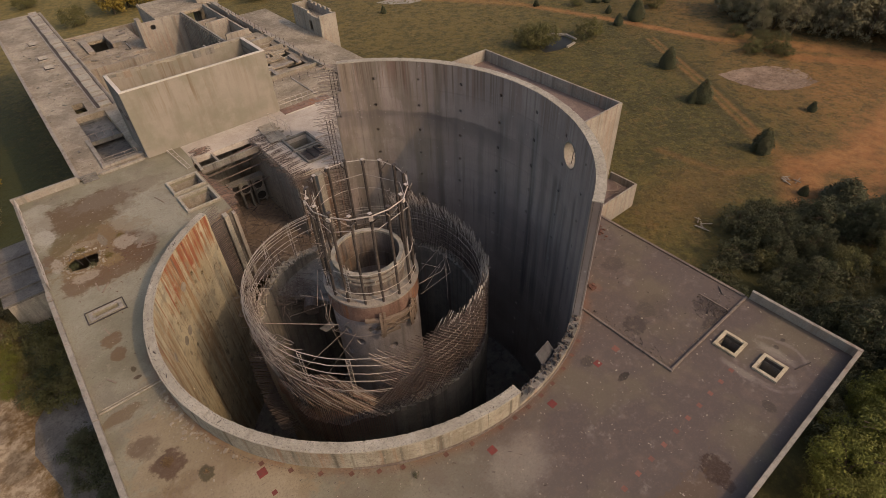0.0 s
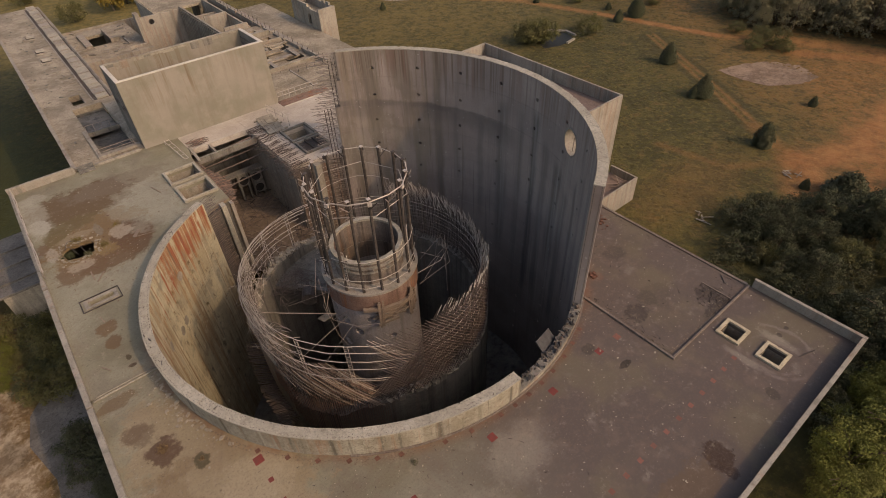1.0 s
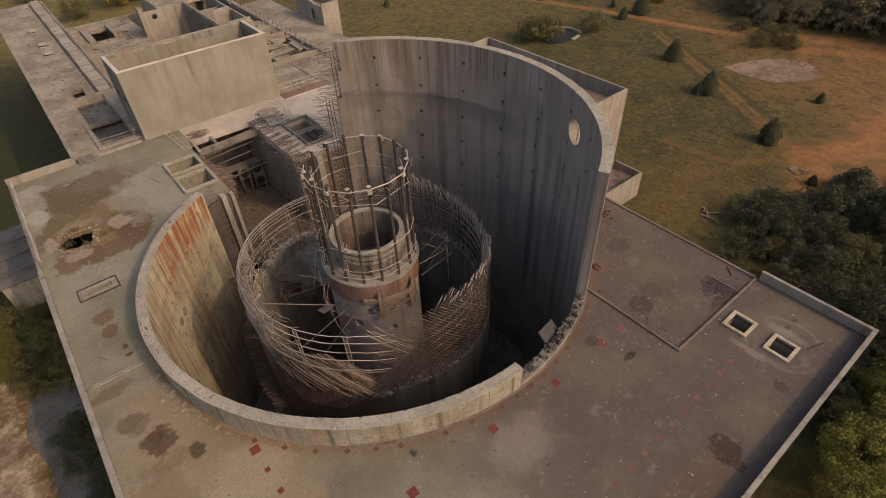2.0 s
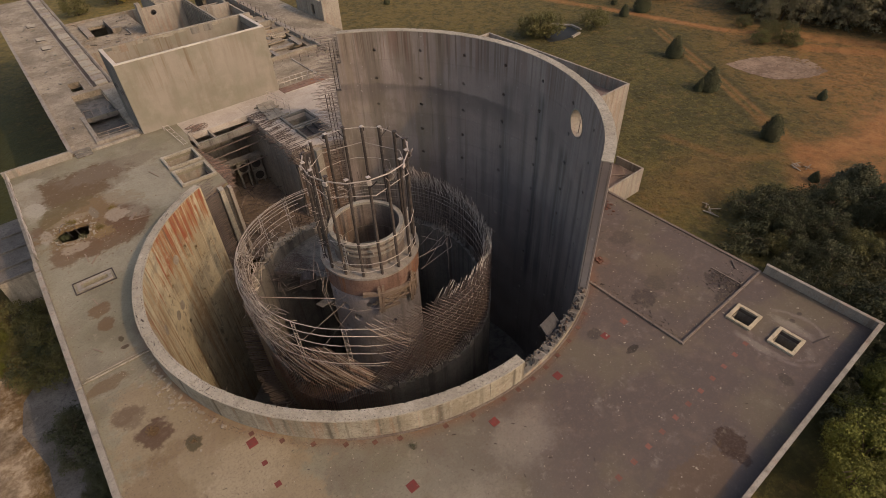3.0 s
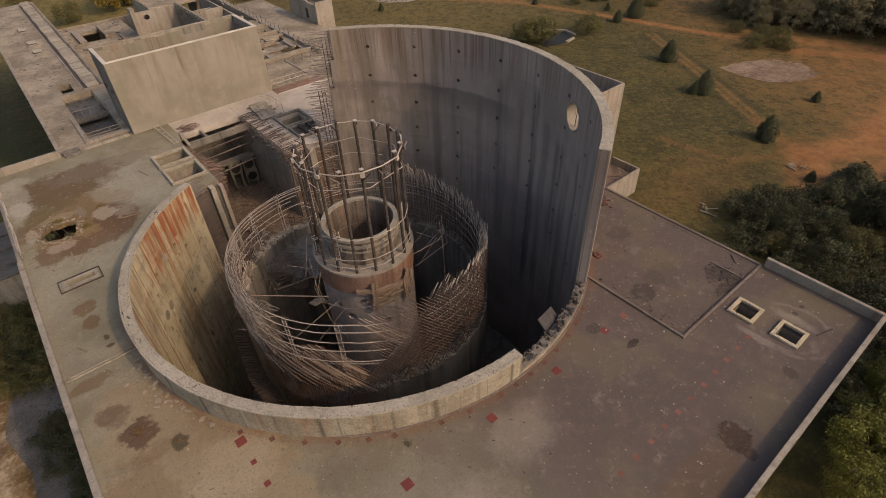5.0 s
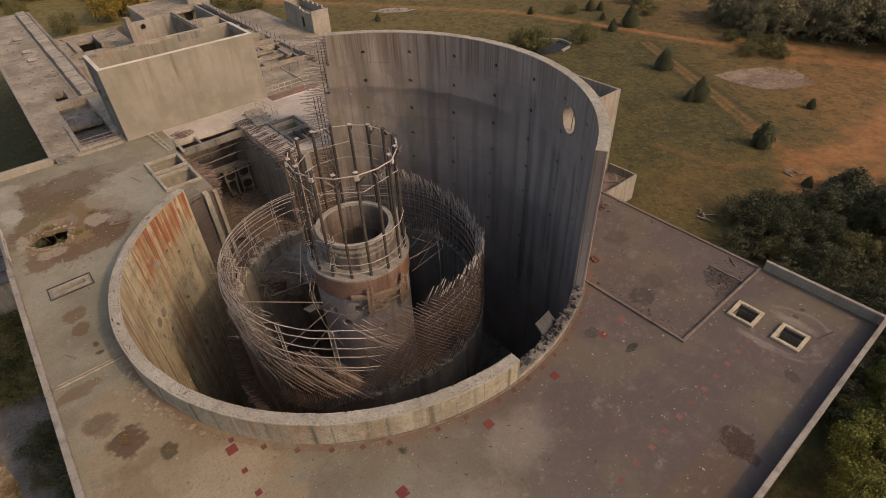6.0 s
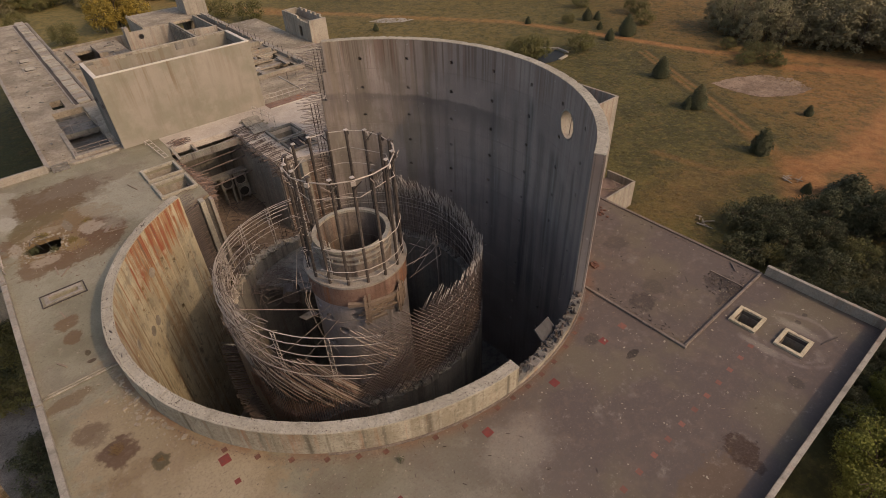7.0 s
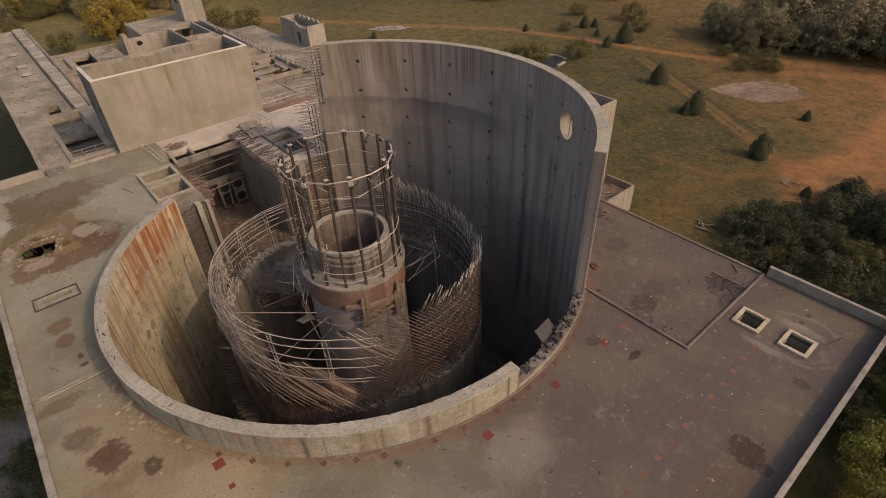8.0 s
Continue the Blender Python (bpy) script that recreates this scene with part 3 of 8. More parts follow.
M_REBAR_RUST = plain("red_rusty_rebar", (0.20, 0.125, 0.095), (0.30, 0.20, 0.155), 5.0, 0.75, 0.2)
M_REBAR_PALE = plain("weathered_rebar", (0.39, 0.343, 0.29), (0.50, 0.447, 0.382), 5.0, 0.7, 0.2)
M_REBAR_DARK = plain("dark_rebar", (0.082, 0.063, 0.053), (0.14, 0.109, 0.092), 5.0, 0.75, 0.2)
M_REBAR_MID = plain("tan_rebar", (0.22, 0.183, 0.153), (0.33, 0.28, 0.236), 5.0, 0.75, 0.2)
M_SHEET = plain("grey_sheet", (0.066, 0.063, 0.062), (0.042, 0.04, 0.04), 3.0, 0.65, 0.2)
M_POST = plain("brown_steel", (0.06, 0.05, 0.043), (0.115, 0.095, 0.082), 3.0, 0.6, 0.3)
M_PALE_STEEL = plain("pale_steel", (0.50, 0.45, 0.39), (0.36, 0.31, 0.26), 3.0, 0.6, 0.2)
M_WOOD = plain("weathered_wood", (0.27, 0.21, 0.155), (0.18, 0.135, 0.10), 2.5, 0.85, 0.0, 0.3, (1, 1, 6))
M_RED = plain("red_plate", (0.20, 0.043, 0.036), (0.145, 0.048, 0.038), 4.0, 0.8)
M_RED_FADED = plain("faded_red_plate", (0.21, 0.085, 0.062), (0.16, 0.085, 0.066), 4.0, 0.85)
M_ASPHALT = concrete("cracked_paving", (0.17, 0.156, 0.136), (0.09, 0.082, 0.068), (0.21, 0.19, 0.165), 0.0, 0.0, 0.5, 0.7)
M_BROWNPLATE = plain("rust_plate", (0.16, 0.075, 0.05), (0.10, 0.05, 0.035), 4.0, 0.75)
# near black, standing for the darkness inside openings
M_BLACK = plain("sooty_void", (0.02, 0.018, 0.016), (0.035, 0.03, 0.026), 2.0, 0.9)
M_RUBBLE = plain("rubble_stone", (0.33, 0.285, 0.215), (0.24, 0.20, 0.145), 3.0, 0.9)
M_GRASS = ground_soil()
M_BARK = plain("bark", (0.10, 0.075, 0.05), (0.06, 0.045, 0.03), 4.0, 0.9)
M_LEAF = leaves("leaf_green", (0.082, 0.083, 0.026), (0.112, 0.105, 0.034), (0.12, 0.102, 0.038))
M_LEAF_DARK = leaves("leaf_dark", (0.046, 0.053, 0.024), (0.066, 0.071, 0.032), (0.07, 0.068, 0.033))
M_LEAF_FRESH = leaves("leaf_fresh", (0.10, 0.115, 0.02), (0.17, 0.175, 0.035), (0.13, 0.12, 0.03))
M_LEAF_GOLD = leaves("leaf_gold", (0.22, 0.155, 0.028), (0.28, 0.195, 0.034), (0.18, 0.145, 0.035))
# leaf colours paled to stand for the haze over distant trees
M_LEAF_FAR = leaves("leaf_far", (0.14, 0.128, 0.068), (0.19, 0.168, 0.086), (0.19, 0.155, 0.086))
M_REBAR_TAN = plain("orange_tan_rebar", (0.31, 0.24, 0.18), (0.43, 0.345, 0.265), 5.0, 0.75, 0.2)
M_TUFT = leaves("dry_grass", (0.11, 0.09, 0.026), (0.19, 0.135, 0.04), (0.125, 0.098, 0.028))
M_STRAW = plain("dry_straw", (0.20, 0.135, 0.07), (0.14, 0.09, 0.045), 5.0, 0.9)
M_SLAB = concrete("cracked_pad_concrete", (0.29, 0.205, 0.142), (0.135, 0.09, 0.056), (0.34, 0.27, 0.21), 0.0, 0.0, 0.5, 1.0)
M_SOIL = plain("brown_soil", (0.125, 0.094, 0.066), (0.195, 0.148, 0.108), 2.0, 0.95, 0.0, 0.5)
M_WATER = plain("dark_water", (0.02, 0.022, 0.02), (0.03, 0.03, 0.025), 0.6, 0.5, 0.0, 0.03)
M_WATER.node_tree.nodes["Principled BSDF"].inputs["Specular IOR Level"].default_value = 0.08


# ---- mesh helpers ----
def as_mesh(bm, name, material):
    me = bpy.data.meshes.new(name)
    bmesh.ops.recalc_face_normals(bm, faces=bm.faces)
    bm.to_mesh(me)
    bm.free()
    me.materials.append(material)
    return me


def thing(name, bm, material, label="", category="", group="", kind=""):
    return tagged(new(name, as_mesh(bm, name, material)), label, category, group, kind)


def part(name, bm, material, parent, label=""):
    ob = new(name, as_mesh(bm, name, material))
    ob.parent = parent
    return tagged(ob, label)


def empty(name, label, category, group="", at=(0, 0, 0), kind=""):
    ob = new(name)
    ob.location = at
    return tagged(ob, label, category, group, kind)


def box(bm, x0, x1, y0, y1, z0, z1, bevel=0.0):
    v = [bm.verts.new(p) for p in ((x0, y0, z0), (x1, y0, z0), (x1, y1, z0), (x0, y1, z0), (x0, y0, z1), (x1, y0, z1), (x1, y1, z1), (x0, y1, z1))]
    fs = [bm.faces.new([v[i] for i in q]) for q in ((3, 2, 1, 0), (4, 5, 6, 7), (0, 1, 5, 4), (1, 2, 6, 5), (2, 3, 7, 6), (3, 0, 4, 7))]
    if bevel:
        es = list({e for f in fs for e in f.edges})
        bmesh.ops.bevel(bm, geom=es, offset=bevel, segments=1, affect="EDGES")
    return bm


def boxes(*rows, bevel=0.0):
    bm = bmesh.new()
    for r in rows:
        box(bm, *r, bevel=bevel)
    return bm


def turned_box(bm, cx, cy, cz, lx, ly, lz, rz=0.0, rx=0.0, ry=0.0):
    m = pose(cx, cy, cz, rx, ry, rz)
    v = [bm.verts.new(m @ Vector((sx * lx / 2, sy * ly / 2, sz * lz / 2))) for sz in (-1, 1) for sx, sy in ((-1, -1), (1, -1), (1, 1), (-1, 1))]
    for q in ((3, 2, 1, 0), (4, 5, 6, 7), (0, 1, 5, 4), (1, 2, 6, 5), (2, 3, 7, 6), (3, 0, 4, 7)):
        bm.faces.new([v[i] for i in q])


def tube(bm, pts, r, sides=5, closed=False):
    """A bar along a line of points."""
    pts = [Vector(p) for p in pts]
    n = len(pts)
    rings = []
    for i, p in enumerate(pts):
        if closed:
            d = pts[(i + 1) % n] - pts[i - 1]
        else:
            d = pts[min(i + 1, n - 1)] - pts[max(i - 1, 0)]
        d.normalize()
        side = d.cross(Vector((0, 0, 1)))
        if side.length < 0.05:
            side = d.cross(Vector((1, 0, 0)))
        side.normalize()
        up = side.cross(d)
        rings.append([bm.verts.new(p + r * (math.cos(a) * side + math.sin(a) * up)) for a in (2 * math.pi * k / sides for k in range(sides))])
    pairs = list(zip(rings, rings[1:])) + ([(rings[-1], rings[0])] if closed else [])
    for a, b in pairs:
        for k in range(sides):
            bm.faces.new((a[k], a[(k + 1) % sides], b[(k + 1) % sides], b[k]))
    if not closed:
        bm.faces.new(rings[0][::-1])
        bm.faces.new(rings[-1])


def arc_block(bm, r0, r1, a0, a1, z0, z1, n, top_wob=0.0, rng=None):
    """A solid piece of a round wall."""
    rows = []
    for i in range(n + 1):
        a = radians(a0 + (a1 - a0) * i / n)
        c, s = math.cos(a), math.sin(a)
        h = z1 + (rng.uniform(-top_wob, top_wob) if rng else 0.0)
        rows.append([bm.verts.new((r * c, r * s, z)) for r, z in ((r0, z0), (r1, z0), (r1, h), (r0, h))])
    for a, b in zip(rows, rows[1:]):
        for k in range(4):
            bm.faces.new((a[k], a[(k + 1) % 4], b[(k + 1) % 4], b[k]))
    bm.faces.new(rows[0])
    bm.faces.new(rows[-1][::-1])


def slab(outer, holes, z0, z1):
    """A level slab with openings cut through it."""
    bm = bmesh.new()
    edges = []
    for loop in (outer, *holes):
        vs = [bm.verts.new((x, y, z1)) for x, y in loop]
        edges += [bm.edges.new((vs[i], vs[(i + 1) % len(vs)])) for i in range(len(vs))]
    bmesh.ops.triangle_fill(bm, use_beauty=True, use_dissolve=False, edges=edges)
    got = bmesh.ops.extrude_face_region(bm, geom=list(bm.faces))
    bmesh.ops.translate(bm, vec=(0, 0, z0 - z1), verts=[g for g in got["geom"] if isinstance(g, bmesh.types.BMVert)])
    return bm


def rect(x0, x1, y0, y1):
    return [(x0, y0), (x1, y0), (x1, y1), (x0, y1)]


def curb(bm, x0, x1, y0, y1, z, h, w):
    """A low frame round an opening."""
    box(bm, x0, x1, y0, y0 + w, z, z + h)
    box(bm, x0, x1, y1 - w, y1, z, z + h)
    box(bm, x0, x0 + w, y0 + w, y1 - w, z, z + h)
    box(bm, x1 - w, x1, y0 + w, y1 - w, z, z + h)

# ---- the shell: tall round wall, low rim, deck ----
R_IN, R_OUT, TALL, RIM, FLOOR, GROUND = 18.3, 19.05, 12.03, 2.0, -27.0, -16.0
A_LO, A_HI = -61.7, 61.7
LIFT, BAY = 2.95, 15.0


def shell_lift(z0, z1, a0, a1, pockets, step=1.25, hw=0.48, hh=0.15):
    """One pour of the round wall; pockets are small square recesses in the inner face at (angle, height)."""
    deep = 0.35
    cuts_a = {a0, a1}
    k = int(round((a1 - a0) / step))
    cuts_a |= {a0 + (a1 - a0) * i / k for i in range(k + 1)}
    for a, z in pockets:
        cuts_a = {c for c in cuts_a if not (a - hw - 0.25 < c < a + hw + 0.25) or c in (a0, a1)} | {a - hw, a + hw}
    cuts_z = {z0, z1}
    for a, z in pockets:
        cuts_z |= {z - hh, z + hh}
    az, zz = sorted(cuts_a), sorted(cuts_z)
    bm = bmesh.new()

    def at(r, a, z):
        return bm.verts.new((r * math.cos(radians(a)), r * math.sin(radians(a)), z))

    inner = [[at(R_IN, a, z) for z in zz] for a in az]
    outer = [[at(R_OUT, a, z) for z in (z0, z1)] for a in az]
    for i in range(len(az) - 1):
        for j in range(len(zz) - 1):
            ring = (inner[i][j], inner[i][j + 1], inner[i + 1][j + 1], inner[i + 1][j])
            am, zm = (az[i] + az[i + 1]) / 2, (zz[j] + zz[j + 1]) / 2
            if any(abs(am - a) < hw and abs(zm - z) < hh for a, z in pockets):
                back = [at(R_IN + deep, math.degrees(math.atan2(v.co.y, v.co.x)), v.co.z) for v in ring]
                bm.faces.new(back)
                for q in range(4):
                    bm.faces.new((ring[q], ring[(q + 1) % 4], back[(q + 1) % 4], back[q]))
            else:
                bm.faces.new(ring)
        bm.faces.new((outer[i][0], outer[i + 1][0], outer[i + 1][1], outer[i][1]))
        top = [inner[i][-1], outer[i][1], outer[i + 1][1], inner[i + 1][-1]]
        bm.faces.new(top)
        bm.faces.new([inner[i][0], inner[i + 1][0], outer[i + 1][0], outer[i][0]])
    for i in (0, len(az) - 1):
        bm.faces.new([*inner[i], outer[i][1], outer[i][0]])
    return bm


def west_end(zz):
    """The angle at which the tall wall stops: the lower pours reach farther round."""
    return 62.7 if zz > 9.1 else (64.0 if zz > 6.2 else (65.7 if zz > 0.3 else 66.6))


tall_wall = empty("wall_tall_shell", "tall round unfinished concrete shell wall with streaks", "wall", kind="structure")
z = TALL
hole_z = [7.25 + LIFT * i for i in range(-11, 2)]
while z > FLOOR + 0.5:
    lo = max(z - LIFT, FLOOR)
    lo += 0.012
    pk = [(6.9 + BAY * i + (7.25 - h) * 0.1, h) for h in hole_z if lo + 0.3 < h < z - 0.3 for i in range(-4, 4) if A_LO + 2 < 6.9 + BAY * i < A_HI - 2]
    end = west_end((lo + z) / 2)
    part("concrete_lift", shell_lift(lo, z, A_LO, end, pk), M_WALL, tall_wall)
    z -= LIFT

# round porthole through the upper pours
PORT_A, PORT_Z = radians(-26.8), 8.85
bm = bmesh.new()
c, s = math.cos(PORT_A), math.sin(PORT_A)
tube(bm, ((17.0 * c, 17.0 * s, PORT_Z), (20.5 * c, 20.5 * s, PORT_Z)), 1.3, 28)
cutter = new("cutter", as_mesh(bm, "cutter", M_WALL))
for ob in tall_wall.children:
    zs = [v.co.z for v in ob.data.vertices]
    if min(zs) < PORT_Z + 1.3 and max(zs) > PORT_Z - 1.3:
        mod = ob.modifiers.new("cut", "BOOLEAN")
        mod.object, mod.operation, mod.solver = cutter, "DIFFERENCE", "EXACT"
        bpy.context.view_layer.update()
        done = bpy.data.meshes.new_from_object(ob.evaluated_get(bpy.context.evaluated_depsgraph_get()))
        ob.modifiers.clear()
        ob.data = done
bpy.data.objects.remove(cutter)
bm = bmesh.new()
prev = None
for i in range(28):
    a = 2 * math.pi * i / 28
    ring = []
    for rr, dd in ((1.14, 18.25), (1.29, 18.25), (1.29, 19.1), (1.14, 19.1)):
        u, w = rr * math.cos(a), rr * math.sin(a)
        ring.append(bm.verts.new((dd * c - s * u, dd * s + c * u, PORT_Z + w)))
    if prev:
        for k in range(4):
            bm.faces.new((prev[k], prev[(k + 1) % 4], ring[(k + 1) % 4], ring[k]))
    else:
        first = ring
    prev = ring
for k in range(4):
    bm.faces.new((prev[k], prev[(k + 1) % 4], first[(k + 1) % 4], first[k]))
part("porthole_sleeve", bm, M_BOX, tall_wall, "pale round sleeve of the porthole")
for u, w in ((-0.35, 0.2), (0.3, -0.15)):
    bm = bmesh.new()
    tube(bm, ((18.7 * c - s * u, 18.7 * s + c * u, PORT_Z - 1.05), (18.75 * c - s * (u + w), 18.75 * s + c * (u + w), PORT_Z + 1.02)), 0.035, 5)
    part("porthole_bar", bm, M_REBAR, tall_wall)

rim_wall = empty("wall_low_rim", "low round concrete wall round the open shaft, rust streaked", "wall", kind="structure")
z = 0.35
while z > FLOOR + 0.5:
    lo = max(z - LIFT, FLOOR) + 0.012
    pk = [(130.2 + 17.1 * i + 4.2 * q, h - 1.2 * k) for i in range(0, 10) for q in (0, 1) for k in (0, 1) for h in (-1.7, -7.5, -13.2, -18.9) if lo + 0.22 < h - 1.2 * k < z - 0.22 and (i * 3 + q + k) % 7]
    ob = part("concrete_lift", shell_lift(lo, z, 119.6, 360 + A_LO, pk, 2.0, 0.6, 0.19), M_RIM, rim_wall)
    ob.data.materials.append(M_RIM_OUT)
    for f in ob.data.polygons:
        if math.hypot(f.center.x, f.center.y) > R_OUT - 0.15:
            f.material_index = 1
    z -= LIFT
# round plugs on the inside of the rim
for a, zz in ((140.5, -1.65), (147.6, -5.3), (152.0, -5.2), (164.0, -3.0)):
    bm = bmesh.new()
    c, s = math.cos(radians(a)), math.sin(radians(a))
    tube(bm, (((R_IN + 0.02) * c, (R_IN + 0.02) * s, zz), ((R_IN - 0.05) * c, (R_IN - 0.05) * s, zz)), 0.46, 20)
    part("round_plug", bm, M_OLD, rim_wall, "round mortar plug in the wall")
# coping of the rim in cast lengths, with open joints
rng = random.Random(5)
a = 119.6
lengths = []
while a < 268.9:
    b = min(a + rng.uniform(5.2, 7.4), 269.0)
    if 269.0 - b < 2:
        b = 269.0
    lengths.append((a, b))
    a = b


def chipped_arc(bm, r0, r1, a0, a1, z0, z1):
    """A short length of round coping with worn, uneven edges and a rough top."""
    n, cols = int((a1 - a0) / 0.55), 5
    top, low = [], []
    for i in range(n + 1):
        a = radians(a0 + (a1 - a0) * i / n)
        c, s = math.cos(a), math.sin(a)
        row = []
        for j in range(cols + 1):
            edge = j in (0, cols)
            r = r0 + (r1 - r0) * j / cols + (rng.uniform(-0.01, 0.01) if edge else rng.uniform(-0.04, 0.04))
            h = z1 + rng.uniform(-0.018, 0.012) - (rng.uniform(0.03, 0.09) if edge and rng.random() < 0.1 else 0.0)
            row.append(bm.verts.new((r * c, r * s, h)))
        top.append(row)
        low.append([bm.verts.new((r * c, r * s, z0)) for r in (r0, r1)])
    for i in range(n):
        for j in range(cols):
            bm.faces.new((top[i][j], top[i + 1][j], top[i + 1][j + 1], top[i][j + 1]))
        bm.faces.new((low[i][0], low[i + 1][0], top[i + 1][0], top[i][0]))
        bm.faces.new((low[i][1], low[i + 1][1], top[i + 1][-1], top[i][-1]))
    for i in (0, n):
        bm.faces.new([low[i][0], *top[i], low[i][1]])


for a, b in lengths:
    bm = bmesh.new()
    dr, dz = rng.uniform(-0.015, 0.015), rng.uniform(-0.02, 0.02)
    arc_block(bm, R_IN + dr, R_OUT + dr, a + 0.02, b - 0.02, 0.35, RIM - 0.1 + dz, 6)
    ob = part("rim_length", bm, M_RIM_OUT, rim_wall)
    ob.data.materials.append(M_RIM)
    for f in ob.data.polygons:
        if math.hypot(f.center.x, f.center.y) < R_IN + 0.1:
            f.material_index = 1
    bm = bmesh.new()
    chipped_arc(bm, R_IN - 0.012 + dr, R_OUT + 0.012 + dr, a + 0.014, b - 0.014, RIM - 0.1 + dz, RIM + dz)
    part("rim_top", bm, M_COPING, rim_wall, "pale chipped concrete top of the rim")


for i in range(14):
    a = A_LO + (62.7 - A_LO) * i / 14
    bm = bmesh.new()
    chipped_arc(bm, R_IN - 0.01, R_OUT + 0.01, a, a + (62.7 - A_LO) / 14 - 0.01, TALL + 0.002, TALL + 0.07)
    part("wall_top", bm, M_COPING, tall_wall, "rough pale top of the tall wall")


def stubs(name, rows, r, material, parent, label=""):
    """Many short bar ends in one mesh."""
    bm = bmesh.new()
    for p, q in rows:
        tube(bm, (p, q), r, 4)
    ob = part(name, bm, material, parent, label)
    tagged(ob, kind="stuff")
    return ob


# bar ends along the rim top, and in the ends of the tall wall
rows, rows2 = [], []
for i in range(250):
    a0 = 120.4 + 148.2 * i / 250
    for rr, keep in ((R_IN + 0.1, 0.8), (R_OUT - 0.12, 0.75), (R_IN + 0.42, 0.12)):
        if rng.random() > keep:
            continue
        a, r = radians(a0 + rng.uniform(-0.12, 0.12)), rr + rng.gauss(0, 0.02)
        p = Vector((r * math.cos(a), r * math.sin(a), RIM - 0.04))
        tall = rng.uniform(0.045, 0.07) if rng.random() < 0.97 else rng.uniform(0.12, 0.3)
        (rows if i % 3 else rows2).append((p, p + Vector((rng.uniform(-0.03, 0.03), rng.uniform(-0.03, 0.03), tall))))
stubs("bar_end_row", rows, 0.024, M_REBAR_DARK, rim_wall)
stubs("bar_end_row", rows2, 0.03, M_REBAR_DARK, rim_wall)
rows = []
for k in range(9):
    a = radians(rng.choice((134, 146, 153, 158, 163, 171, 176, 184, 203)) + rng.uniform(-1, 1))
    p = Vector(((R_IN + 0.35) * math.cos(a), (R_IN + 0.35) * math.sin(a), RIM + 0.03))
    d = Vector((rng.uniform(-0.3, 0.3), rng.uniform(-0.3, 0.3), 0.06))
    rows.append((p - d * 0.7, p + d * 0.7))
stubs("bar_end_row", rows, 0.03, M_POST, rim_wall)
rows = []
for rr in (R_IN + 0.13, R_OUT - 0.13):
    for i in range(60):
        zz = 0.2 + i * 0.2
        a = radians(A_LO)
        p = Vector((rr * math.cos(a), rr * math.sin(a), zz))
        d = Vector((math.sin(a), -math.cos(a), 0))
        rows.append((p, p + d * 0.14))
stubs("bar_end_row", rows, 0.03, M_POST, tall_wall)
# long bars out of the western end of the tall wall
bm_long = bmesh.new()
for rr in (R_IN + 0.13, R_IN + 0.4, R_OUT - 0.13):
    for i in range(66):
        zz = -7.0 + i * 0.29
        a0 = west_end(zz)
        span = rng.uniform(5.0, 8.5) if rng.random() < 0.85 else rng.uniform(1.5, 4)
        pts = []
        droop = rng.uniform(-0.25, 0.1)
        for k in range(5):
            f = k / 4
            aa = radians(a0 + span * f)
            rr2 = rr + f * f * rng.uniform(-0.2, 0.6)
            pts.append((rr2 * math.cos(aa), rr2 * math.sin(aa), zz + droop * f * f))
        tube(bm_long, pts, 0.032, 4)
ob = part("bar_brush", bm_long, M_REBAR_MID, tall_wall, "rusty bars left sticking out of the wall end")
tagged(ob, kind="stuff")
bm_long = bmesh.new()
for rr in (R_IN + 0.13, R_OUT - 0.13):
    for i in range(62):
        zz = 1.8 - i * 0.24 + rng.uniform(-0.04, 0.04)
        span = rng.uniform(3.6, 6.6)
        pts = []
        for k in range(4):
            f = k / 3
            aa = radians(119.6 - span * f)
            pts.append((rr * math.cos(aa), rr * math.sin(aa), zz + f * f * rng.uniform(-0.25, 0.12)))
        tube(bm_long, pts, 0.034, 4)
tagged(part("bar_brush", bm_long, M_REBAR_MID_DARK, rim_wall, "rusty bars left sticking out of the wall end"), kind="stuff")
# vertical bars tying them
bm_long = bmesh.new()
for rr in (R_IN + 0.2, R_OUT - 0.2):
    for da in (0.7, 1.7, 2.8):
        aa = radians(A_HI + 1.0 + da)
        tube(bm_long, ((rr * math.cos(aa), rr * math.sin(aa), 5.8), (rr * math.cos(aa), rr * math.sin(aa), 11.5 + rng.uniform(-1, 0.6))), 0.035, 4)
        ab = aa + radians(3.9)
        tube(bm_long, ((rr * math.cos(ab), rr * math.sin(ab), -8), (rr * math.cos(ab), rr * math.sin(ab), 5.9)), 0.035, 4)
tagged(part("tie_lattice", bm_long, M_REBAR, tall_wall), kind="stuff")

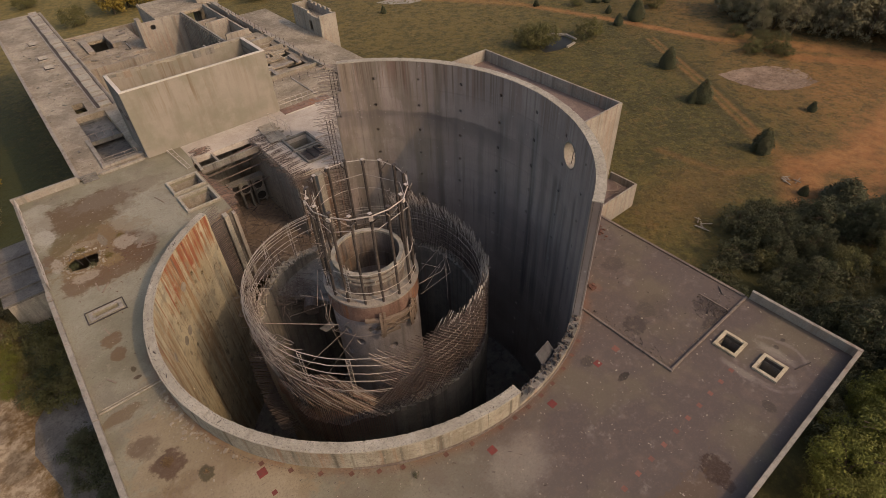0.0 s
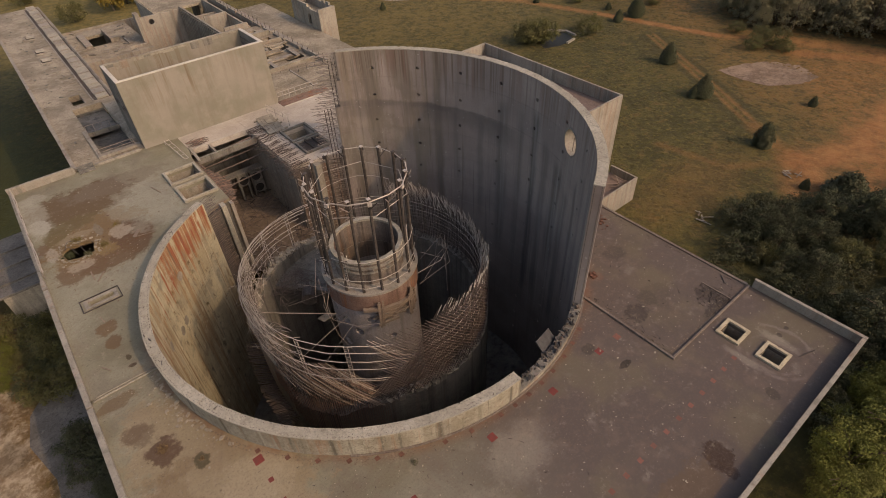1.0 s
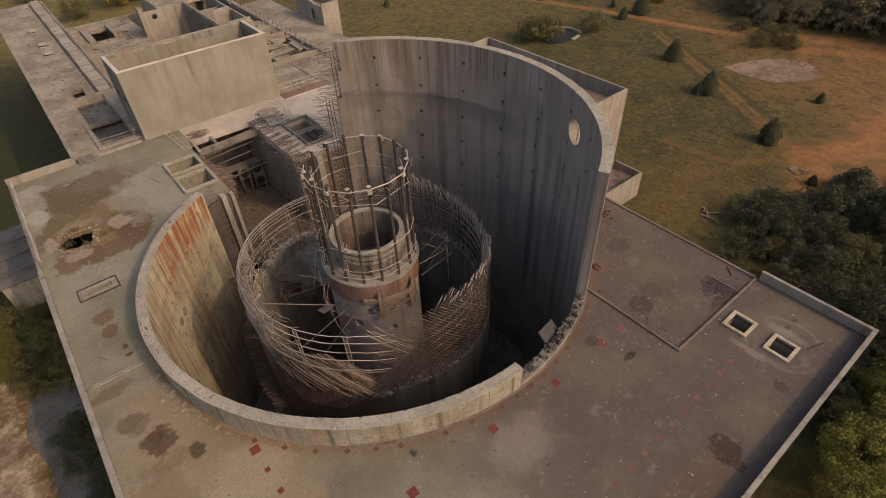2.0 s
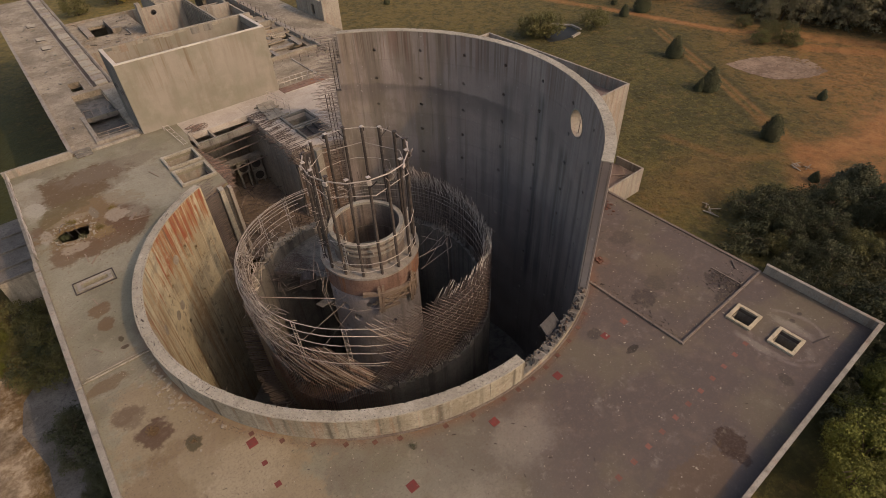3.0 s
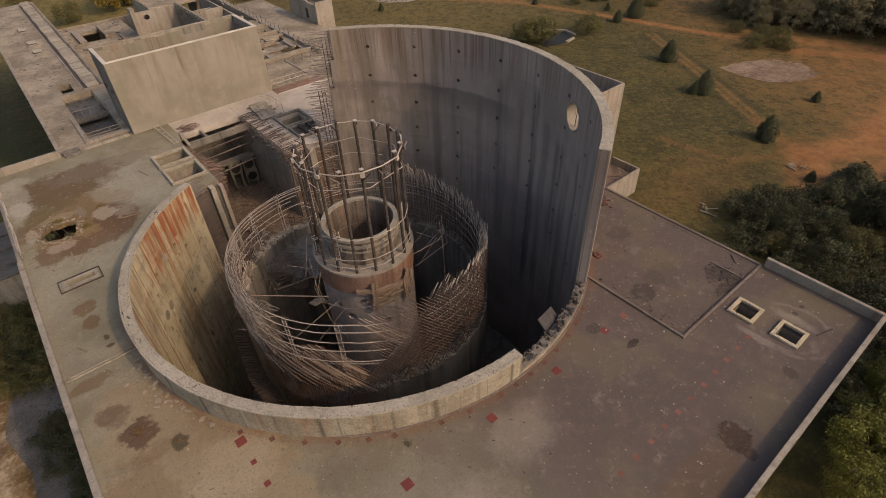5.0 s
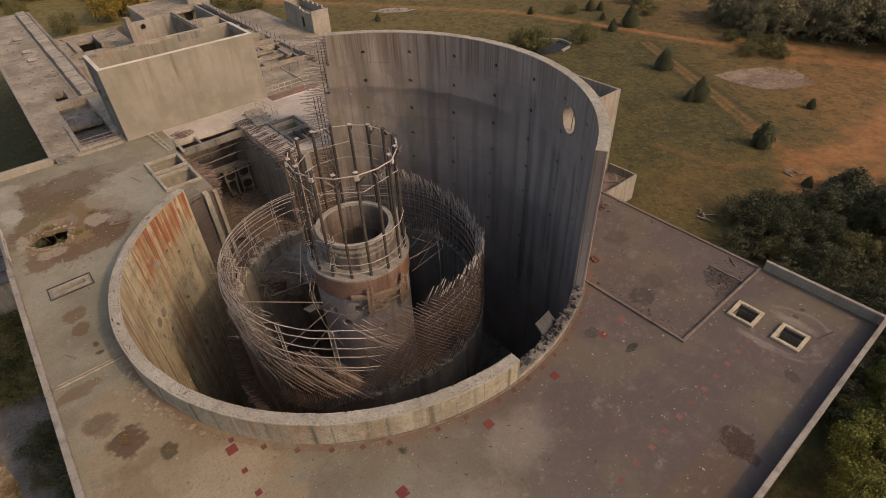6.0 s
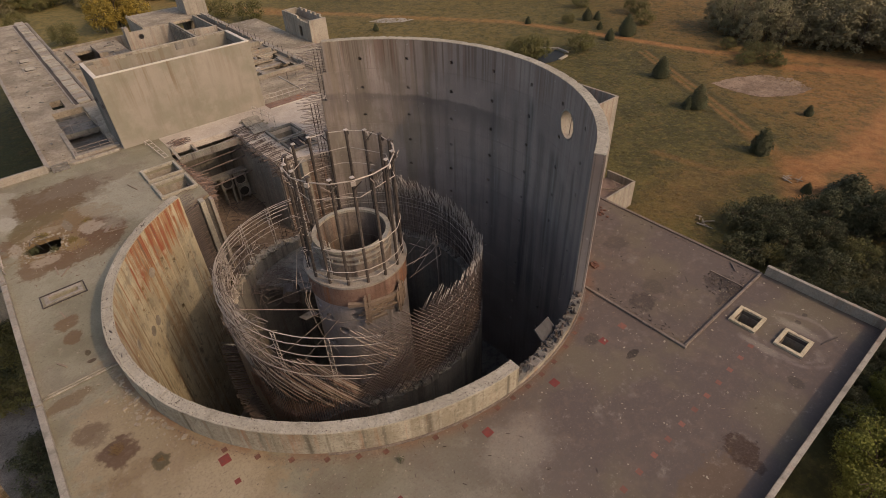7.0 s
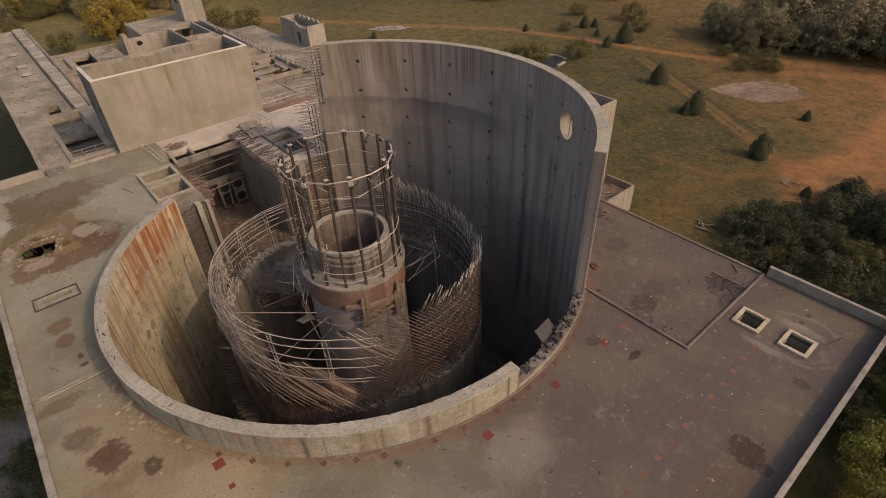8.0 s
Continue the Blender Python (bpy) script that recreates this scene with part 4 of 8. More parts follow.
# broken stretch of the rim
broken = empty("broken_rim", "smashed stretch of concrete rim with upturned chunks", "wall rubble")
bm = bmesh.new()
arc_block(bm, R_IN + 0.05, R_OUT, 269.1, 360 + A_LO - 0.1, 0.36, 0.62, 40, 0.14, rng)
part("stub_wall", bm, M_DARK, broken)
for i in range(90):
    a = radians(269.5 + 28.3 * i / 90 + rng.uniform(-0.3, 0.3))
    rr = R_IN + rng.uniform(0.0, 0.7)
    bm = bmesh.new()
    s = rng.uniform(0.1, 0.28)
    m = pose(rr * math.cos(a), rr * math.sin(a), 0.62 + s * 0.4, rng.uniform(-50, 50), rng.uniform(-50, 50), rng.uniform(0, 360))
    vs = [bm.verts.new(m @ Vector((x * s * rng.uniform(0.5, 1), y * s * 0.6 * rng.uniform(0.5, 1), zc * s * rng.uniform(0.7, 1.6)))) for zc in (-0.5, 0.5) for x, y in ((-0.6, -0.6), (0.6, -0.5), (0.5, 0.6), (-0.5, 0.5))]
    for q in ((3, 2, 1, 0), (4, 5, 6, 7), (0, 1, 5, 4), (1, 2, 6, 5), (2, 3, 7, 6), (3, 0, 4, 7)):
        bm.faces.new([vs[k] for k in q])
    part("chunk", bm, (M_DARKER, M_SHEET)[i % 2], broken)
bm = bmesh.new()
turned_box(bm, 4.1, -17.75, 0.5, 1.9, 0.12, 2.0, rz=12, rx=-48, ry=8)
part("tilted_sheet", bm, M_SHEET, broken, "grey sheet tipped over the shaft edge")

# floor of the shaft, its deep shade put into the colour
bm = bmesh.new()
bmesh.ops.create_circle(bm, cap_ends=True, segments=72, radius=R_OUT)
bmesh.ops.translate(bm, vec=(0, 0, FLOOR), verts=bm.verts)
thing("floor_shaft", bm, M_DARK, "grey damp concrete floor of the deep shaft", "floor", kind="structure")

# the deck
deck_outer = [(-24.0, -32.75), (21.6, -32.75), (21.6, 16.8)] + [(9.1, 16.8)]
deck_outer += [(R_OUT * math.cos(radians(a)), R_OUT * math.sin(radians(a))) for a in range(60, -242, -3)]
deck_outer += [(-6.0, 18.1), (-6.0, 28.9), (-5.6, 30.9), (-5.6, 35.2), (-24.0, 35.2)]
H1, H2 = (15.15, 16.6, -26.55, -25.2), (15.2, 16.65, -29.6, -28.25)
HL1, HL2 = (-9.6, -6.5, 24.7, 27.2), (-9.6, -6.5, 20.5, 23.4)
HOLE = [(-21.5, 20.7), (-21.0, 20.95), (-20.4, 20.72), (-19.8, 20.85), (-19.05, 20.5), (-18.95, 19.9), (-19.15, 19.3), (-19.2, 18.65), (-19.8, 18.58), (-20.5, 18.46), (-21.0, 18.7), (-21.5, 18.85), (-21.6, 19.6), (-21.75, 20.3)]
TRAY = (-21.3, -19.3, 10.9, 11.5)
deck = thing("roof_deck", slab(deck_outer, [rect(*H1), rect(*H2), rect(*HL1), rect(*HL2), HOLE, rect(*TRAY)], -0.3, 0.0), M_DECK,
             "stained weathered concrete roof deck with patches and debris", "roof deck", kind="structure")
bm = boxes((-24.0, -23.6, -32.75, 35.2, GROUND, -0.31), (-23.6, 21.6, -32.75, -32.35, GROUND, -0.31), (21.2, 21.6, -32.35, 16.8, GROUND, -0.31), (-23.6, -17.4, 34.8, 35.2, GROUND, -0.31))
thing("wall_outer", bm, M_OLD, "plain concrete outer walls below the deck", "wall", kind="structure")


def parapet(name_label, rows, group="deck parapets", mat=M_BOX):
    return thing("parapet", boxes(*rows, bevel=0.03), mat, name_label, "parapet", group)


parapet("straight pale concrete parapet on the deck edge", [(21.56, 21.84, -32.75, -24.45, -0.9, 0.78)])
parapet("pale cement capping of the parapet", [(21.54, 21.86, -32.77, -24.43, 0.781, 0.82)], "parapet cappings", M_BOX)
parapet("pale cement capping of the parapet", [(-6.0, 21.538, -32.77, -32.46, 0.781, 0.82)], "parapet cappings", M_BOX)
parapet("straight pale concrete parapet on the deck edge", [(-6.0, 21.557, -32.75, -32.48, -0.9, 0.78)])
for y0, y1 in ((-32.75, -0.1), (0.0, 15.4), (15.55, 16.9)):
    parapet("low pale concrete kerb on the deck edge", [(-24.12, -23.72, y0, y1, -0.9, 0.3)])
parapet("low pale concrete parapet with chipped top", [(-24.05, -17.3, 34.9, 35.25, -0.9, 0.85)])
for i in range(4):
    parapet("dark concrete step up to the wing roof", [(-17.0, -15.3, 34.3 + i * 0.28, 34.57 + i * 0.28, 0.0, 0.14 + i * 0.12)], "steps", M_DARK)
parapet("low pale concrete parapet with chipped top", [(-15.2, -10.0, 34.95, 35.25, -0.9, 0.3)])

# kerb with pipe rail on the western edge
rail = empty("edge_rail", "thin rusty pipe rail on a low kerb", "railing")
part("kerb", boxes((-24.05, -23.8, 17.0, 34.85, -0.9, 0.18)), M_OLD, rail)
for i in range(15):
    bm = bmesh.new()
    yy = 17.4 + i * 1.22
    tube(bm, ((-23.62, yy, 0.0), (-23.58 + rng.uniform(-0.05, 0.05), yy + 0.05, 0.98)), 0.045)
    part("post", bm, M_PALE_STEEL if i % 3 else M_REBAR_MID, rail)
for zz in (0.5, 0.95):
    bm = bmesh.new()
    tube(bm, [(-23.6 + rng.uniform(-0.06, 0.06), 17.4 + i * 1.22, zz + rng.uniform(-0.05, 0.03)) for i in range(15)], 0.05)
    part("rail", bm, M_PALE_STEEL, rail)

# raised strips framing the sunken patch
for label, rows in (("long narrow concrete kerb across the deck", [(10.24, 10.42, -24.4, -15.7, 0.0, 0.16)]),
                    ("long narrow concrete kerb across the deck", [(10.43, 21.5, -24.36, -24.18, 0.0, 0.16)]),
                    ("narrow raised joint strip across the deck", [(-23.7, -19.1, 0.42, 0.56, 0.0, 0.12)]), ("narrow raised joint strip across the deck", [(-23.7, -19.1, 0.7, 0.8, 0.0, 0.1)])):
    parapet(label, rows, "deck kerbs", M_KERB if "long" in label else M_OLD)
parapet("chipped edge strip of the deck", [(21.38, 21.66, -24.1, 16.0, 0.0, 0.1)], "deck kerbs", M_KERB)
# low drain lip round the outer foot of the rim
bm = bmesh.new()
arc_block(bm, R_OUT + 0.02, R_OUT + 0.14, 232, 302, 0.004, 0.1, 60, 0.02, rng)
thing("drain_lip", bm, M_KERB, "thin brown dirty cement lip at the foot of the rim", "kerb", kind="structure")


# ---- roof hatches ----
def roof_hatch(x0, x1, y0, y1, label):
    h = empty("roof_hatch", label, "hatch", "deck hatches", ((x0 + x1) / 2, (y0 + y1) / 2, 0))
    w = 0.24
    cx, cy = h.location.x, h.location.y
    for i, (a, b, c, d) in enumerate(((x0 - w, x1 + w, y0 - w, y0), (x0 - w, x1 + w, y1, y1 + w), (x0 - w, x0, y0, y1), (x1, x1 + w, y0, y1))):
        bm = bmesh.new()
        box(bm, a - cx, b - cx, c - cy, d - cy, 0.0, 0.17 + 0.006 * (i % 2))
        along_x = b - a > d - c
        bmesh.ops.subdivide_edges(bm, edges=[e for e in bm.edges if abs((e.verts[0].co - e.verts[1].co)[0 if along_x else 1]) > 0.5], cuts=11, use_grid_fill=True)
        for v in bm.verts:
            if v.co.z > 0.1:
                v.co.z += rng.uniform(-0.012, 0.008) - (0.05 if rng.random() < 0.12 else 0.0)
            k = 1.0 if along_x else 0.0
            v.co += Vector(((1 - k) * rng.uniform(-0.013, 0.013), k * rng.uniform(-0.013, 0.013), 0.0))
        part("curb", bm, M_MORTAR, h, "broken pale mortar curb")
    bm = bmesh.new()
    box(bm, x0 - cx - 0.05, x1 - cx + 0.05, y0 - cy - 0.05, y1 - cy + 0.05, -4.2, -4.0)
    for a, b, c, d in ((x0 - 0.05, x0 + 0.001, y0, y1), (x1 - 0.001, x1 + 0.05, y0, y1), (x0, x1, y0 - 0.05, y0 + 0.001), (x0, x1, y1 - 0.001, y1 + 0.05)):
        box(bm, a - cx, b - cx, c - cy, d - cy, -4.0, -0.32)
    part("shaft", bm, M_OLD, h)


roof_hatch(*H1, "square open roof hatch with crumbling pale curb")
roof_hatch(*H2, "square open roof hatch with crumbling pale curb")


def big_hatch(x0, x1, y0, y1, zt, label, thick=0.3, mat=None):
    h = empty("shaft_opening", label, "hatch", "square shaft openings", ((x0 + x1) / 2, (y0 + y1) / 2, zt))
    cx, cy = h.location.x, h.location.y
    w = 0.28
    for a, b, c, d in ((x0 - w, x1 + w, y0 - w, y0), (x0 - w, x1 + w, y1, y1 + w), (x0 - w, x0, y0, y1), (x1, x1 + w, y0, y1)):
        part("curb", boxes((a - cx, b - cx, c - cy, d - cy, 0.0, 0.32), bevel=0.03), mat or M_COPING, h)
    bm = bmesh.new()
    for a, b, c, d in ((x0 - 0.1, x0, y0, y1), (x1, x1 + 0.1, y0, y1), (x0, x1, y0 - 0.1, y0), (x0, x1, y1, y1 + 0.1)):
        box(bm, a - cx, b - cx, c - cy, d - cy, -2.4, -thick - 0.005)
    box(bm, x0 - cx - 0.1, x1 - cx + 0.1, y0 - cy - 0.1, y1 - cy + 0.1, -2.6, -2.4)
    part("shaft", bm, M_OLD, h)


big_hatch(*HL1, 0.0, "square shaft opening with a pale concrete curb")
big_hatch(*HL2, 0.0, "square shaft opening with a pale concrete curb")

# shallow tray with double curb
tray = empty("shallow_tray", "long shallow rectangular tray with a thin steel frame", "tray")
bm = bmesh.new()
curb(bm, -22.05, -18.85, 10.35, 12.1, 0.004, 0.07, 0.09)
part("outer_frame", bm, M_POST, tray)
bm = bmesh.new()
curb(bm, -21.75, -19.1, 10.6, 11.8, 0.004, 0.12, 0.28)
part("inner_curb", bm, M_BOX, tray)
part("tray_floor", boxes((-21.5, -19.1, 10.7, 11.7, -0.6, -0.35)), M_OLD, tray)

# black plate under the broken hole, standing for the dark void
thing("hole_void", boxes((-22.6, -18.2, 17.6, 22.0, -5.0, -4.8)), M_BLACK, "dark room below the hole in the deck", "floor", kind="structure")
bent = empty("bent_bars", "bent rusty bars hanging across the hole", "rebar")
for p, q in (((-21.0, 20.9, 0.05), (-20.5, 18.9, 0.12)), ((-20.2, 20.9, 0.1), (-19.9, 18.9, -0.1)), ((-21.4, 20.3, 0.15), (-20.9, 21.4, 0.3)), ((-20.9, 21.4, 0.3), (-19.9, 20.8, 0.15))):
    bm = bmesh.new()
    tube(bm, (p, ((p[0] + q[0]) / 2, (p[1] + q[1]) / 2, (p[2] + q[2]) / 2 + 0.15), q), 0.025)
    part("bar", bm, M_POST, bent)

# ---- the pit between the shell and the main building ----
pit = empty("pit_structure", "open concrete pit with damp walls beside the shell", "pit", kind="structure")
part("pier", boxes((3.6, 4.3, 16.2, 17.0, -9.0, 0.6)), M_OLD, pit, "pale concrete pier")
part("pit_floor", boxes((-9.4, 9.5, 16.0, 36.0, -9.2, -9.0)), M_SOIL, pit)
# back and side wall in dark concrete that holds the pit's shade
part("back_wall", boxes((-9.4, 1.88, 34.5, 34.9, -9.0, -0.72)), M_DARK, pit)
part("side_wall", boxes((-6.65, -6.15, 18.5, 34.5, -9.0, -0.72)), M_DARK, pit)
part("east_wall", boxes((1.9, 2.3, 18.9, 34.5, -9.0, -0.72)), M_OLD, pit)
HS = (4.75, 7.75, 23.8, 26.75)
part("room_roof", slab([(1.9, 18.97), (4.0, 18.66), (6.0, 18.1), (8.0, 17.32), (9.06, 16.83), (21.6, 16.83), (21.6, 31.4), (1.9, 31.4)], [rect(*HS)], -0.5, 0.0), M_SCREED, pit)
part("front_strip", boxes((-5.58, 1.88, 30.9, 35.0, -0.7, 0.0)), M_SCREED, pit)
part("edge_beam", boxes((-5.58, 1.88, 28.1, 28.45, -0.75, 0.02), bevel=0.02), M_DARK, pit, "narrow concrete beam over the pit")
part("cross_tie", boxes((-3.3, -3.05, 28.46, 30.89, -0.6, -0.1)), M_OLD, pit)
part("east_strip", boxes((1.89, 8.3, 31.41, 35.0, -0.7, 0.02), (8.3, 16.5, 31.41, 33.19, -0.7, 0.02)), M_SCREED, pit)
bm = bmesh.new()
arc_block(bm, R_OUT - 0.35, R_OUT - 0.05, 66.7, 83.8, -9.0, -0.52, 14)
part("room_front", bm, M_LINER, pit, "brown rough wall behind the bar ends")
part("room_side", boxes((9.8, 10.2, 18.0, 31.4, -9.0, -0.52)), M_DARK, pit)
# infill nearly black, the darkness of the gap put into its colour
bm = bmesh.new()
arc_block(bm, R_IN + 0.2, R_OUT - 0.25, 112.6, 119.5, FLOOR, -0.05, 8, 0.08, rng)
part("infill", bm, M_DARKER, pit, "rough dark infill behind the bar ends")
part("pilaster", boxes((-7.35, -6.85, 16.55, 17.4, -9.0, 0.3), bevel=0.03), M_COPING, pit)
part("pilaster", boxes((-6.35, -6.0, 16.75, 17.4, -9.0, 0.1), bevel=0.02), M_BOX, pit)
big_hatch(*HS, 0.0, "square shaft opening with steel edged curb", 0.5, M_DARK)
tray_frame = empty("steel_trough", "dark steel trough beside the square shaft opening", "trough")
part("trough_floor", boxes((4.75, 7.6, 20.3, 22.9, 0.03, 0.09)), M_DARKER, tray_frame)
for x0, x1, y0, y1 in ((4.5, 7.85, 20.05, 20.28), (4.5, 7.85, 22.92, 23.15), (4.5, 4.73, 20.29, 22.91), (7.62, 7.85, 20.29, 22.91), (5.7, 5.82, 20.29, 22.91), (6.7, 6.82, 20.29, 22.91)):
    part("trough_rib", boxes((x0, x1, y0, y1, 0.03, 0.34), bevel=0.02), M_DARKER if x1 - x0 < 0.2 else M_DARK, tray_frame)

# ---- the main building behind the deck ----
upper = empty("roofless_box", "roofless pale concrete box room on the roof", "building", at=(0, 0, 0))
UX0, UX1, UY0, UY1, UZ = -9.5, 8.3, 35.0, 42.0, 8.35
part("front_wall", boxes((UX0, UX1, UY0, UY0 + 0.4, -1.0, UZ), bevel=0.02), M_FACE, upper)
part("back_wall", boxes((UX0, UX1, UY1 - 0.4, UY1, -1.0, UZ)), M_FACE, upper)
# west wall darker than the others, its shaded side put into the colour
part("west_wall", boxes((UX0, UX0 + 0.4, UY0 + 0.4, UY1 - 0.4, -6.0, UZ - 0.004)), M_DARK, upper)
part("east_wall", boxes((UX1 - 0.4, UX1, UY0 + 0.4, UY1 - 0.4, -1.0, UZ - 0.004)), M_FACE, upper)
part("room_floor", boxes((UX0 + 0.4, UX1 - 0.4, UY0 + 0.4, UY1 - 0.4, 0.0, 0.3)), M_ROOF, upper)
x = UX0 + 0.45
while x < UX1 - 1.0:
    # ragged remains of the roof slab along the back wall
    ln = rng.uniform(0.7, 1.9)
    part("slab_remnant", boxes((x, min(x + ln, UX1 - 0.45), UY1 - 0.46, UY1 - 0.401, UZ - rng.choice((0.25, 0.3, 0.38, 0.85)), UZ - 0.05), bevel=0.01), M_DARK if ln < 1.3 else M_OLD, upper)
    x += ln + rng.choice((0.02, 0.05, 0.6))
for zz in (7.4, 6.6):
    part("wall_rib", boxes((UX1 - 0.48, UX1 - 0.401, UY0 + 1.4, UY1 - 0.5, zz, zz + 0.22)), M_DARK, upper)
# thin dark strips on the west face stand for the shade in notches
for k in range(4):
    part("wall_recess", boxes((UX0 - 0.03, UX0 - 0.001, 36.2 + k * 1.4, 37.1 + k * 1.4, 4.6 - 0.5 * (k % 2), 5.0 - 0.5 * (k % 2)), bevel=0.005), M_DARKER, upper)
for c in ((UX0 - 0.02, UX1 + 0.02, UY0 - 0.02, UY0 + 0.42), (UX0 - 0.02, UX0 + 0.42, UY0 + 0.425, UY1 - 0.425), (UX1 - 0.42, UX1 + 0.02, UY0 + 0.425, UY1 - 0.425)):
    part("capping", boxes((*c, UZ + 0.002, UZ + 0.1), bevel=0.02), M_TRIM, upper, "white weathered capping")
part("capping", boxes((UX0, UX1, UY1 - 0.4, UY1, UZ + 0.002, UZ + 0.07)), M_OLD, upper)

wing = empty("long_wing", "long flat concrete roof wing with openings and raised slabs", "building")
PIT = (-13.9, -10.1, 37.2, 53.2)
HW = (-13.4, -11.9, 54.6, 58.2)
part("wing_roof", slab(rect(-17.3, -8.0, 35.5, 112.0), [rect(*PIT), rect(*HW)], -0.8, 0.0), M_ROOF, wing)
part("west_wall", boxes((-17.3, -16.9, 35.5, 112.0, GROUND, -0.81)), M_DARK, wing)
for i in range(13):
    y0 = 35.6 + i * 5.87
    part("edge_kerb", boxes((-17.45 + rng.uniform(-0.03, 0.03), -17.02, y0, y0 + 5.8, -0.5, 0.3 + rng.uniform(-0.06, 0.06)), bevel=0.03), M_BOX, wing)
# floor and sides of the roof pit, shade included in their dark colour
part("pit_floor", boxes((PIT[0] - 0.3, PIT[1] + 0.6, PIT[2] - 0.3, PIT[3] + 0.3, -2.2, -2.0)), M_DARK, wing)
part("pit_wall", boxes((PIT[0] - 0.3, PIT[0], PIT[2], PIT[3], -2.0, -0.81)), M_DARK, wing)
part("pit_wall", boxes((PIT[0], PIT[1], PIT[3], PIT[3] + 0.3, -2.0, -0.81)), M_DARK, wing)
part("pit_wall", boxes((PIT[0], PIT[1], PIT[2] - 0.3, PIT[2], -2.0, -0.81)), M_DARK, wing)
part("cross_beam", boxes((PIT[0] - 0.1, PIT[1] + 0.2, 44.3, 44.6, -0.5, 0.02)), M_DARK, wing)
part("pit_kerb", boxes((PIT[0] - 0.5, PIT[0] - 0.02, PIT[2], 45.0, 0.0, 0.2)), M_BOX, wing)
part("pit_kerb", boxes((PIT[0] - 0.5, PIT[1] + 0.5, PIT[2] - 0.9, PIT[2] - 0.2, 0.0, 0.3)), M_BOX, wing)
part("sunken_slab", boxes((PIT[0] + 0.02, PIT[1] - 0.02, 46.4, PIT[3] - 0.02, -1.5, -1.2)), M_DARK, wing)
part("hole_floor", boxes((HW[0] - 0.3, HW[1] + 0.3, HW[2] - 0.3, HW[3] + 0.3, -3.0, -2.8)), M_DARK, wing)
# dark strips added so the gaps and grooves of the row look shaded
part("gutter", boxes((-10.74, -8.46, 54.5, 111.0, 0.0, 0.03)), M_DARKER, wing, "dark gutter under the slab row")
part("gutter", boxes((-8.45, -8.26, 54.5, 91.0, 0.0, 0.03)), M_DARK, wing, "dark gutter along the slab row")
y0 = 36.0
while y0 < 111:
    # crumbs of the broken edge on the roof
    x, ln = rng.uniform(-16.8, -11.2), rng.uniform(0.08, 0.28)
    if not (PIT[2] - 0.7 < y0 < HW[3] + 0.6 and x > -15.0):
        bm = bmesh.new()
        turned_box(bm, x, y0, 0.05, ln * rng.uniform(1, 3), ln, 0.1, rng.uniform(0, 180))
        part("roof_crumb", bm, M_OLD if rng.random() < 0.5 else M_DARK, wing)
    y0 += rng.uniform(0.3, 1.4)
for x in (-10.85, -8.15):
    y0 = 54.5
    while y0 < 108:
        ln = rng.uniform(3.0, 7.0)
        part("row_kerb", boxes((x - 0.11, x + 0.11, y0, min(y0 + ln, 111) - rng.choice((0.05, 0.1, 0.6)), 0.0, 0.12 + rng.uniform(-0.05, 0.08)), bevel=0.02), M_BOX, wing)
        y0 += ln
y0 = 54.5
while y0 < 110:
    ln = rng.uniform(1.6, 3.4)
    low, gap = rng.uniform(0.1, 0.24), rng.choice((0.08, 0.12, 0.3, 0.5))
    part("raised_slab", boxes((-10.3 + rng.uniform(-0.05, 0.08), -8.6 + rng.uniform(-0.12, 0.08), y0, y0 + ln - gap, 0.0, low), bevel=0.02), (M_BOX, M_COPING, M_OLD)[int(ln * 10) % 3], wing)
    if gap > 0.2:
        part("slab_rib", boxes((-10.2, -8.7, y0 + ln - gap * 0.7, y0 + ln - gap * 0.4, 0.0, low + 0.1)), M_BOX, wing)
    y0 += ln
for x, y, lx, ly in ((-12.3, 66.7, 1.2, 0.3), (-11.6, 63.5, 1.0, 0.4), (-12.6, 70.2, 1.4, 0.25)):
    part("roof_pad", boxes((x - lx / 2, x + lx / 2, y - ly / 2, y + ly / 2, 0.0, 0.1), bevel=0.03), M_OLD, wing)
for y0 in (89.6, 80.4, 75.0):
    # low roof lights: a curb, a fallen cover, a dark plate for slot shade
    x0, x1, y1 = -13.8, -12.05, y0 + 2.2
    for a, b, c, d, h in ((x0, x1, y0, y0 + 0.16, 0.2), (x0, x1, y1 - 0.16, y1, 0.34), (x0, x0 + 0.16, y0 + 0.17, y1 - 0.17, 0.26), (x1 - 0.16, x1, y0 + 0.17, y1 - 0.17, 0.26)):
        part("light_frame", boxes((a, b, c, d, 0.0, h), bevel=0.02), M_BOX, wing)
    part("light_well", boxes((x0 + 0.17, x1 - 0.17, y0 + 0.17, y1 - 0.17, 0.004, 0.03)), M_DARKER, wing)
    bm = bmesh.new()
    turned_box(bm, (x0 + x1) / 2 + 0.12, y0 + 1.35, 0.24, 1.3, 1.1, 0.06, rng.uniform(-6, 6), 7, 3)
    part("light_cover", bm, M_COPING, wing)
pit_rail = empty("pit_railing", "thin pale pipe railing at the edge of the roof pit", "railing")
for i in range(4):
    bm = bmesh.new()
    tube(bm, ((-14.2 + i * 1.35, 36.6, 0.3), (-14.2 + i * 1.35, 36.6, 1.1)), 0.028)
    part("post", bm, M_REBAR_MID, pit_rail)
for zz in (0.7, 1.1):
    bm = bmesh.new()
    tube(bm, ((-14.3, 36.6, zz), (-9.9, 36.6, zz)), 0.028)
    part("rail", bm, M_REBAR_MID, pit_rail)
pit_rail2 = empty("pit_railing", "thin pale pipe railing beside the cross beam", "railing")
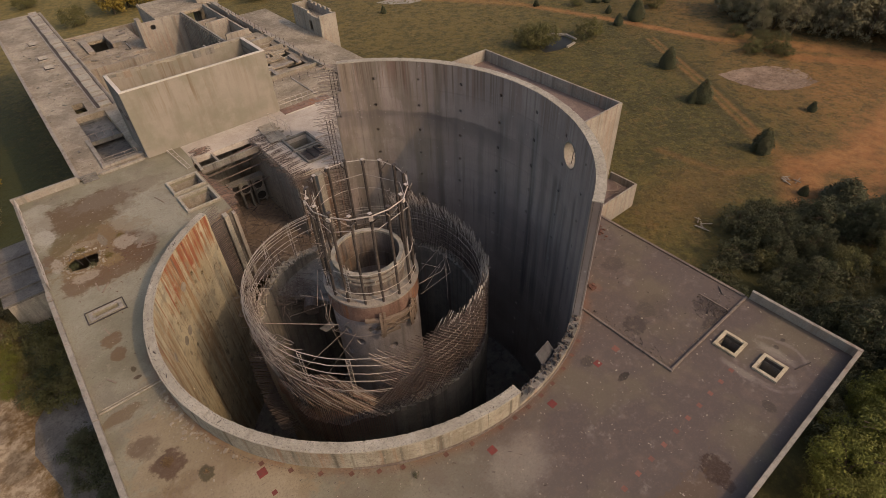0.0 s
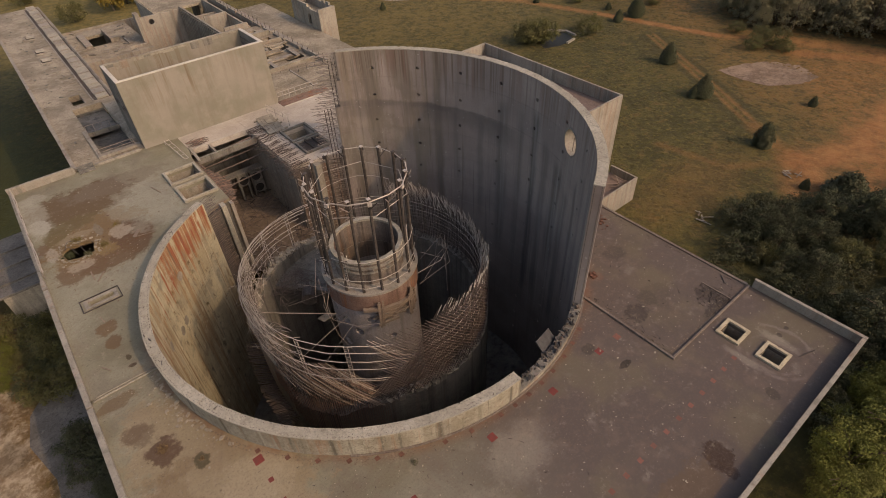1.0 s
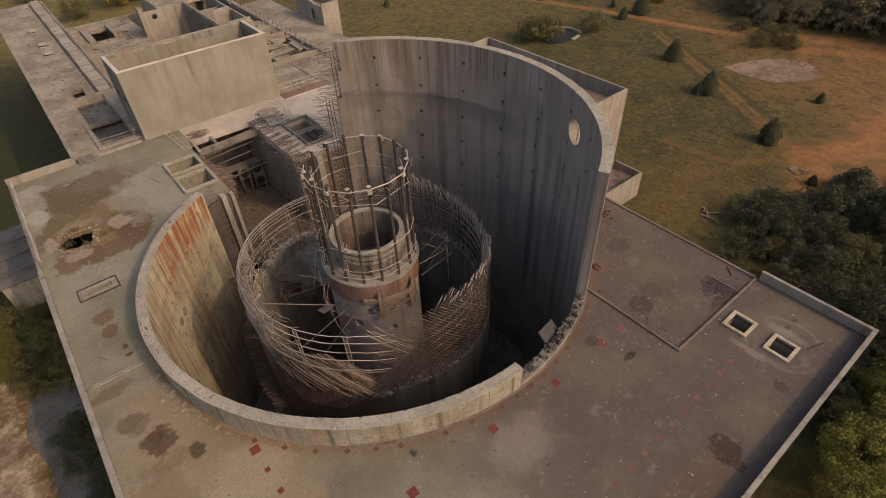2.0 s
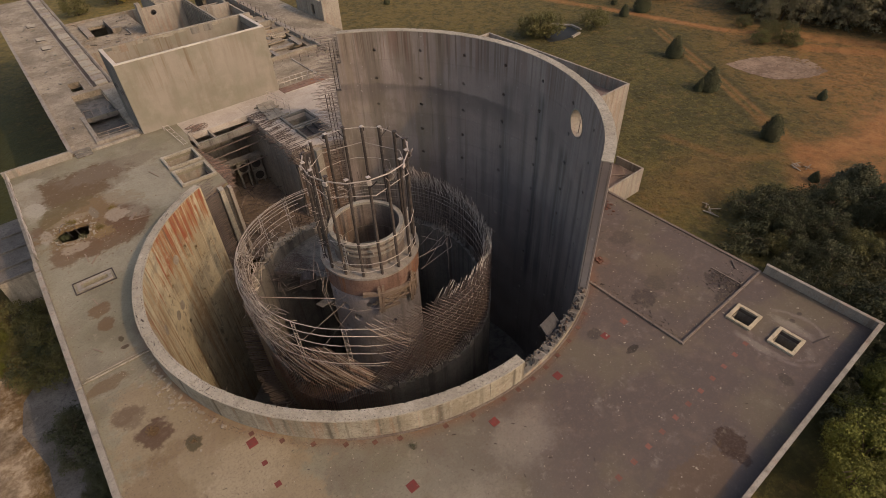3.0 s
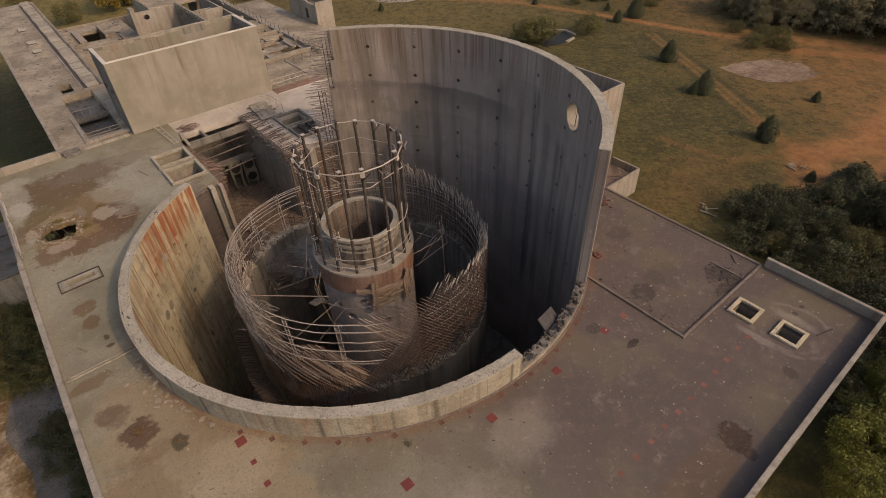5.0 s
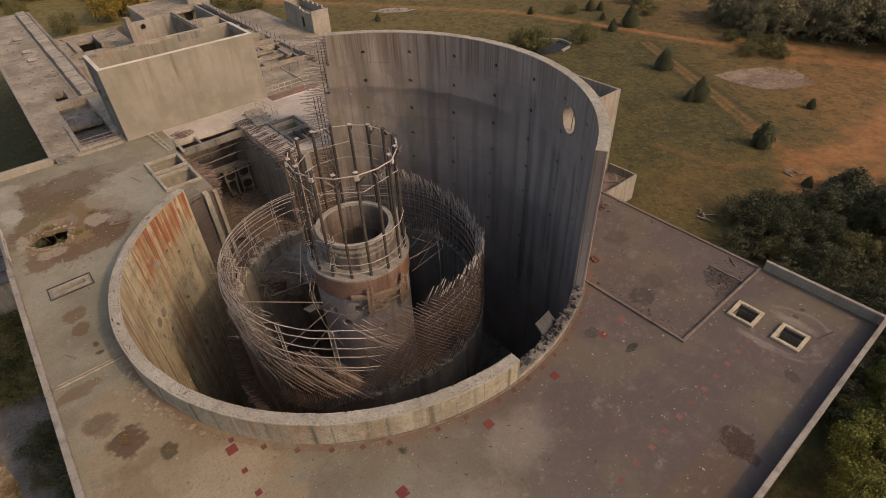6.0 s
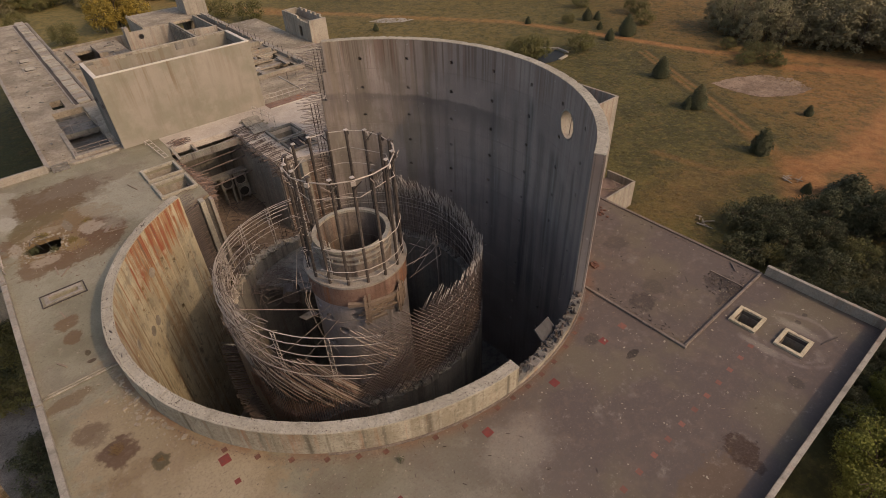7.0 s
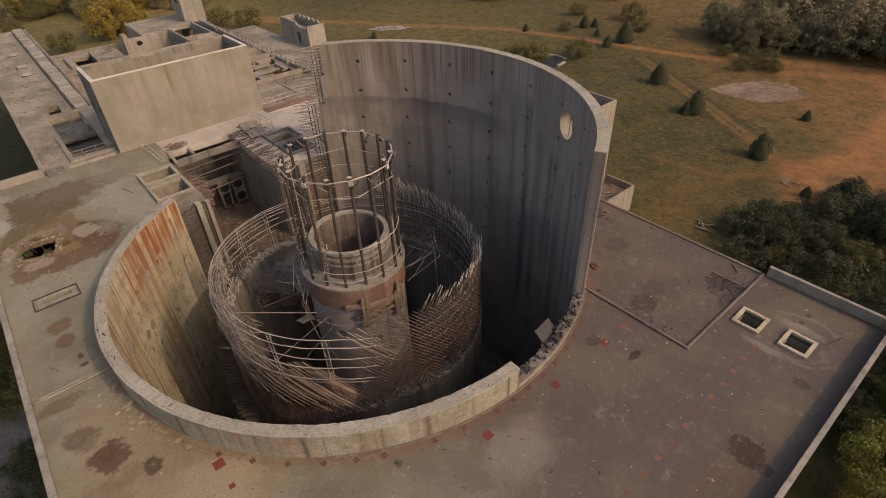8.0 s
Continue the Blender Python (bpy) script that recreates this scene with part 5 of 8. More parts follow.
for i in range(5):
    bm = bmesh.new()
    tube(bm, ((-13.9 + i * 0.95, 44.4, 0.08), (-13.9 + i * 0.95, 44.4, 1.0)), 0.04)
    part("post", bm, M_REBAR_MID, pit_rail2)
bm = bmesh.new()
tube(bm, ((-13.9, 44.4, 1.0), (-10.1, 44.4, 1.0)), 0.04)
part("rail", bm, M_REBAR_MID, pit_rail2)

# the broad roof behind the box room
main = empty("main_block", "broad unfinished concrete roof with open cells and broken slabs", "building")
RZ = -0.9
part("roof_slab", slab(rect(9.0, 22.0, 44.0, 69.4), [rect(12.0, 15.5, 52.0, 54.2), rect(16.4, 20.2, 54.6, 57.4), rect(15.6, 19.8, 59.6, 62.2), rect(15.2, 19.4, 64.6, 67.4), rect(17.0, 20.2, 49.4, 51.6)], RZ - 0.7, RZ), M_ROOF, main)
part("middle_floor", boxes((-8.0, 22.0, 42.05, 69.4, -6.2, -6.0)), M_DARK, main)
part("east_wall", boxes((21.6, 22.0, 44.0, 107.0, GROUND, RZ - 0.71)), M_OLD, main)
part("cell_floor", boxes((6.4, 21.6, 69.4, 93.2, -11.2, -11.0)), M_DARK, main)
# the sunken roof beyond the box room, with an open shaft and low walls
LOW = -6.3
part("low_roof", slab(rect(-7.9, 6.3, 90.0, 111.6), [rect(-3.1, 0.5, 98.8, 106.4)], LOW - 0.6, LOW), M_ROOF, main)
part("low_roof_face", boxes((-7.9, 6.3, 89.6, 89.99, GROUND, LOW + 0.1), bevel=0.02), M_BOX, main)
for i in range(13):
    part("face_rib", boxes((-7.2 + i * 1.0, -6.98 + i * 1.0, 89.42, 89.59, GROUND, LOW - 0.1)), M_BOX, main)
part("shaft_floor", boxes((-3.3, 0.7, 98.6, 106.6, -9.4, -9.2)), M_SOIL, main)
part("shaft_wall", boxes((0.5, 0.8, 98.6, 106.6, -9.2, LOW + 0.9)), M_OLD, main)
part("shaft_kerb", boxes((-4.4, -3.12, 98.2, 107.4, LOW, LOW + 0.5), bevel=0.03), M_BOX, main)
part("shaft_kerb", boxes((0.81, 2.2, 99.0, 100.4, LOW, LOW + 0.8), bevel=0.03), M_OLD, main)
part("north_kerb", boxes((-7.9, 8.6, 111.3, 111.7, GROUND, LOW + 0.35), bevel=0.03), M_OLD, main)
for x0, x1, y0, y1, h in ((-7.2, -5.0, 94.0, 94.3, 0.4), (-7.0, -6.7, 95.0, 108.0, 0.3), (2.4, 6.0, 92.0, 92.3, 0.4), (3.0, 3.3, 95.0, 99.0, 0.3)):
    part("low_wall", boxes((x0, x1, y0, y1, LOW, LOW + h), bevel=0.02), M_BOX, main)
for i in range(60):
    x, y, s = rng.uniform(-7.4, 6.0), rng.uniform(90.5, 111.0), rng.uniform(0.2, 0.8)
    if -4.6 < x < 2.4 and 98 < y < 107.6:
        continue
    bm = bmesh.new()
    turned_box(bm, x, y, LOW + s * 0.12, s * rng.uniform(1, 3), s * rng.uniform(0.4, 1), s * 0.3, rng.uniform(0, 180))
    part("roof_crumb", bm, (M_OLD, M_DARK, M_BOX)[i % 3], main)
# the open cells
part("cell_pier", boxes((5.5, 6.35, 92.6, 94.4, -11.0, -0.5), bevel=0.04), M_BOX, main, "pale concrete pier")
hole = [(8.35 + 0.55 * math.cos(2 * math.pi * k / 16), -2.7 + 0.55 * math.sin(2 * math.pi * k / 16)) for k in range(16)]
bm = slab(rect(6.36, 14.5, -11.0, -1.5), [hole], 0.0, 0.4)
for v in bm.verts:
    v.co = Vector((v.co.x, 93.7 - v.co.z, v.co.y))
part("cell_wall", bm, M_BOX, main, "pale cell wall with a round opening")
part("cell_back", boxes((6.4, 14.4, 95.4, 95.7, -11.0, -2.0)), M_DARK, main)
part("cell_wall", boxes((14.5, 14.9, 69.0, 93.7, -11.0, -1.1), bevel=0.02), M_OLD, main)
for i in range(21):
    part("wall_rib", boxes((14.28, 14.5, 70.0 + i * 1.12, 70.3 + i * 1.12, -11.0, -1.35)), M_OLD, main)
for x0, x1, y0, y1, z1, mat in ((14.91, 19.4, 79.5, 79.9, -0.2, M_BOX), (14.91, 19.4, 69.5, 69.9, 0.1, M_BOX), (19.41, 19.8, 69.5, 93.7, -0.7, M_OLD), (14.91, 19.4, 86.0, 86.35, -1.6, M_BOX), (20.9, 21.25, 69.5, 93.7, -0.9, M_OLD)):
    part("cell_wall", boxes((x0, x1, y0, y1, -11.0, z1), bevel=0.02), mat, main)
part("cell_roof", boxes((9.3, 20.85, 93.9, 107.0, -1.9, -1.4), bevel=0.03), M_ROOF, main)
part("cell_side", boxes((9.4, 9.8, 93.95, 107.0, -11.0, -1.91)), M_OLD, main)
for i in range(11):
    part("roof_stud", boxes((9.35, 9.6, 94.4 + i * 1.15, 94.65 + i * 1.15, -1.39, -1.0)), M_OLD, main)
part("vent_block", boxes((19.6, 24.2, 97.5, 103.0, GROUND, 9.5), bevel=0.05), M_BOX, main, "tall pale concrete vent block")
# black plates on the face stand for unlit slots
for zz in (2.2, 4.6):
    part("vent_slot", boxes((19.56, 19.6, 99.4, 100.6, zz, zz + 1.3)), M_BLACK, main)
# ridge of kerbs, beams and stubs along the eastern edge
y0 = 44.6
while y0 < 92:
    ln = rng.uniform(3.0, 6.5)
    part("ridge_wall", boxes((20.9, 21.25, y0, min(y0 + ln, 92.6) - rng.choice((0.1, 0.4, 1.0)), RZ, RZ + rng.uniform(0.35, 0.8)), bevel=0.02), M_OLD, main)
    part("ridge_slab", boxes((21.3, 22.0 + rng.uniform(-0.1, 0.2), y0 + 0.2, min(y0 + ln, 92.6), RZ - 0.5, RZ + rng.uniform(0.1, 0.4)), bevel=0.02), M_BOX, main)
    y0 += ln
# broken precast beams lying across the openings of the eastern roof
for i in range(34):
    x, y = rng.uniform(11.0, 20.0), rng.uniform(46.5, 69.0)
    bm = bmesh.new()
    turned_box(bm, x, y, RZ + 0.14 + rng.uniform(0, 0.22), rng.uniform(1.8, 4.6), rng.uniform(0.3, 0.8), 0.24, rng.choice((0, 0, 90)) + rng.uniform(-3, 3), rng.uniform(-3, 3), rng.uniform(-2, 2))
    part("broken_slab", bm, (M_ROOF, M_BOX, M_OLD)[i % 3], main)
for x0, x1, y0, y1, h in ((10.0, 20.8, 47.0, 47.3, 0.6), (12.0, 16.2, 54.3, 54.6, 0.7), (16.0, 16.3, 54.6, 64.0, 0.7), (15.4, 20.6, 58.4, 58.7, 0.8), (15.2, 20.6, 63.2, 63.5, 0.8), (10.2, 10.5, 47.4, 69.0, 0.5), (13.0, 13.3, 55.0, 69.0, 0.4)):
    part("low_wall", boxes((x0, x1, y0, y1, RZ, RZ + h), bevel=0.02), M_OLD, main)
for i in range(26):
    bm = bmesh.new()
    yy = 44.6 + i * 1.75
    tube(bm, ((21.1, yy, RZ + 0.2), (21.1 + rng.uniform(-0.1, 0.1), yy, RZ + 1.3 + rng.uniform(-0.3, 0.3))), 0.04, 4)
    part("upright", bm, M_REBAR, main)

# low roof and rails between box room and shell
step = empty("lower_roof", "small flat concrete roof with pipe rails", "building")
part("roof_patch", boxes((8.35, 14.8, 35.3, 43.9, -0.8, -0.05)), M_ROOF, step)
part("side_patch", boxes((14.82, 21.5, 33.3, 43.9, -1.6, -0.9)), M_ROOF, step)
part("rust_strip", boxes((8.35, 15.6, 33.32, 35.28, -0.8, 0.03)), M_PED, step)
part("strip_kerb", boxes((8.35, 15.6, 33.2, 33.31, -0.8, 0.1)), M_TRIM, step)
part("patch_kerb", boxes((14.6, 14.8, 36.2, 43.8, -0.04, 0.08)), M_BOX, step)
for yy, z0, x0, x1 in ((35.7, -0.05, 8.6, 15.0), (44.3, -0.9, 10.5, 20.6)):
    for i in range(8):
        bm = bmesh.new()
        xx = x0 + (x1 - x0) * i / 7
        tube(bm, ((xx, yy, z0), (xx, yy, z0 + 1.1)), 0.04)
        part("post", bm, M_PALE_STEEL if yy < 40 else M_REBAR, step)
    for dz in (0.55, 1.1):
        bm = bmesh.new()
        tube(bm, ((x0, yy, z0 + dz), (x1, yy, z0 + dz)), 0.045)
        part("rail", bm, M_PALE_STEEL if yy < 40 else M_REBAR_MID, step)

stair = empty("stair_tower", "small roofless concrete stair tower with stepped wall tops", "tower")
SX0, SX1, SY0, SY1, SZ = 28.4, 31.8, 58.2, 68.5, 2.6
part("south_wall", boxes((SX0, SX1, SY0, SY0 + 0.35, GROUND, SZ), bevel=0.02), M_BOX, stair)
D0, D1 = 61.4, 62.5
part("west_wall", boxes((SX0, SX0 + 0.35, SY0 + 0.35, D0, GROUND, SZ - 0.5), (SX0, SX0 + 0.35, D1, SY1, GROUND, SZ + 0.1), (SX0, SX0 + 0.35, D0, D1, GROUND, -0.7), (SX0, SX0 + 0.35, D0, D1, 1.1, SZ - 0.3)), M_OLD, stair)
part("east_wall", boxes((SX1 - 0.35, SX1, SY0 + 0.35, SY1, GROUND, SZ - 0.15)), M_BOX, stair)
part("north_wall", boxes((SX0 + 0.35, SX1 - 0.35, SY1 - 0.35, SY1, GROUND, SZ + 0.1)), M_OLD, stair)
part("tower_floor", boxes((SX0 + 0.35, SX1 - 0.35, SY0 + 0.35, SY1 - 0.35, 1.0, 1.2)), M_ROOF, stair)
for i in range(5):
    part("wall_step", boxes((SX1 - 0.35, SX1, SY0 + 1.6 + i * 1.7, SY0 + 2.6 + i * 1.7, SZ - 0.149, SZ + 0.25)), M_OLD, stair)
part("side_roof", boxes((22.05, SX0 - 0.02, 42.0, 82.0, -1.9, -1.1)), M_ROOF, stair)

# annex behind the tall wall
annex = empty("annex", "flat roofed concrete annex with a low parapet", "building")
AX, AY0, AY1, AZ = 44.6, 4.8, 32.2, -0.6
part("roof", boxes((19.5, AX - 0.3, AY0 + 0.3, AY1 - 0.3, AZ - 2.8, AZ - 1.8)), M_ROOF2, annex)
part("east_wall", boxes((AX - 0.3, AX, AY0, AY1, GROUND, AZ), bevel=0.02), M_BOX, annex)
part("south_wall", boxes((21.9, AX - 0.302, AY0, AY0 + 0.3, GROUND, AZ), bevel=0.02), M_BOX, annex)
part("north_wall", boxes((19.5, AX - 0.302, AY1 - 0.3, AY1, GROUND, AZ), bevel=0.02), M_BOX, annex)
low = empty("low_annex", "small low roofless concrete annex with timber scraps", "building")
LX, LY0, LY1, LZ = 45.2, 0.2, 4.78, -12.0
part("floor_slab", boxes((36.0, LX - 0.25, LY0 + 0.25, LY1, LZ - 1.6, LZ - 1.2)), M_ROOF2, low)
part("east_wall", boxes((LX - 0.25, LX, LY0, LY1, GROUND, LZ)), M_BOX, low)
part("south_wall", boxes((36.0, LX - 0.252, LY0, LY0 + 0.25, GROUND, LZ)), M_BOX, low)
for i in range(6):
    bm = bmesh.new()
    turned_box(bm, 43.0 + rng.uniform(-1.0, 1.2), 1.6 + rng.uniform(-0.8, 1.0), LZ - 1.0 + 0.08 * i, 2.0, 0.14, 0.06, rng.uniform(0, 180), 0, rng.uniform(-12, 12))
    part("plank", bm, M_WOOD, low)

# ---- ground, far slab ----
bm = bmesh.new()
xs = [-2500, -600, -200] + [-100 + 10 * i for i in range(41)] + [420, 800, 2500]
ys = [-2500, -600, -200] + [-100 + 10 * i for i in range(41)] + [420, 800, 2500]
grid = [[bm.verts.new((x, y, GROUND + (noise.noise(Vector((x, y, 0)) * 0.02) * 0.5 if x > 150 or y > 110 else 0.0))) for y in ys] for x in xs]
for i in range(len(xs) - 1):
    for j in range(len(ys) - 1):
        if -20 <= xs[i] < 20 and -20 <= ys[j] < 20:
            continue  # the shaft goes down through here
        bm.faces.new((grid[i][j], grid[i + 1][j], grid[i + 1][j + 1], grid[i][j + 1]))
ground = thing("ground", bm, M_GRASS, "rough dry meadow with bare reddish tracks", "ground", kind="structure")
for f in ground.data.polygons:
    f.use_smooth = True
rng = random.Random(31)
pad, corners = [], [(97.0, 15.6), (103.5, 13.6), (108.7, 10.4), (111.0, 5.0), (107.8, -0.6), (101.5, 1.2), (97.0, 4.6), (96.0, 9.5)]
for (x, y), (u, v) in zip(corners, corners[1:] + corners[:1]):
    for k in range(6):
        pad.append((x + (u - x) * k / 6 + rng.uniform(-0.25, 0.25), y + (v - y) * k / 6 + rng.uniform(-0.25, 0.25)))
thing("concrete_pad", slab(pad, [], GROUND - 0.6, GROUND + 0.03), M_SLAB, "old cracked reddish concrete pad in the meadow", "pavement", kind="structure")
# water-filled pit with broken edges
thing("pool_water", slab([(80.0, 49.5), (84, 48.2), (87.5, 48.0), (91.0, 50.0), (91.5, 53.5), (89.0, 57.0), (84, 55.4)], [], GROUND - 0.3, GROUND + 0.03), M_WATER, "small dark pool of standing water", "water", kind="structure")
for x, y, l, rz in ((90.6, 55.2, 5.0, 128), (92.0, 51.5, 4.0, 80), (88.0, 48.0, 3.4, 10)):
    bm = bmesh.new()
    turned_box(bm, x, y, GROUND + 0.15, l, 0.6, 0.5, rz)
    thing("pool_edge", bm, M_OLD, "broken grey concrete edge of the pool", "kerb", "pool edges")
# scrap by the track
for i in range(14):
    bm = bmesh.new()
    cx, cy = ((68.1, -12.8), (48.9, -8.9))[i % 2]
    turned_box(bm, cx + rng.uniform(-1.6, 1.6), cy + rng.uniform(-1.2, 1.2), GROUND + 0.1 + rng.uniform(0, 0.3), rng.uniform(0.5, 1.9), rng.uniform(0.08, 0.25), 0.08, rng.uniform(0, 180), rng.uniform(-10, 10), rng.uniform(-10, 10))
    thing("scrap_board", bm, M_OLD if i % 3 else M_WOOD, "pale scrap board lying in the grass", "plank", "scrap boards")


# yard and shed west of the building
bm = slab([(-31.2, -45), (-24.3, -45), (-24.3, 32.5), (-30.2, 32.5), (-31.4, 27.0), (-30.3, 22.0), (-32.3, 19.5), (-33.0, 15.5), (-31.6, 10), (-31.9, 0)], [], GROUND - 0.2, GROUND + 0.06)
thing("yard_paving", bm, M_ASPHALT, "cracked dark paving beside the building", "pavement", kind="structure")
shed = empty("low_shed", "low grey concrete shed with a ribbed flat roof", "shed")
part("body", boxes((-30.2, -24.2, 33.0, 45.0, GROUND, -10.3)), M_OLD, shed)
part("roof", boxes((-30.5, -24.1, 32.7, 45.3, -10.3, -10.0), bevel=0.04), M_ASPHALT, shed)
for i in range(3):
    part("roof_rib", boxes((-30.5, -24.1, 34.8 + i * 3.4, 35.1 + i * 3.4, -10.0, -9.8)), M_ASPHALT, shed)
bm = bmesh.new()
turned_box(bm, -29.8, 23.1, GROUND + 0.3, 2.6, 0.8, 0.22, -12, 3, 2)
thing("yard_block", bm, M_OLD, "long pale concrete slab lying in the yard", "rubble", "yard blocks")
for i in range(14):
    x, y, s = rng.uniform(-33, -25), rng.uniform(-25, 30), rng.uniform(0.15, 0.5)
    bm = bmesh.new()
    turned_box(bm, x, y, GROUND + 0.06 + s * 0.12, s * rng.uniform(1, 2.5), s, s * 0.3, rng.uniform(0, 180), rng.uniform(-6, 6), rng.uniform(-6, 6))
    thing("yard_block", bm, M_DARK, "broken concrete block lying in the yard", "rubble", "yard blocks")


# ---- plants ----
def leaf_crown(rng, rx, rz, clumps, per, leaf, flat=1.0):
    """Leaf quads in uneven clumps within an egg shape; z from 0."""
    verts, faces = [], []
    for c in range(clumps):
        while True:
            u = Vector((rng.uniform(-1, 1), rng.uniform(-1, 1), rng.uniform(-1, 1)))
            if 0.3 < u.length < 1:
                break
        u *= (0.55 + 0.45 * rng.random()) / max(u.length, 0.5)
        c0 = Vector((u.x * rx, u.y * rx, u.z * rz))
        cr = rng.uniform(0.16, 0.34) * rx
        for k in range(per):
            d = Vector((rng.gauss(0, 1), rng.gauss(0, 1), rng.gauss(0, 0.75)))
            d = d.normalized() * cr * rng.random() ** 0.4
            p = c0 + d
            n = (d.normalized() + Vector((0, 0, 0.5)) + Vector((rng.gauss(0, 0.5), rng.gauss(0, 0.5), rng.gauss(0, 0.5)))).normalized()
            t = n.orthogonal().normalized()
            t = Matrix.Rotation(rng.uniform(0, 6.28), 3, n) @ t
            b = n.cross(t)
            s = leaf * rng.uniform(0.6, 1.4)
            i = len(verts)
            verts += [p + t * s, p - t * s * 0.7 + b * s * 0.6, p - t * s * 0.7 - b * s * 0.6]
            faces.append((i, i + 1, i + 2))
    return verts, faces


def leaf_mesh(name, data, material, lift):
    me = bpy.data.meshes.new(name)
    me.from_pydata([(v[0], v[1], v[2] + lift) for v in data[0]], [], data[1])
    me.materials.append(material)
    return me


def tree(name, seed, h, rx, material, label, clumps=70, per=45, leaf=0.2, low=0.25):
    rng = random.Random(seed)
    t = empty(name, label, name.replace("_", " "))
    bm = bmesh.new()
    top = h * 0.75
    pts = [(rng.uniform(-0.1, 0.1) * k, rng.uniform(-0.1, 0.1) * k, top * k / 4) for k in range(5)]
    for k in range(4):
        tube(bm, (pts[k], pts[k + 1]), 0.045 * h * (1 - k * 0.2) * 0.5, 6)
    for k in range(7):
        b = Vector(pts[1 + k % 3])
        a = rng.uniform(0, 6.28)
        e = b + Vector((math.cos(a) * rx * 0.7, math.sin(a) * rx * 0.7, h * rng.uniform(0.1, 0.3)))
        tube(bm, (b, (b + e) / 2 + Vector((0, 0, 0.1 * h)), e), 0.008 * h, 5)
    part("trunk", bm, M_BARK, t)
    rz = h * (1 - low) / 2
    ob = new("crown", leaf_mesh("crown", leaf_crown(rng, rx, rz, clumps, per, leaf), material, h * low + rz))
    ob.parent = t
    return t


def plant(proto, x, y, s=1.0, turn=0.0, sz=None, z=GROUND):
    return copy_thing(proto, pose(x, y, z - 0.1, 0, 0, turn) @ Matrix.Diagonal((s, s, sz or s, 1)))


rng = random.Random(11)
tree_dark = tree("broadleaf_tree", 1, 6.5, 3.0, M_LEAF_DARK, "dense dark green broadleaf tree", 89, 72, 0.122, 0.08)
tree_dark.location = (60.0, -24.5, GROUND)
tree_dark2 = tree("broadleaf_tree", 2, 7.5, 3.3, M_LEAF_DARK, "tall dark green broadleaf tree", 92, 83, 0.126, 0.1)
tree_dark2.location = (61.0, -26.5, GROUND)
tree_green = tree("broadleaf_tree", 3, 7.0, 3.2, M_LEAF, "dusty green broadleaf tree", 89, 72, 0.122, 0.08)
tree_green.location = (52.0, -46.5, GROUND)
tree_near = tree("broadleaf_tree", 13, 7.0, 3.2, M_LEAF_FRESH, "leafy yellow green broadleaf tree beside the building", 114, 110, 0.09, 0.05)
tree_near.location = (23.2, -36.9, GROUND)
tree_near2 = tree("broadleaf_tree", 14, 6.5, 3.0, M_LEAF_DARK, "dense dark green broadleaf tree beside the building", 109, 102, 0.099, 0.05)
tree_near2.location = (30.0, -46.0, GROUND)
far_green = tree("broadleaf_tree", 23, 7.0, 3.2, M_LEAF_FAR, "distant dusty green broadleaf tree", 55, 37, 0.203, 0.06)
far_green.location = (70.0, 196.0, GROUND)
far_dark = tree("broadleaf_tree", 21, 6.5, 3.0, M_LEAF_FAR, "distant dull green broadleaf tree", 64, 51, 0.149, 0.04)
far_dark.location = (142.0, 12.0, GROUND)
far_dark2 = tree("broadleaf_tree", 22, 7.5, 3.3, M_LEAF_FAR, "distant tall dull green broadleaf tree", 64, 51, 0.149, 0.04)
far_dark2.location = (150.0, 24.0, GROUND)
tree_gold = tree("broadleaf_tree", 4, 9.0, 4.2, M_LEAF_GOLD, "yellowing autumn broadleaf tree", 64, 45, 0.243, 0.06)
tree_gold.location = (20.0, 172.0, GROUND)


def cone_crown(rng, rx, h, count, leaf):
    """Short sprays on an uneven cone."""
    verts, faces = [], []
    lobes = [(rng.uniform(0, 6.28), rng.uniform(0, 1), rng.uniform(0.7, 1.2)) for k in range(34)]
    for k in range(count):
        f, a = 1 - math.sqrt(rng.random()), rng.uniform(0, 6.28)
        near = min(lobes, key=lambda q: abs((a - q[0] + 3.14) % 6.28 - 3.14) * 0.6 + abs(f - q[1]) * 2)
        r = rx * near[2] * math.sqrt(1 - f * f) * (1 - 0.25 * f) * (0.75 + 0.25 * min(1.0, f * 5)) * rng.uniform(0.62, 1.08)
        p = Vector((r * math.cos(a), r * math.sin(a), f * h * rng.uniform(0.92, 1.06)))
        n = (Vector((math.cos(a), math.sin(a), 0.55)) + Vector((rng.gauss(0, 0.45), rng.gauss(0, 0.45), rng.gauss(0, 0.45)))).normalized()
        t = Matrix.Rotation(rng.uniform(0, 6.28), 3, n) @ n.orthogonal().normalized()
        b, s, i = n.cross(t), leaf * rng.uniform(0.6, 1.4), len(verts)
        verts += [p + t * s, p - t * s * 0.7 + b * s * 0.6, p - t * s * 0.7 - b * s * 0.6]
        faces.append((i, i + 1, i + 2))
    return verts, faces


cedar = tree("cedar_bush", 5, 4.4, 1.9, M_LEAF_DARK, "small dense cone-shaped dark evergreen bush", 4, 4, 0.09, 0.0)
cedar.children[-1].data = leaf_mesh("crown", cone_crown(random.Random(6), 1.75, 4.3, 7000, 0.125), M_LEAF_DARK, 0.0)
cedar.location = (73.9, -5.2, GROUND)
willow = tree("willow_bush", 6, 5.5, 4.0, M_LEAF, "broad pale green willow bush", 73, 54, 0.162, 0.0)
willow.location = (81.5, 53.5, GROUND)
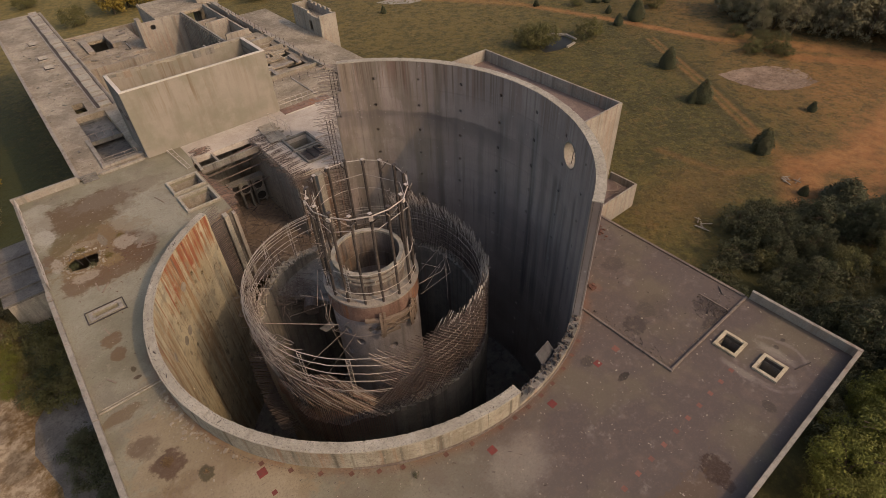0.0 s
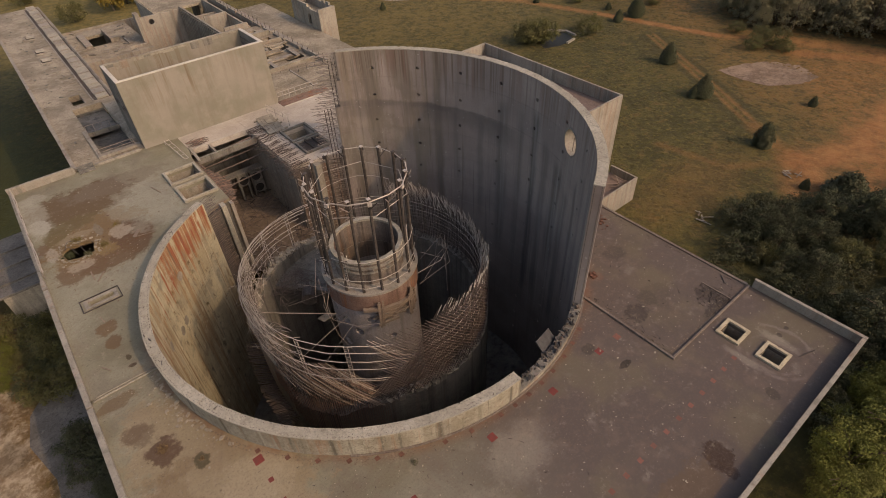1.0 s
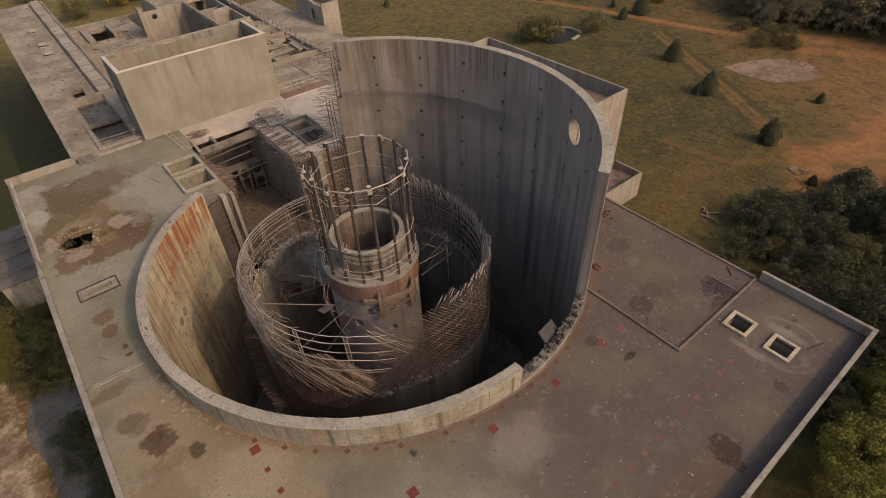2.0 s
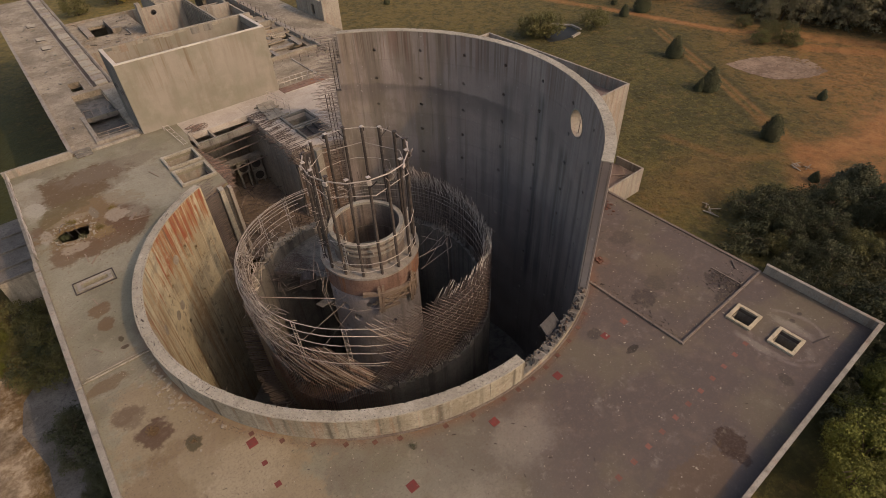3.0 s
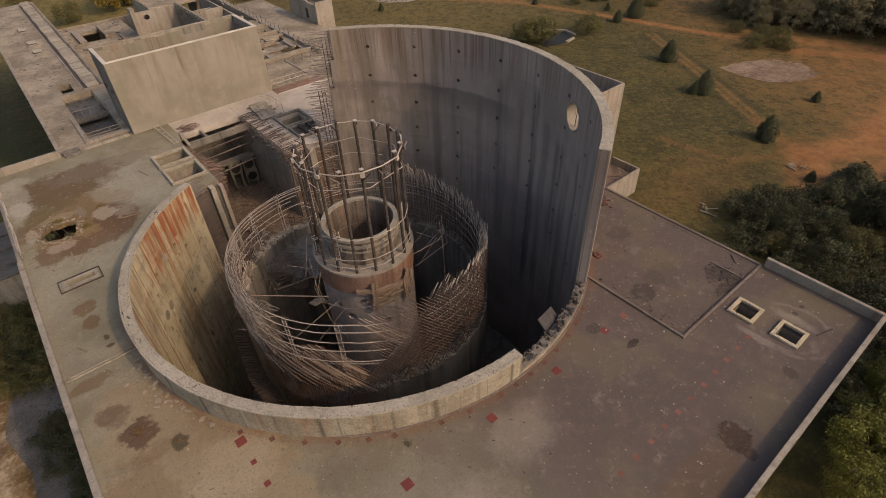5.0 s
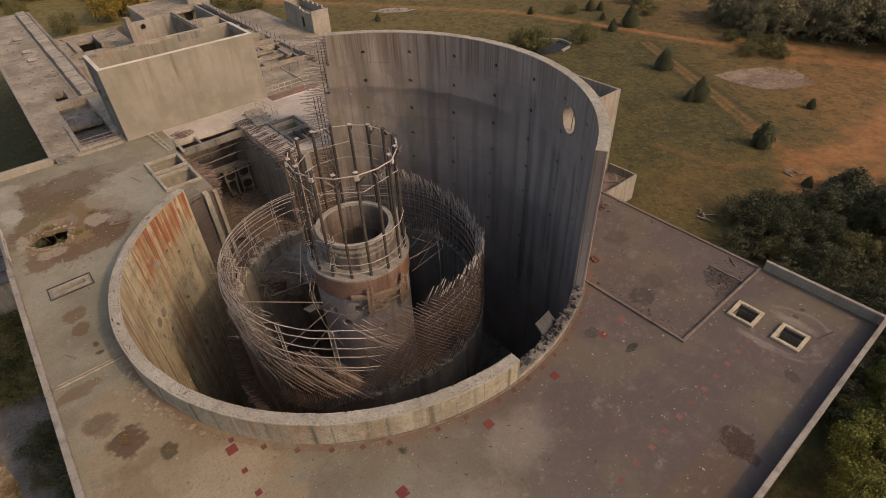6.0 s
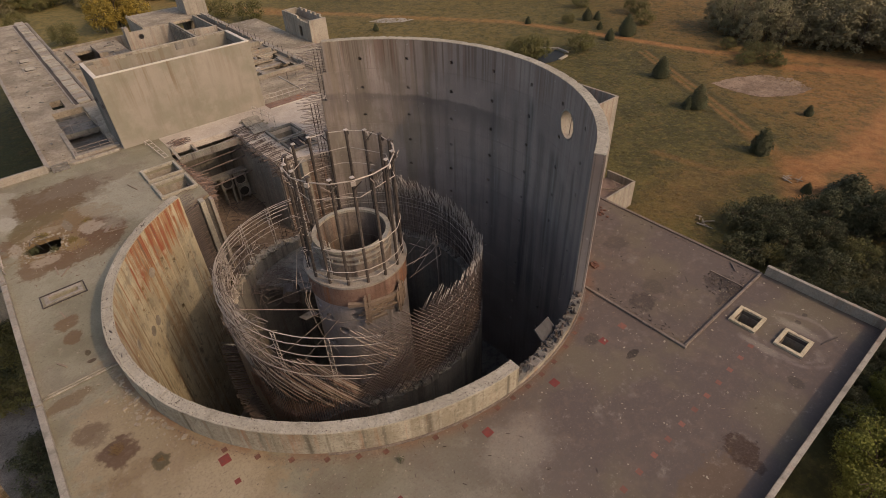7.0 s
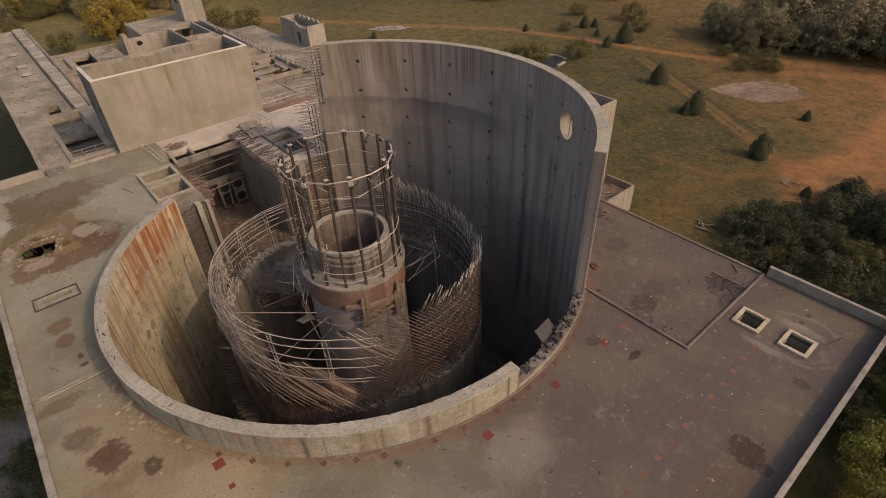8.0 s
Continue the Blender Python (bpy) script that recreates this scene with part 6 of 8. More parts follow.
for x, y, s in ((93.1, 25.1, 1.05), (83.6, 11.5, 1.05), (81.9, 12.4, 0.6), (94.3, -4.7, 0.48), (113.6, 47.8, 1.25), (107.2, 48.6, 0.7), (120, 62, 0.6), (113, 56, 0.5), (70, 101, 0.5), (104, 74, 0.5), (118, 64, 0.8), (66.4, -15.4, 0.42)):
    plant(cedar, x, y, s, rng.uniform(0, 360))
for x, y, s in ((95, 48.5, 0.85), (128, 74, 0.7), (45, 150, 1.0), (120, 24, 0.5), (50, 140, 1.1), (112, 66, 0.5), (125, 50, 0.7), (133, 58, 0.9)):
    plant(willow, x, y, s, rng.uniform(0, 360))
for x, y, s in ((117.3, 13.7, 0.75), (112.8, 16.3, 0.55), (119.0, 17.5, 0.6), (116.0, 10.5, 0.45), (83.0, 52.6, 0.95), (80.0, 55.0, 0.9)):
    plant(willow, x, y, s, rng.uniform(0, 360))
plant(cedar, 68.0, -20.4, 1.75, 40, 1.05)
# wood east of the deck
for x, y, s, p in ((56.9, -13.6, 0.45, 0), (50, -16.5, 0.5, 0), (60, -18.5, 0.5, 1), (46, -19, 0.45, 2), (53, -22, 0.8, 0), (56.1, -12.6, 0.42, 0), (52.4, -13.6, 0.5, 0), (50.5, -16.6, 0.65, 1), (48.7, -19.4, 0.65, 0), (46.4, -21.6, 0.6, 0), (55, -17, 0.7, 0), (58, -21, 0.85, 1), (52, -19, 0.75, 0), (62, -26, 0.9, 1), (47, -25, 0.75, 0), (56, -30, 0.9, 2), (66, -31, 1.0, 1), (45, -33, 0.85, 0),
                   (66, -36, 1.0, 2), (51, -38, 0.9, 1), (39, -36, 0.8, 0), (59, -42, 1.0, 0), (42, -44, 0.9, 1), (36, -43, 0.9, 2), (33, -32, 0.6, 0), (30, -46, 1.0, 0), (47, -50, 1.0, 2), (25.5, -41, 0.75, 2), (78, -30, 1.0, 0), (80, -40, 1.1, 2), (70, -47, 1.1, 1), (28, -34.5, 0.5, 2), (37, -27, 0.5, 0), (42, -22, 0.5, 1)):
    plant((tree_near2, tree_near2, tree_near)[p] if x < 38 else (tree_dark, tree_dark2, tree_green)[p], x, y, s, rng.uniform(0, 360))
for i in range(54):
    x, y = rng.uniform(26, 62), rng.uniform(-66, -24)
    if y > -38 and x < 30 or (y > -30 and x < 40):
        continue
    plant((tree_dark, tree_dark2, tree_green)[i % 3] if x > 36 else (tree_near2, tree_near)[i % 2], x, y, rng.uniform(0.55, 1.05), rng.uniform(0, 360))
for i in range(26):
    plant((tree_dark, tree_green, willow)[i % 3], rng.uniform(23.5, 34), rng.uniform(-34, -14), rng.uniform(0.25, 0.5), rng.uniform(0, 360))
shrub = tree("shrub", 7, 2.8, 2.3, M_LEAF_DARK, "low dark green shrub of the undergrowth", 48, 62, 0.099, 0.0)
shrub.location = (41.0, -24.0, GROUND)
shrub_green = tree("shrub", 17, 2.8, 2.3, M_LEAF, "low dusty green shrub beside the building", 48, 62, 0.099, 0.0)
shrub_green.location = (-30.0, 29.0, GROUND)
for i in range(26):
    plant((shrub_green, willow, shrub)[i % 3], rng.uniform(-32.3, -25.6), rng.uniform(20.5, 32.0), rng.uniform(0.6, 1.1) * (0.6 if i % 3 == 1 else 1.0), rng.uniform(0, 360))
for i in range(22):
    plant(shrub if i % 3 else tree_near2, rng.uniform(-29.6, -25.2), rng.uniform(-6, 13.6), rng.uniform(0.7, 1.15) * (1.0 if i % 3 else 0.45), rng.uniform(0, 360))
for x, y, s in ((-33.0, 29.0, 0.42), (-33.8, 31.5, 0.5), (-34.6, 34.5, 0.5), (-35.6, 38.0, 0.6), (-33.4, 26.6, 0.3), (-36.5, 43.0, 0.6), (-34.0, 48.0, 0.6)):
    plant(tree_near, x, y, s, rng.uniform(0, 360))
for x, y, s in ((-33.0, 27.5, 0.34), (-33.6, 25.1, 0.3), (-33.2, 32.1, 0.4), (-32.2, 29.6, 0.3)):
    plant(tree_near, x, y, s, rng.uniform(0, 360))
done_shrubs = 0
while done_shrubs < 140:
    x, y = rng.uniform(23.5, 76), rng.uniform(-62, -13)
    if y > -0.35 * (x - 24) - 1 - (0 if x > 44 else 9) or (x < 25.5 and y > -34) or (x > 62 and y > -24):
        continue
    plant(shrub, x, y, rng.uniform(0.6, 1.35), rng.uniform(0, 360))
    done_shrubs += 1
for x, y, s in ((27.5, -38.0, 1.0), (29.8, -41.5, 1.1), (26.0, -43.5, 0.95), (33.5, -37.0, 0.9), (24.8, -39.5, 0.7), (20.0, -37.6, 0.9)):
    plant(tree_near, x, y, s, rng.uniform(0, 360))
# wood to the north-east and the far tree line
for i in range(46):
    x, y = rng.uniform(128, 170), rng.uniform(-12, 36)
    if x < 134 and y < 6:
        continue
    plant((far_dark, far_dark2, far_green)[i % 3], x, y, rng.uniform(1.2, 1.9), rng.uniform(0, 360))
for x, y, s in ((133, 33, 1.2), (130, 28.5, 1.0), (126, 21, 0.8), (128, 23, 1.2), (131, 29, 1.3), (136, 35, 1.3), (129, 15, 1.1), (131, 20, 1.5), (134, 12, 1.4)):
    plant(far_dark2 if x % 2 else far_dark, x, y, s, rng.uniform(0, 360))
for i in range(60):
    a = radians(rng.uniform(22, 100))
    d = rng.uniform(165, 260)
    x, y = d * math.cos(a), d * math.sin(a)
    if x < 14 and y < 206:
        continue
    plant((far_green, tree_gold, willow, far_dark)[rng.choice((0, 0, 1, 2, 3))], x, y, rng.uniform(0.8, 1.4), rng.uniform(0, 360))
for x, y, s, p in ((-30, 76, 0.9, 3), (-31, 62, 0.8, 2), (-28, 90, 0.9, 2), (-33, 40, 0.3, 2), (22, 172, 1.1, 3), (34, 150, 0.9, 2), (46, 168, 1.0, 2)):
    plant((far_dark, far_dark2, far_green, tree_gold)[p], x, y, s, rng.uniform(0, 360))

for x, y, s, p in ((13.0, 160, 1.2, 3), (18, 164, 1.35, 3), (1.7, 157.5, 1.0, 4), (-6.2, 188, 0.9, 4), (23, 160, 1.0, 3)):
    plant((far_dark, far_dark2, far_green, tree_gold, willow)[p], x, y, s, rng.uniform(0, 360))
for i in range(44):
    x, y = rng.uniform(-24, 70), rng.uniform(184, 216)
    if x < 14 and y < 206:
        y += 24
    plant((far_green, tree_gold, willow, far_green)[i % 4], x, y, rng.uniform(0.9, 1.5), rng.uniform(0, 360))
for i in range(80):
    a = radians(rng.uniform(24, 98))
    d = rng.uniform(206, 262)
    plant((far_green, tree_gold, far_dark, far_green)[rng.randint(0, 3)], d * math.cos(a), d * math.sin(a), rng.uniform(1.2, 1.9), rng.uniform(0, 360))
thing("bare_patch", slab([(74.0, 110.5), (76.0, 106.0), (80.5, 102.5), (84.5, 102.0), (83.0, 106.5), (79.0, 110.0)], [], GROUND - 0.3, GROUND + 0.05), M_BOX, "pale bare concrete patch in the meadow", "pavement", kind="structure")

# grass tufts as one mass
verts, faces = [], []
nr = np.random.RandomState(4)
for i in range(52000):
    if i % 9 == 0:
        x, y = nr.uniform(-46, -25), nr.uniform(-25, 70)
    else:
        x, y = nr.uniform(24, 150), nr.uniform(-30, 130)
    if noise.noise(Vector((x, y, 0)) * 0.11) + 0.6 * noise.noise(Vector((x, y, 5)) * 0.5) < -0.35 or (x < 46 and 0 < y < 34) or (24 > x and y < 112 and x > -24):
        continue
    if math.hypot((x - 101.2) / 7, (y - 7) / 10) < 1 or math.hypot((x - 86) / 6, (y - 52) / 5) < 1 or (x > 70 and y < -10) or (y < -0.35 * (x - 24) - 6 and x < 80):
        continue
    s = nr.uniform(0.16, 0.5) * (1.6 if nr.rand() < 0.06 else 1)
    k, turn, h = len(verts), nr.uniform(0, 6.28), s * nr.uniform(0.15, 0.4)
    for q in range(6):
        w = s * nr.uniform(0.6, 1.25)
        verts.append((x + w * math.cos(turn + q * 1.047), y + w * math.sin(turn + q * 1.047), GROUND - 0.01))
    verts.append((x + nr.uniform(-0.3, 0.3) * s, y + nr.uniform(-0.3, 0.3) * s, GROUND + h))
    faces += [(k + q, k + (q + 1) % 6, k + 6) for q in range(6)]
me = bpy.data.meshes.new("grass")
me.from_pydata(verts, [], faces)
me.materials.append(M_GRASS)
me.polygons.foreach_set("use_smooth", [True] * len(me.polygons))
tagged(new("grass", me), "dry olive meadow grass tufts", "grass", kind="stuff")

# ---- the pedestal in the shaft ----
PCX, PCY = -0.15, 0.12
ped = empty("pedestal", "round concrete pedestal with steel posts and rust stains", "reactor pedestal")


def ring_wall(r0, r1, z0, z1, n=64, cx=PCX, cy=PCY):
    bm = bmesh.new()
    rows = []
    for i in range(n):
        a = 2 * math.pi * i / n
        rows.append([bm.verts.new((cx + r * math.cos(a), cy + r * math.sin(a), z)) for r, z in ((r0, z0), (r1, z0), (r1, z1), (r0, z1))])
    for i in range(n):
        a, b = rows[i], rows[(i + 1) % n]
        for k in range(4):
            bm.faces.new((a[k], a[(k + 1) % 4], b[(k + 1) % 4], b[k]))
    return bm


drum = part("lower_drum", ring_wall(3.2, 4.15, FLOOR, -2.6), M_DRUM, ped)
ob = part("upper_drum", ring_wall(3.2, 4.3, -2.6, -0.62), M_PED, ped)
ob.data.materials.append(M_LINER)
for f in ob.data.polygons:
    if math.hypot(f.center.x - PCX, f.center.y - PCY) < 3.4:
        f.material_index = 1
part("ledge", ring_wall(3.1, 4.42, -0.62, -0.42), M_BOX, ped, "pale concrete ledge")
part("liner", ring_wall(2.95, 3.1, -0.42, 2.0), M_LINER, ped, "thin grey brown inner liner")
part("liner_band", ring_wall(2.88, 3.26, 2.0, 2.22), M_COPING, ped, "pale band at the liner top")
part("liner_band", ring_wall(3.06, 3.3, 1.45, 1.66), M_BOX, ped, "pale band round the liner")
part("liner_band", ring_wall(3.06, 3.26, 0.92, 1.06), M_BOX, ped, "pale band round the liner")
for k in range(9):
    a = 2.2 + k * 0.7
    bm = bmesh.new()
    turned_box(bm, PCX + 3.2 * math.cos(a), PCY + 3.2 * math.sin(a), 1.25, 0.16, 0.08, 0.36, math.degrees(a))
    part("liner_lug", bm, M_COPING, ped)
bm = bmesh.new()
for a, zz, r in ((-163.5, -4.55, 0.42), (-127.8, -3.85, 0.42), (-146.4, -5.65, 0.42), (-186, -5.4, 0.42), (-182, -3.6, 0.42), (-104, -6.6, 0.42), (-168, -7.8, 0.42)):
    c, s = math.cos(radians(a)), math.sin(radians(a))
    tube(bm, ((PCX + 3.6 * c, PCY + 3.6 * s, zz), (PCX + 4.6 * c, PCY + 4.6 * s, zz)), r, 18)
cutter = new("cutter", as_mesh(bm, "cutter", M_DRUM))
mod = drum.modifiers.new("cut", "BOOLEAN")
mod.object, mod.operation, mod.solver = cutter, "DIFFERENCE", "EXACT"
bpy.context.view_layer.update()
done = bpy.data.meshes.new_from_object(drum.evaluated_get(bpy.context.evaluated_depsgraph_get()))
drum.modifiers.clear()
drum.data = done
bpy.data.objects.remove(cutter)

NPOST = 16
for i in range(NPOST):
    a = 2 * math.pi * (i + 0.2) / NPOST
    r = 4.05
    bm = bmesh.new()
    top = 9.25 + rng.uniform(-0.15, 0.2)
    x, y = PCX + r * math.cos(a), PCY + r * math.sin(a)
    tube(bm, ((x, y, -0.42), (x + rng.uniform(-0.08, 0.08), y + rng.uniform(-0.08, 0.08), top)), 0.13, 8)
    post = part("post", bm, M_POST, ped, "tall brown steel pipe post")
    bm = bmesh.new()
    box(bm, x - 0.15, x + 0.15, y - 0.15, y + 0.15, top, top + 0.06)
    part("cap_plate", bm, M_PALE_STEEL if i % 3 else M_POST, post)


def ring_bar(r, zz, rad, material, parent, name, wob=0.03, a0=0, a1=360, n=48, cx=PCX, cy=PCY, label=""):
    bm = bmesh.new()
    pts = []
    closed = a1 - a0 >= 360
    for i in range(n if closed else n + 1):
        a = radians(a0 + (a1 - a0) * i / n)
        q = r + rng.uniform(-wob, wob)
        pts.append((cx + q * math.cos(a), cy + q * math.sin(a), zz + rng.uniform(-wob, wob)))
    tube(bm, pts, rad, 5, closed)
    return part(name, bm, material, parent, label)


ring_bar(4.2, 9.0, 0.055, M_PALE_STEEL, ped, "ring_beam", 0.05, 94.5 + 45, 94.5 + 225, 8)
ring_bar(4.2, 9.1, 0.04, M_PALE_STEEL, ped, "ring_beam", 0.05, -40.5, 94.5, 6)
for zz, rad, a0, a1 in ((7.6, 0.035, 0, 360), (6.1, 0.03, 20, 160), (3.1, 0.035, 195, 345), (1.0, 0.03, 200, 330), (0.15, 0.035, 150, 345)):
    ring_bar(4.22, zz, rad, M_PALE_STEEL, ped, "ring_beam", 0.03, a0, a1, 7)
for i in range(NPOST):
    a = 2 * math.pi * (i + 0.2) / NPOST
    bm = bmesh.new()
    turned_box(bm, PCX + 4.26 * math.cos(a), PCY + 4.26 * math.sin(a), 8.85, 0.16, 0.34, 0.3, math.degrees(a))
    part("clamp_plate", bm, M_PALE_STEEL if i % 2 else M_POST, ped)
# flared brackets at the post heads
for i in range(NPOST):
    a = 2 * math.pi * (i + 0.2) / NPOST
    for sgn in (-1, 1):
        if rng.random() < 0.35:
            continue
        bm = bmesh.new()
        b = a + sgn * 0.12
        tube(bm, ((PCX + 4.1 * math.cos(a), PCY + 4.1 * math.sin(a), 8.3), (PCX + 4.55 * math.cos(b), PCY + 4.55 * math.sin(b), 9.05)), 0.045, 5)
        part("bracket", bm, M_POST if i % 2 else M_REBAR_MID, ped)
# loose stays and clamps on the western posts
for i in range(46):
    a = radians(rng.gauss(172, 26))
    zz = rng.uniform(0.0, 9.0)
    p = Vector((PCX + 4.15 * math.cos(a), PCY + 4.15 * math.sin(a), zz))
    d = Vector((rng.gauss(0, 1), rng.gauss(0, 1), rng.gauss(0, 0.8))).normalized() * rng.uniform(0.3, 1.0)
    bm = bmesh.new()
    tube(bm, (p - d * 0.5, p + d * 0.5), rng.uniform(0.02, 0.04), 4)
    part("stay", bm, (M_POST, M_REBAR_MID, M_REBAR_PALE)[i % 3], ped)
# ladders of light steel standing inside the post ring
for a in (140, 205, 318):
    lad = part("ladder", boxes((0, 0.01, 0, 0.01, 0, 0.01)), M_REBAR_PALE, ped)
    c, s = math.cos(radians(a)), math.sin(radians(a))
    for off in (-0.25, 0.25):
        bm = bmesh.new()
        x, y = PCX + 3.7 * c - s * off, PCY + 3.7 * s + c * off
        tube(bm, ((x, y, -0.4), (x, y, 8.6 if a == 140 else 3.6)), 0.035, 5)
        part("stile", bm, M_REBAR_PALE, lad)
    for k in range(26 if a == 140 else 12):
        bm = bmesh.new()
        zz = 0 + k * 0.33
        tube(bm, ((PCX + 3.7 * c + s * 0.25, PCY + 3.7 * s - c * 0.25, zz), (PCX + 3.7 * c - s * 0.25, PCY + 3.7 * s + c * 0.25, zz)), 0.03, 4)
        part("rung", bm, M_REBAR_PALE, lad)
# timber forms hung on the drum
form = empty("timber_forms", "splintered timber formwork hanging on the pedestal drum", "formwork")
for a0, a1, z0, z1, w, h in ((-132, -112, -2.1, -2.2, 0.3, 0.32), (-112, -92, -2.25, -2.35, 0.3, 0.36), (-92, -72, -2.4, -2.55, 0.3, 0.36), (-118, -96, -4.1, -3.9, 0.2, 0.22), (-98, -80, -3.3, -3.5, 0.12, 0.14)):
    bm = bmesh.new()
    am = radians((a0 + a1) / 2)
    ln = 4.6 * radians(a1 - a0) + 0.2
    turned_box(bm, PCX + 4.55 * math.cos(am), PCY + 4.55 * math.sin(am), (z0 + z1) / 2, ln, w, h, math.degrees(am) + 90, 0, math.degrees(math.atan2(z0 - z1, ln)))
    part("waler", bm, M_WOOD, form)
for i in range(16):
    a = radians(rng.choice((-116, -114, -76, -74, -71, -79)) + rng.uniform(-2, 2))
    bm = bmesh.new()
    r = 4.6 + rng.uniform(0, 0.12)
    turned_box(bm, PCX + r * math.cos(a), PCY + r * math.sin(a), -2.9 + rng.uniform(-0.5, 0.3), 0.2, 0.07, rng.uniform(1.6, 3.2), math.degrees(a) + 90, 0, rng.uniform(-5, 5))
    part("board", bm, M_WOOD, form)
for i in range(46):
    a = radians(rng.uniform(-118, -72))
    bm = bmesh.new()
    turned_box(bm, PCX + 4.4 * math.cos(a), PCY + 4.4 * math.sin(a), -3.0 + rng.uniform(-0.8, 0.4), 1.2 * rng.random() + 0.4, 0.05, 0.1, math.degrees(a) + 90, 0, rng.uniform(-35, 35))
    part("splinter", bm, M_WOOD, form)

# ---- the ring of bars round the pedestal ----
ringthing = empty("rebar_ring", "great ring of rusty reinforcing bars on a round stub wall", "rebar cage", at=(-0.42, 0.2, 0))
ringthing.scale = (0.955, 0.955, 1.0)


def along(table, a):
    a = a % 360
    for (p, q), (r, s) in zip(table, table[1:]):
        if p <= a <= r:
            return q + (s - q) * (a - p) / (r - p)


STUB = ((0, -5.6), (60, -5.6), (90, -4.4), (115, -3.7), (158, -3.6), (165, -3.0), (175, -3.3), (184, -4.0), (190, -4.7), (192, -6.4), (195, -7.9), (200, -8.6), (222, -8.0), (228, -7.0), (242, -6.3), (266, -6.1), (276, -6.4), (300, -6.6), (360, -5.6))
CAGE = ((0, 0.1), (15, 0.5), (32, 0.7), (60, 0.5), (78, 0.3), (92, -1.4), (150, -1.4), (166, -2.2), (188, -2.8), (228, -2.0), (234, -1.2), (245, -0.1), (252, 0.9), (260, 1.5), (267, 2.1), (273, 2.1), (281, 1.7), (290, 1.7), (297, 1.7), (306, 1.2), (316, 0.6), (332, -0.2), (346, 0.0), (360, 0.1))
MESHTOP = ((0, -4.0), (238, 0.0), (241, 1.7), (250, 1.7), (262, 1.8), (268, 1.8), (290, 1.2), (300, 0.9), (316, 0.0), (330, -2.0), (360, -4.0))
HOOPTOP = ((0, 0.1), (84, 0.1), (92, 0.25), (110, 0.4), (128, 0.6), (145, 0.75), (170, 0.9), (207, 0.85), (232, 0.9), (250, 0.4), (360, 0.0))
FANTOP = ((0, -2.6), (186, -3.6), (202, -2.7), (214, -2.1), (219, -1.7), (224, -2.3), (232, -4.0), (240, -4.8), (360, -4.8))


def on_ring(r, a, z):
    return (r * math.cos(radians(a)), r * math.sin(radians(a)), z)


rng = random.Random(21)
bm = bmesh.new()
prev = None
for i in range(241):
    a = i * 1.5 - 0.001 * (i == 240)
    h = along(STUB, a) + rng.uniform(-0.16, 0.16)
    row = [bm.verts.new(on_ring(r, a, zz)) for r, zz in ((10.8, FLOOR), (11.75, FLOOR), (11.75, h), (10.8, h + rng.uniform(-0.1, 0.1)))]
    if prev:
        for k in range(4):
            bm.faces.new((prev[k], prev[(k + 1) % 4], row[(k + 1) % 4], row[k]))
    prev = row
part("stub_wall", bm, M_DARK, ringthing, "broken dark concrete stub wall under the bars")
# broken concrete left on the stub top
bm = bmesh.new()
for i in range(260):
    a = rng.choice((rng.uniform(96, 168), rng.uniform(96, 168), rng.uniform(240, 292)))
    s = rng.uniform(0.12, 0.42)
    x, y, zz = on_ring(rng.uniform(10.9, 11.7), a, along(STUB, a) + s * 0.25)
    turned_box(bm, x, y, zz, s * rng.uniform(0.8, 1.8), s, s * rng.uniform(0.5, 1.0), rng.uniform(0, 180), rng.uniform(-25, 25), rng.uniform(-25, 25))
tagged(part("stub_rubble", bm, M_OLD, ringthing, "pale rubble lying on the stub wall"), kind="stuff")
for a in (246.5, 262.0, 266.5, 284.0):
    bm = bmesh.new()
    arc_block(bm, 10.95, 11.78, a, a + rng.uniform(2.2, 4.4), along(STUB, a) - 0.3, along(STUB, a) + rng.uniform(0.25, 0.55), 5, 0.1, rng)
    part("pale_stump", bm, M_BOX, ringthing, "pale broken stump of the ring wall")


def bar_run(pts, r, material, name, bag=None):
    """One bar as a part, or added to a joined bag."""
    if bag is not None:
        tube(bag, pts, r, 4)
        return
    bm = bmesh.new()
    tube(bm, pts, r, 4)
    part(name, bm, material, ringthing)


# uprights on the far and western sides
for layer, rad in ((0, 11.1), (1, 11.55)):
    bag = bmesh.new()
    for i in range(300):
        a = 360 * (i + 0.5 * layer) / 300
        if 236 < a < 318 or 168 < a < 186:
            continue
        if 34 < a < 166 and rng.random() < 0.85:
            continue
        base = along(STUB, a) - 0.3
        t = along(CAGE, a) + rng.uniform(-0.5, 0.4)
        if 186 <= a <= 236:
            t = min(t, along(FANTOP, a) + rng.uniform(-1.6, 0.3))
        lean = rng.uniform(-0.6, 1.2) if a < 70 or a > 318 else rng.uniform(-0.5, 0.5)
        pts = [on_ring(rad + f * f * rng.uniform(-0.14, 0.14), a + lean * f, base + (t - base) * f) for f in (0, 0.35, 0.7, 1.0)]
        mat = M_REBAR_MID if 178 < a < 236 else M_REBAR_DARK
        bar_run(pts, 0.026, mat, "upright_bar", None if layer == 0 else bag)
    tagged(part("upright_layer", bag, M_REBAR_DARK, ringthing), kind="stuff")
# bent tips of the far uprights, pale to carry their bright glint
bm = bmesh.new()
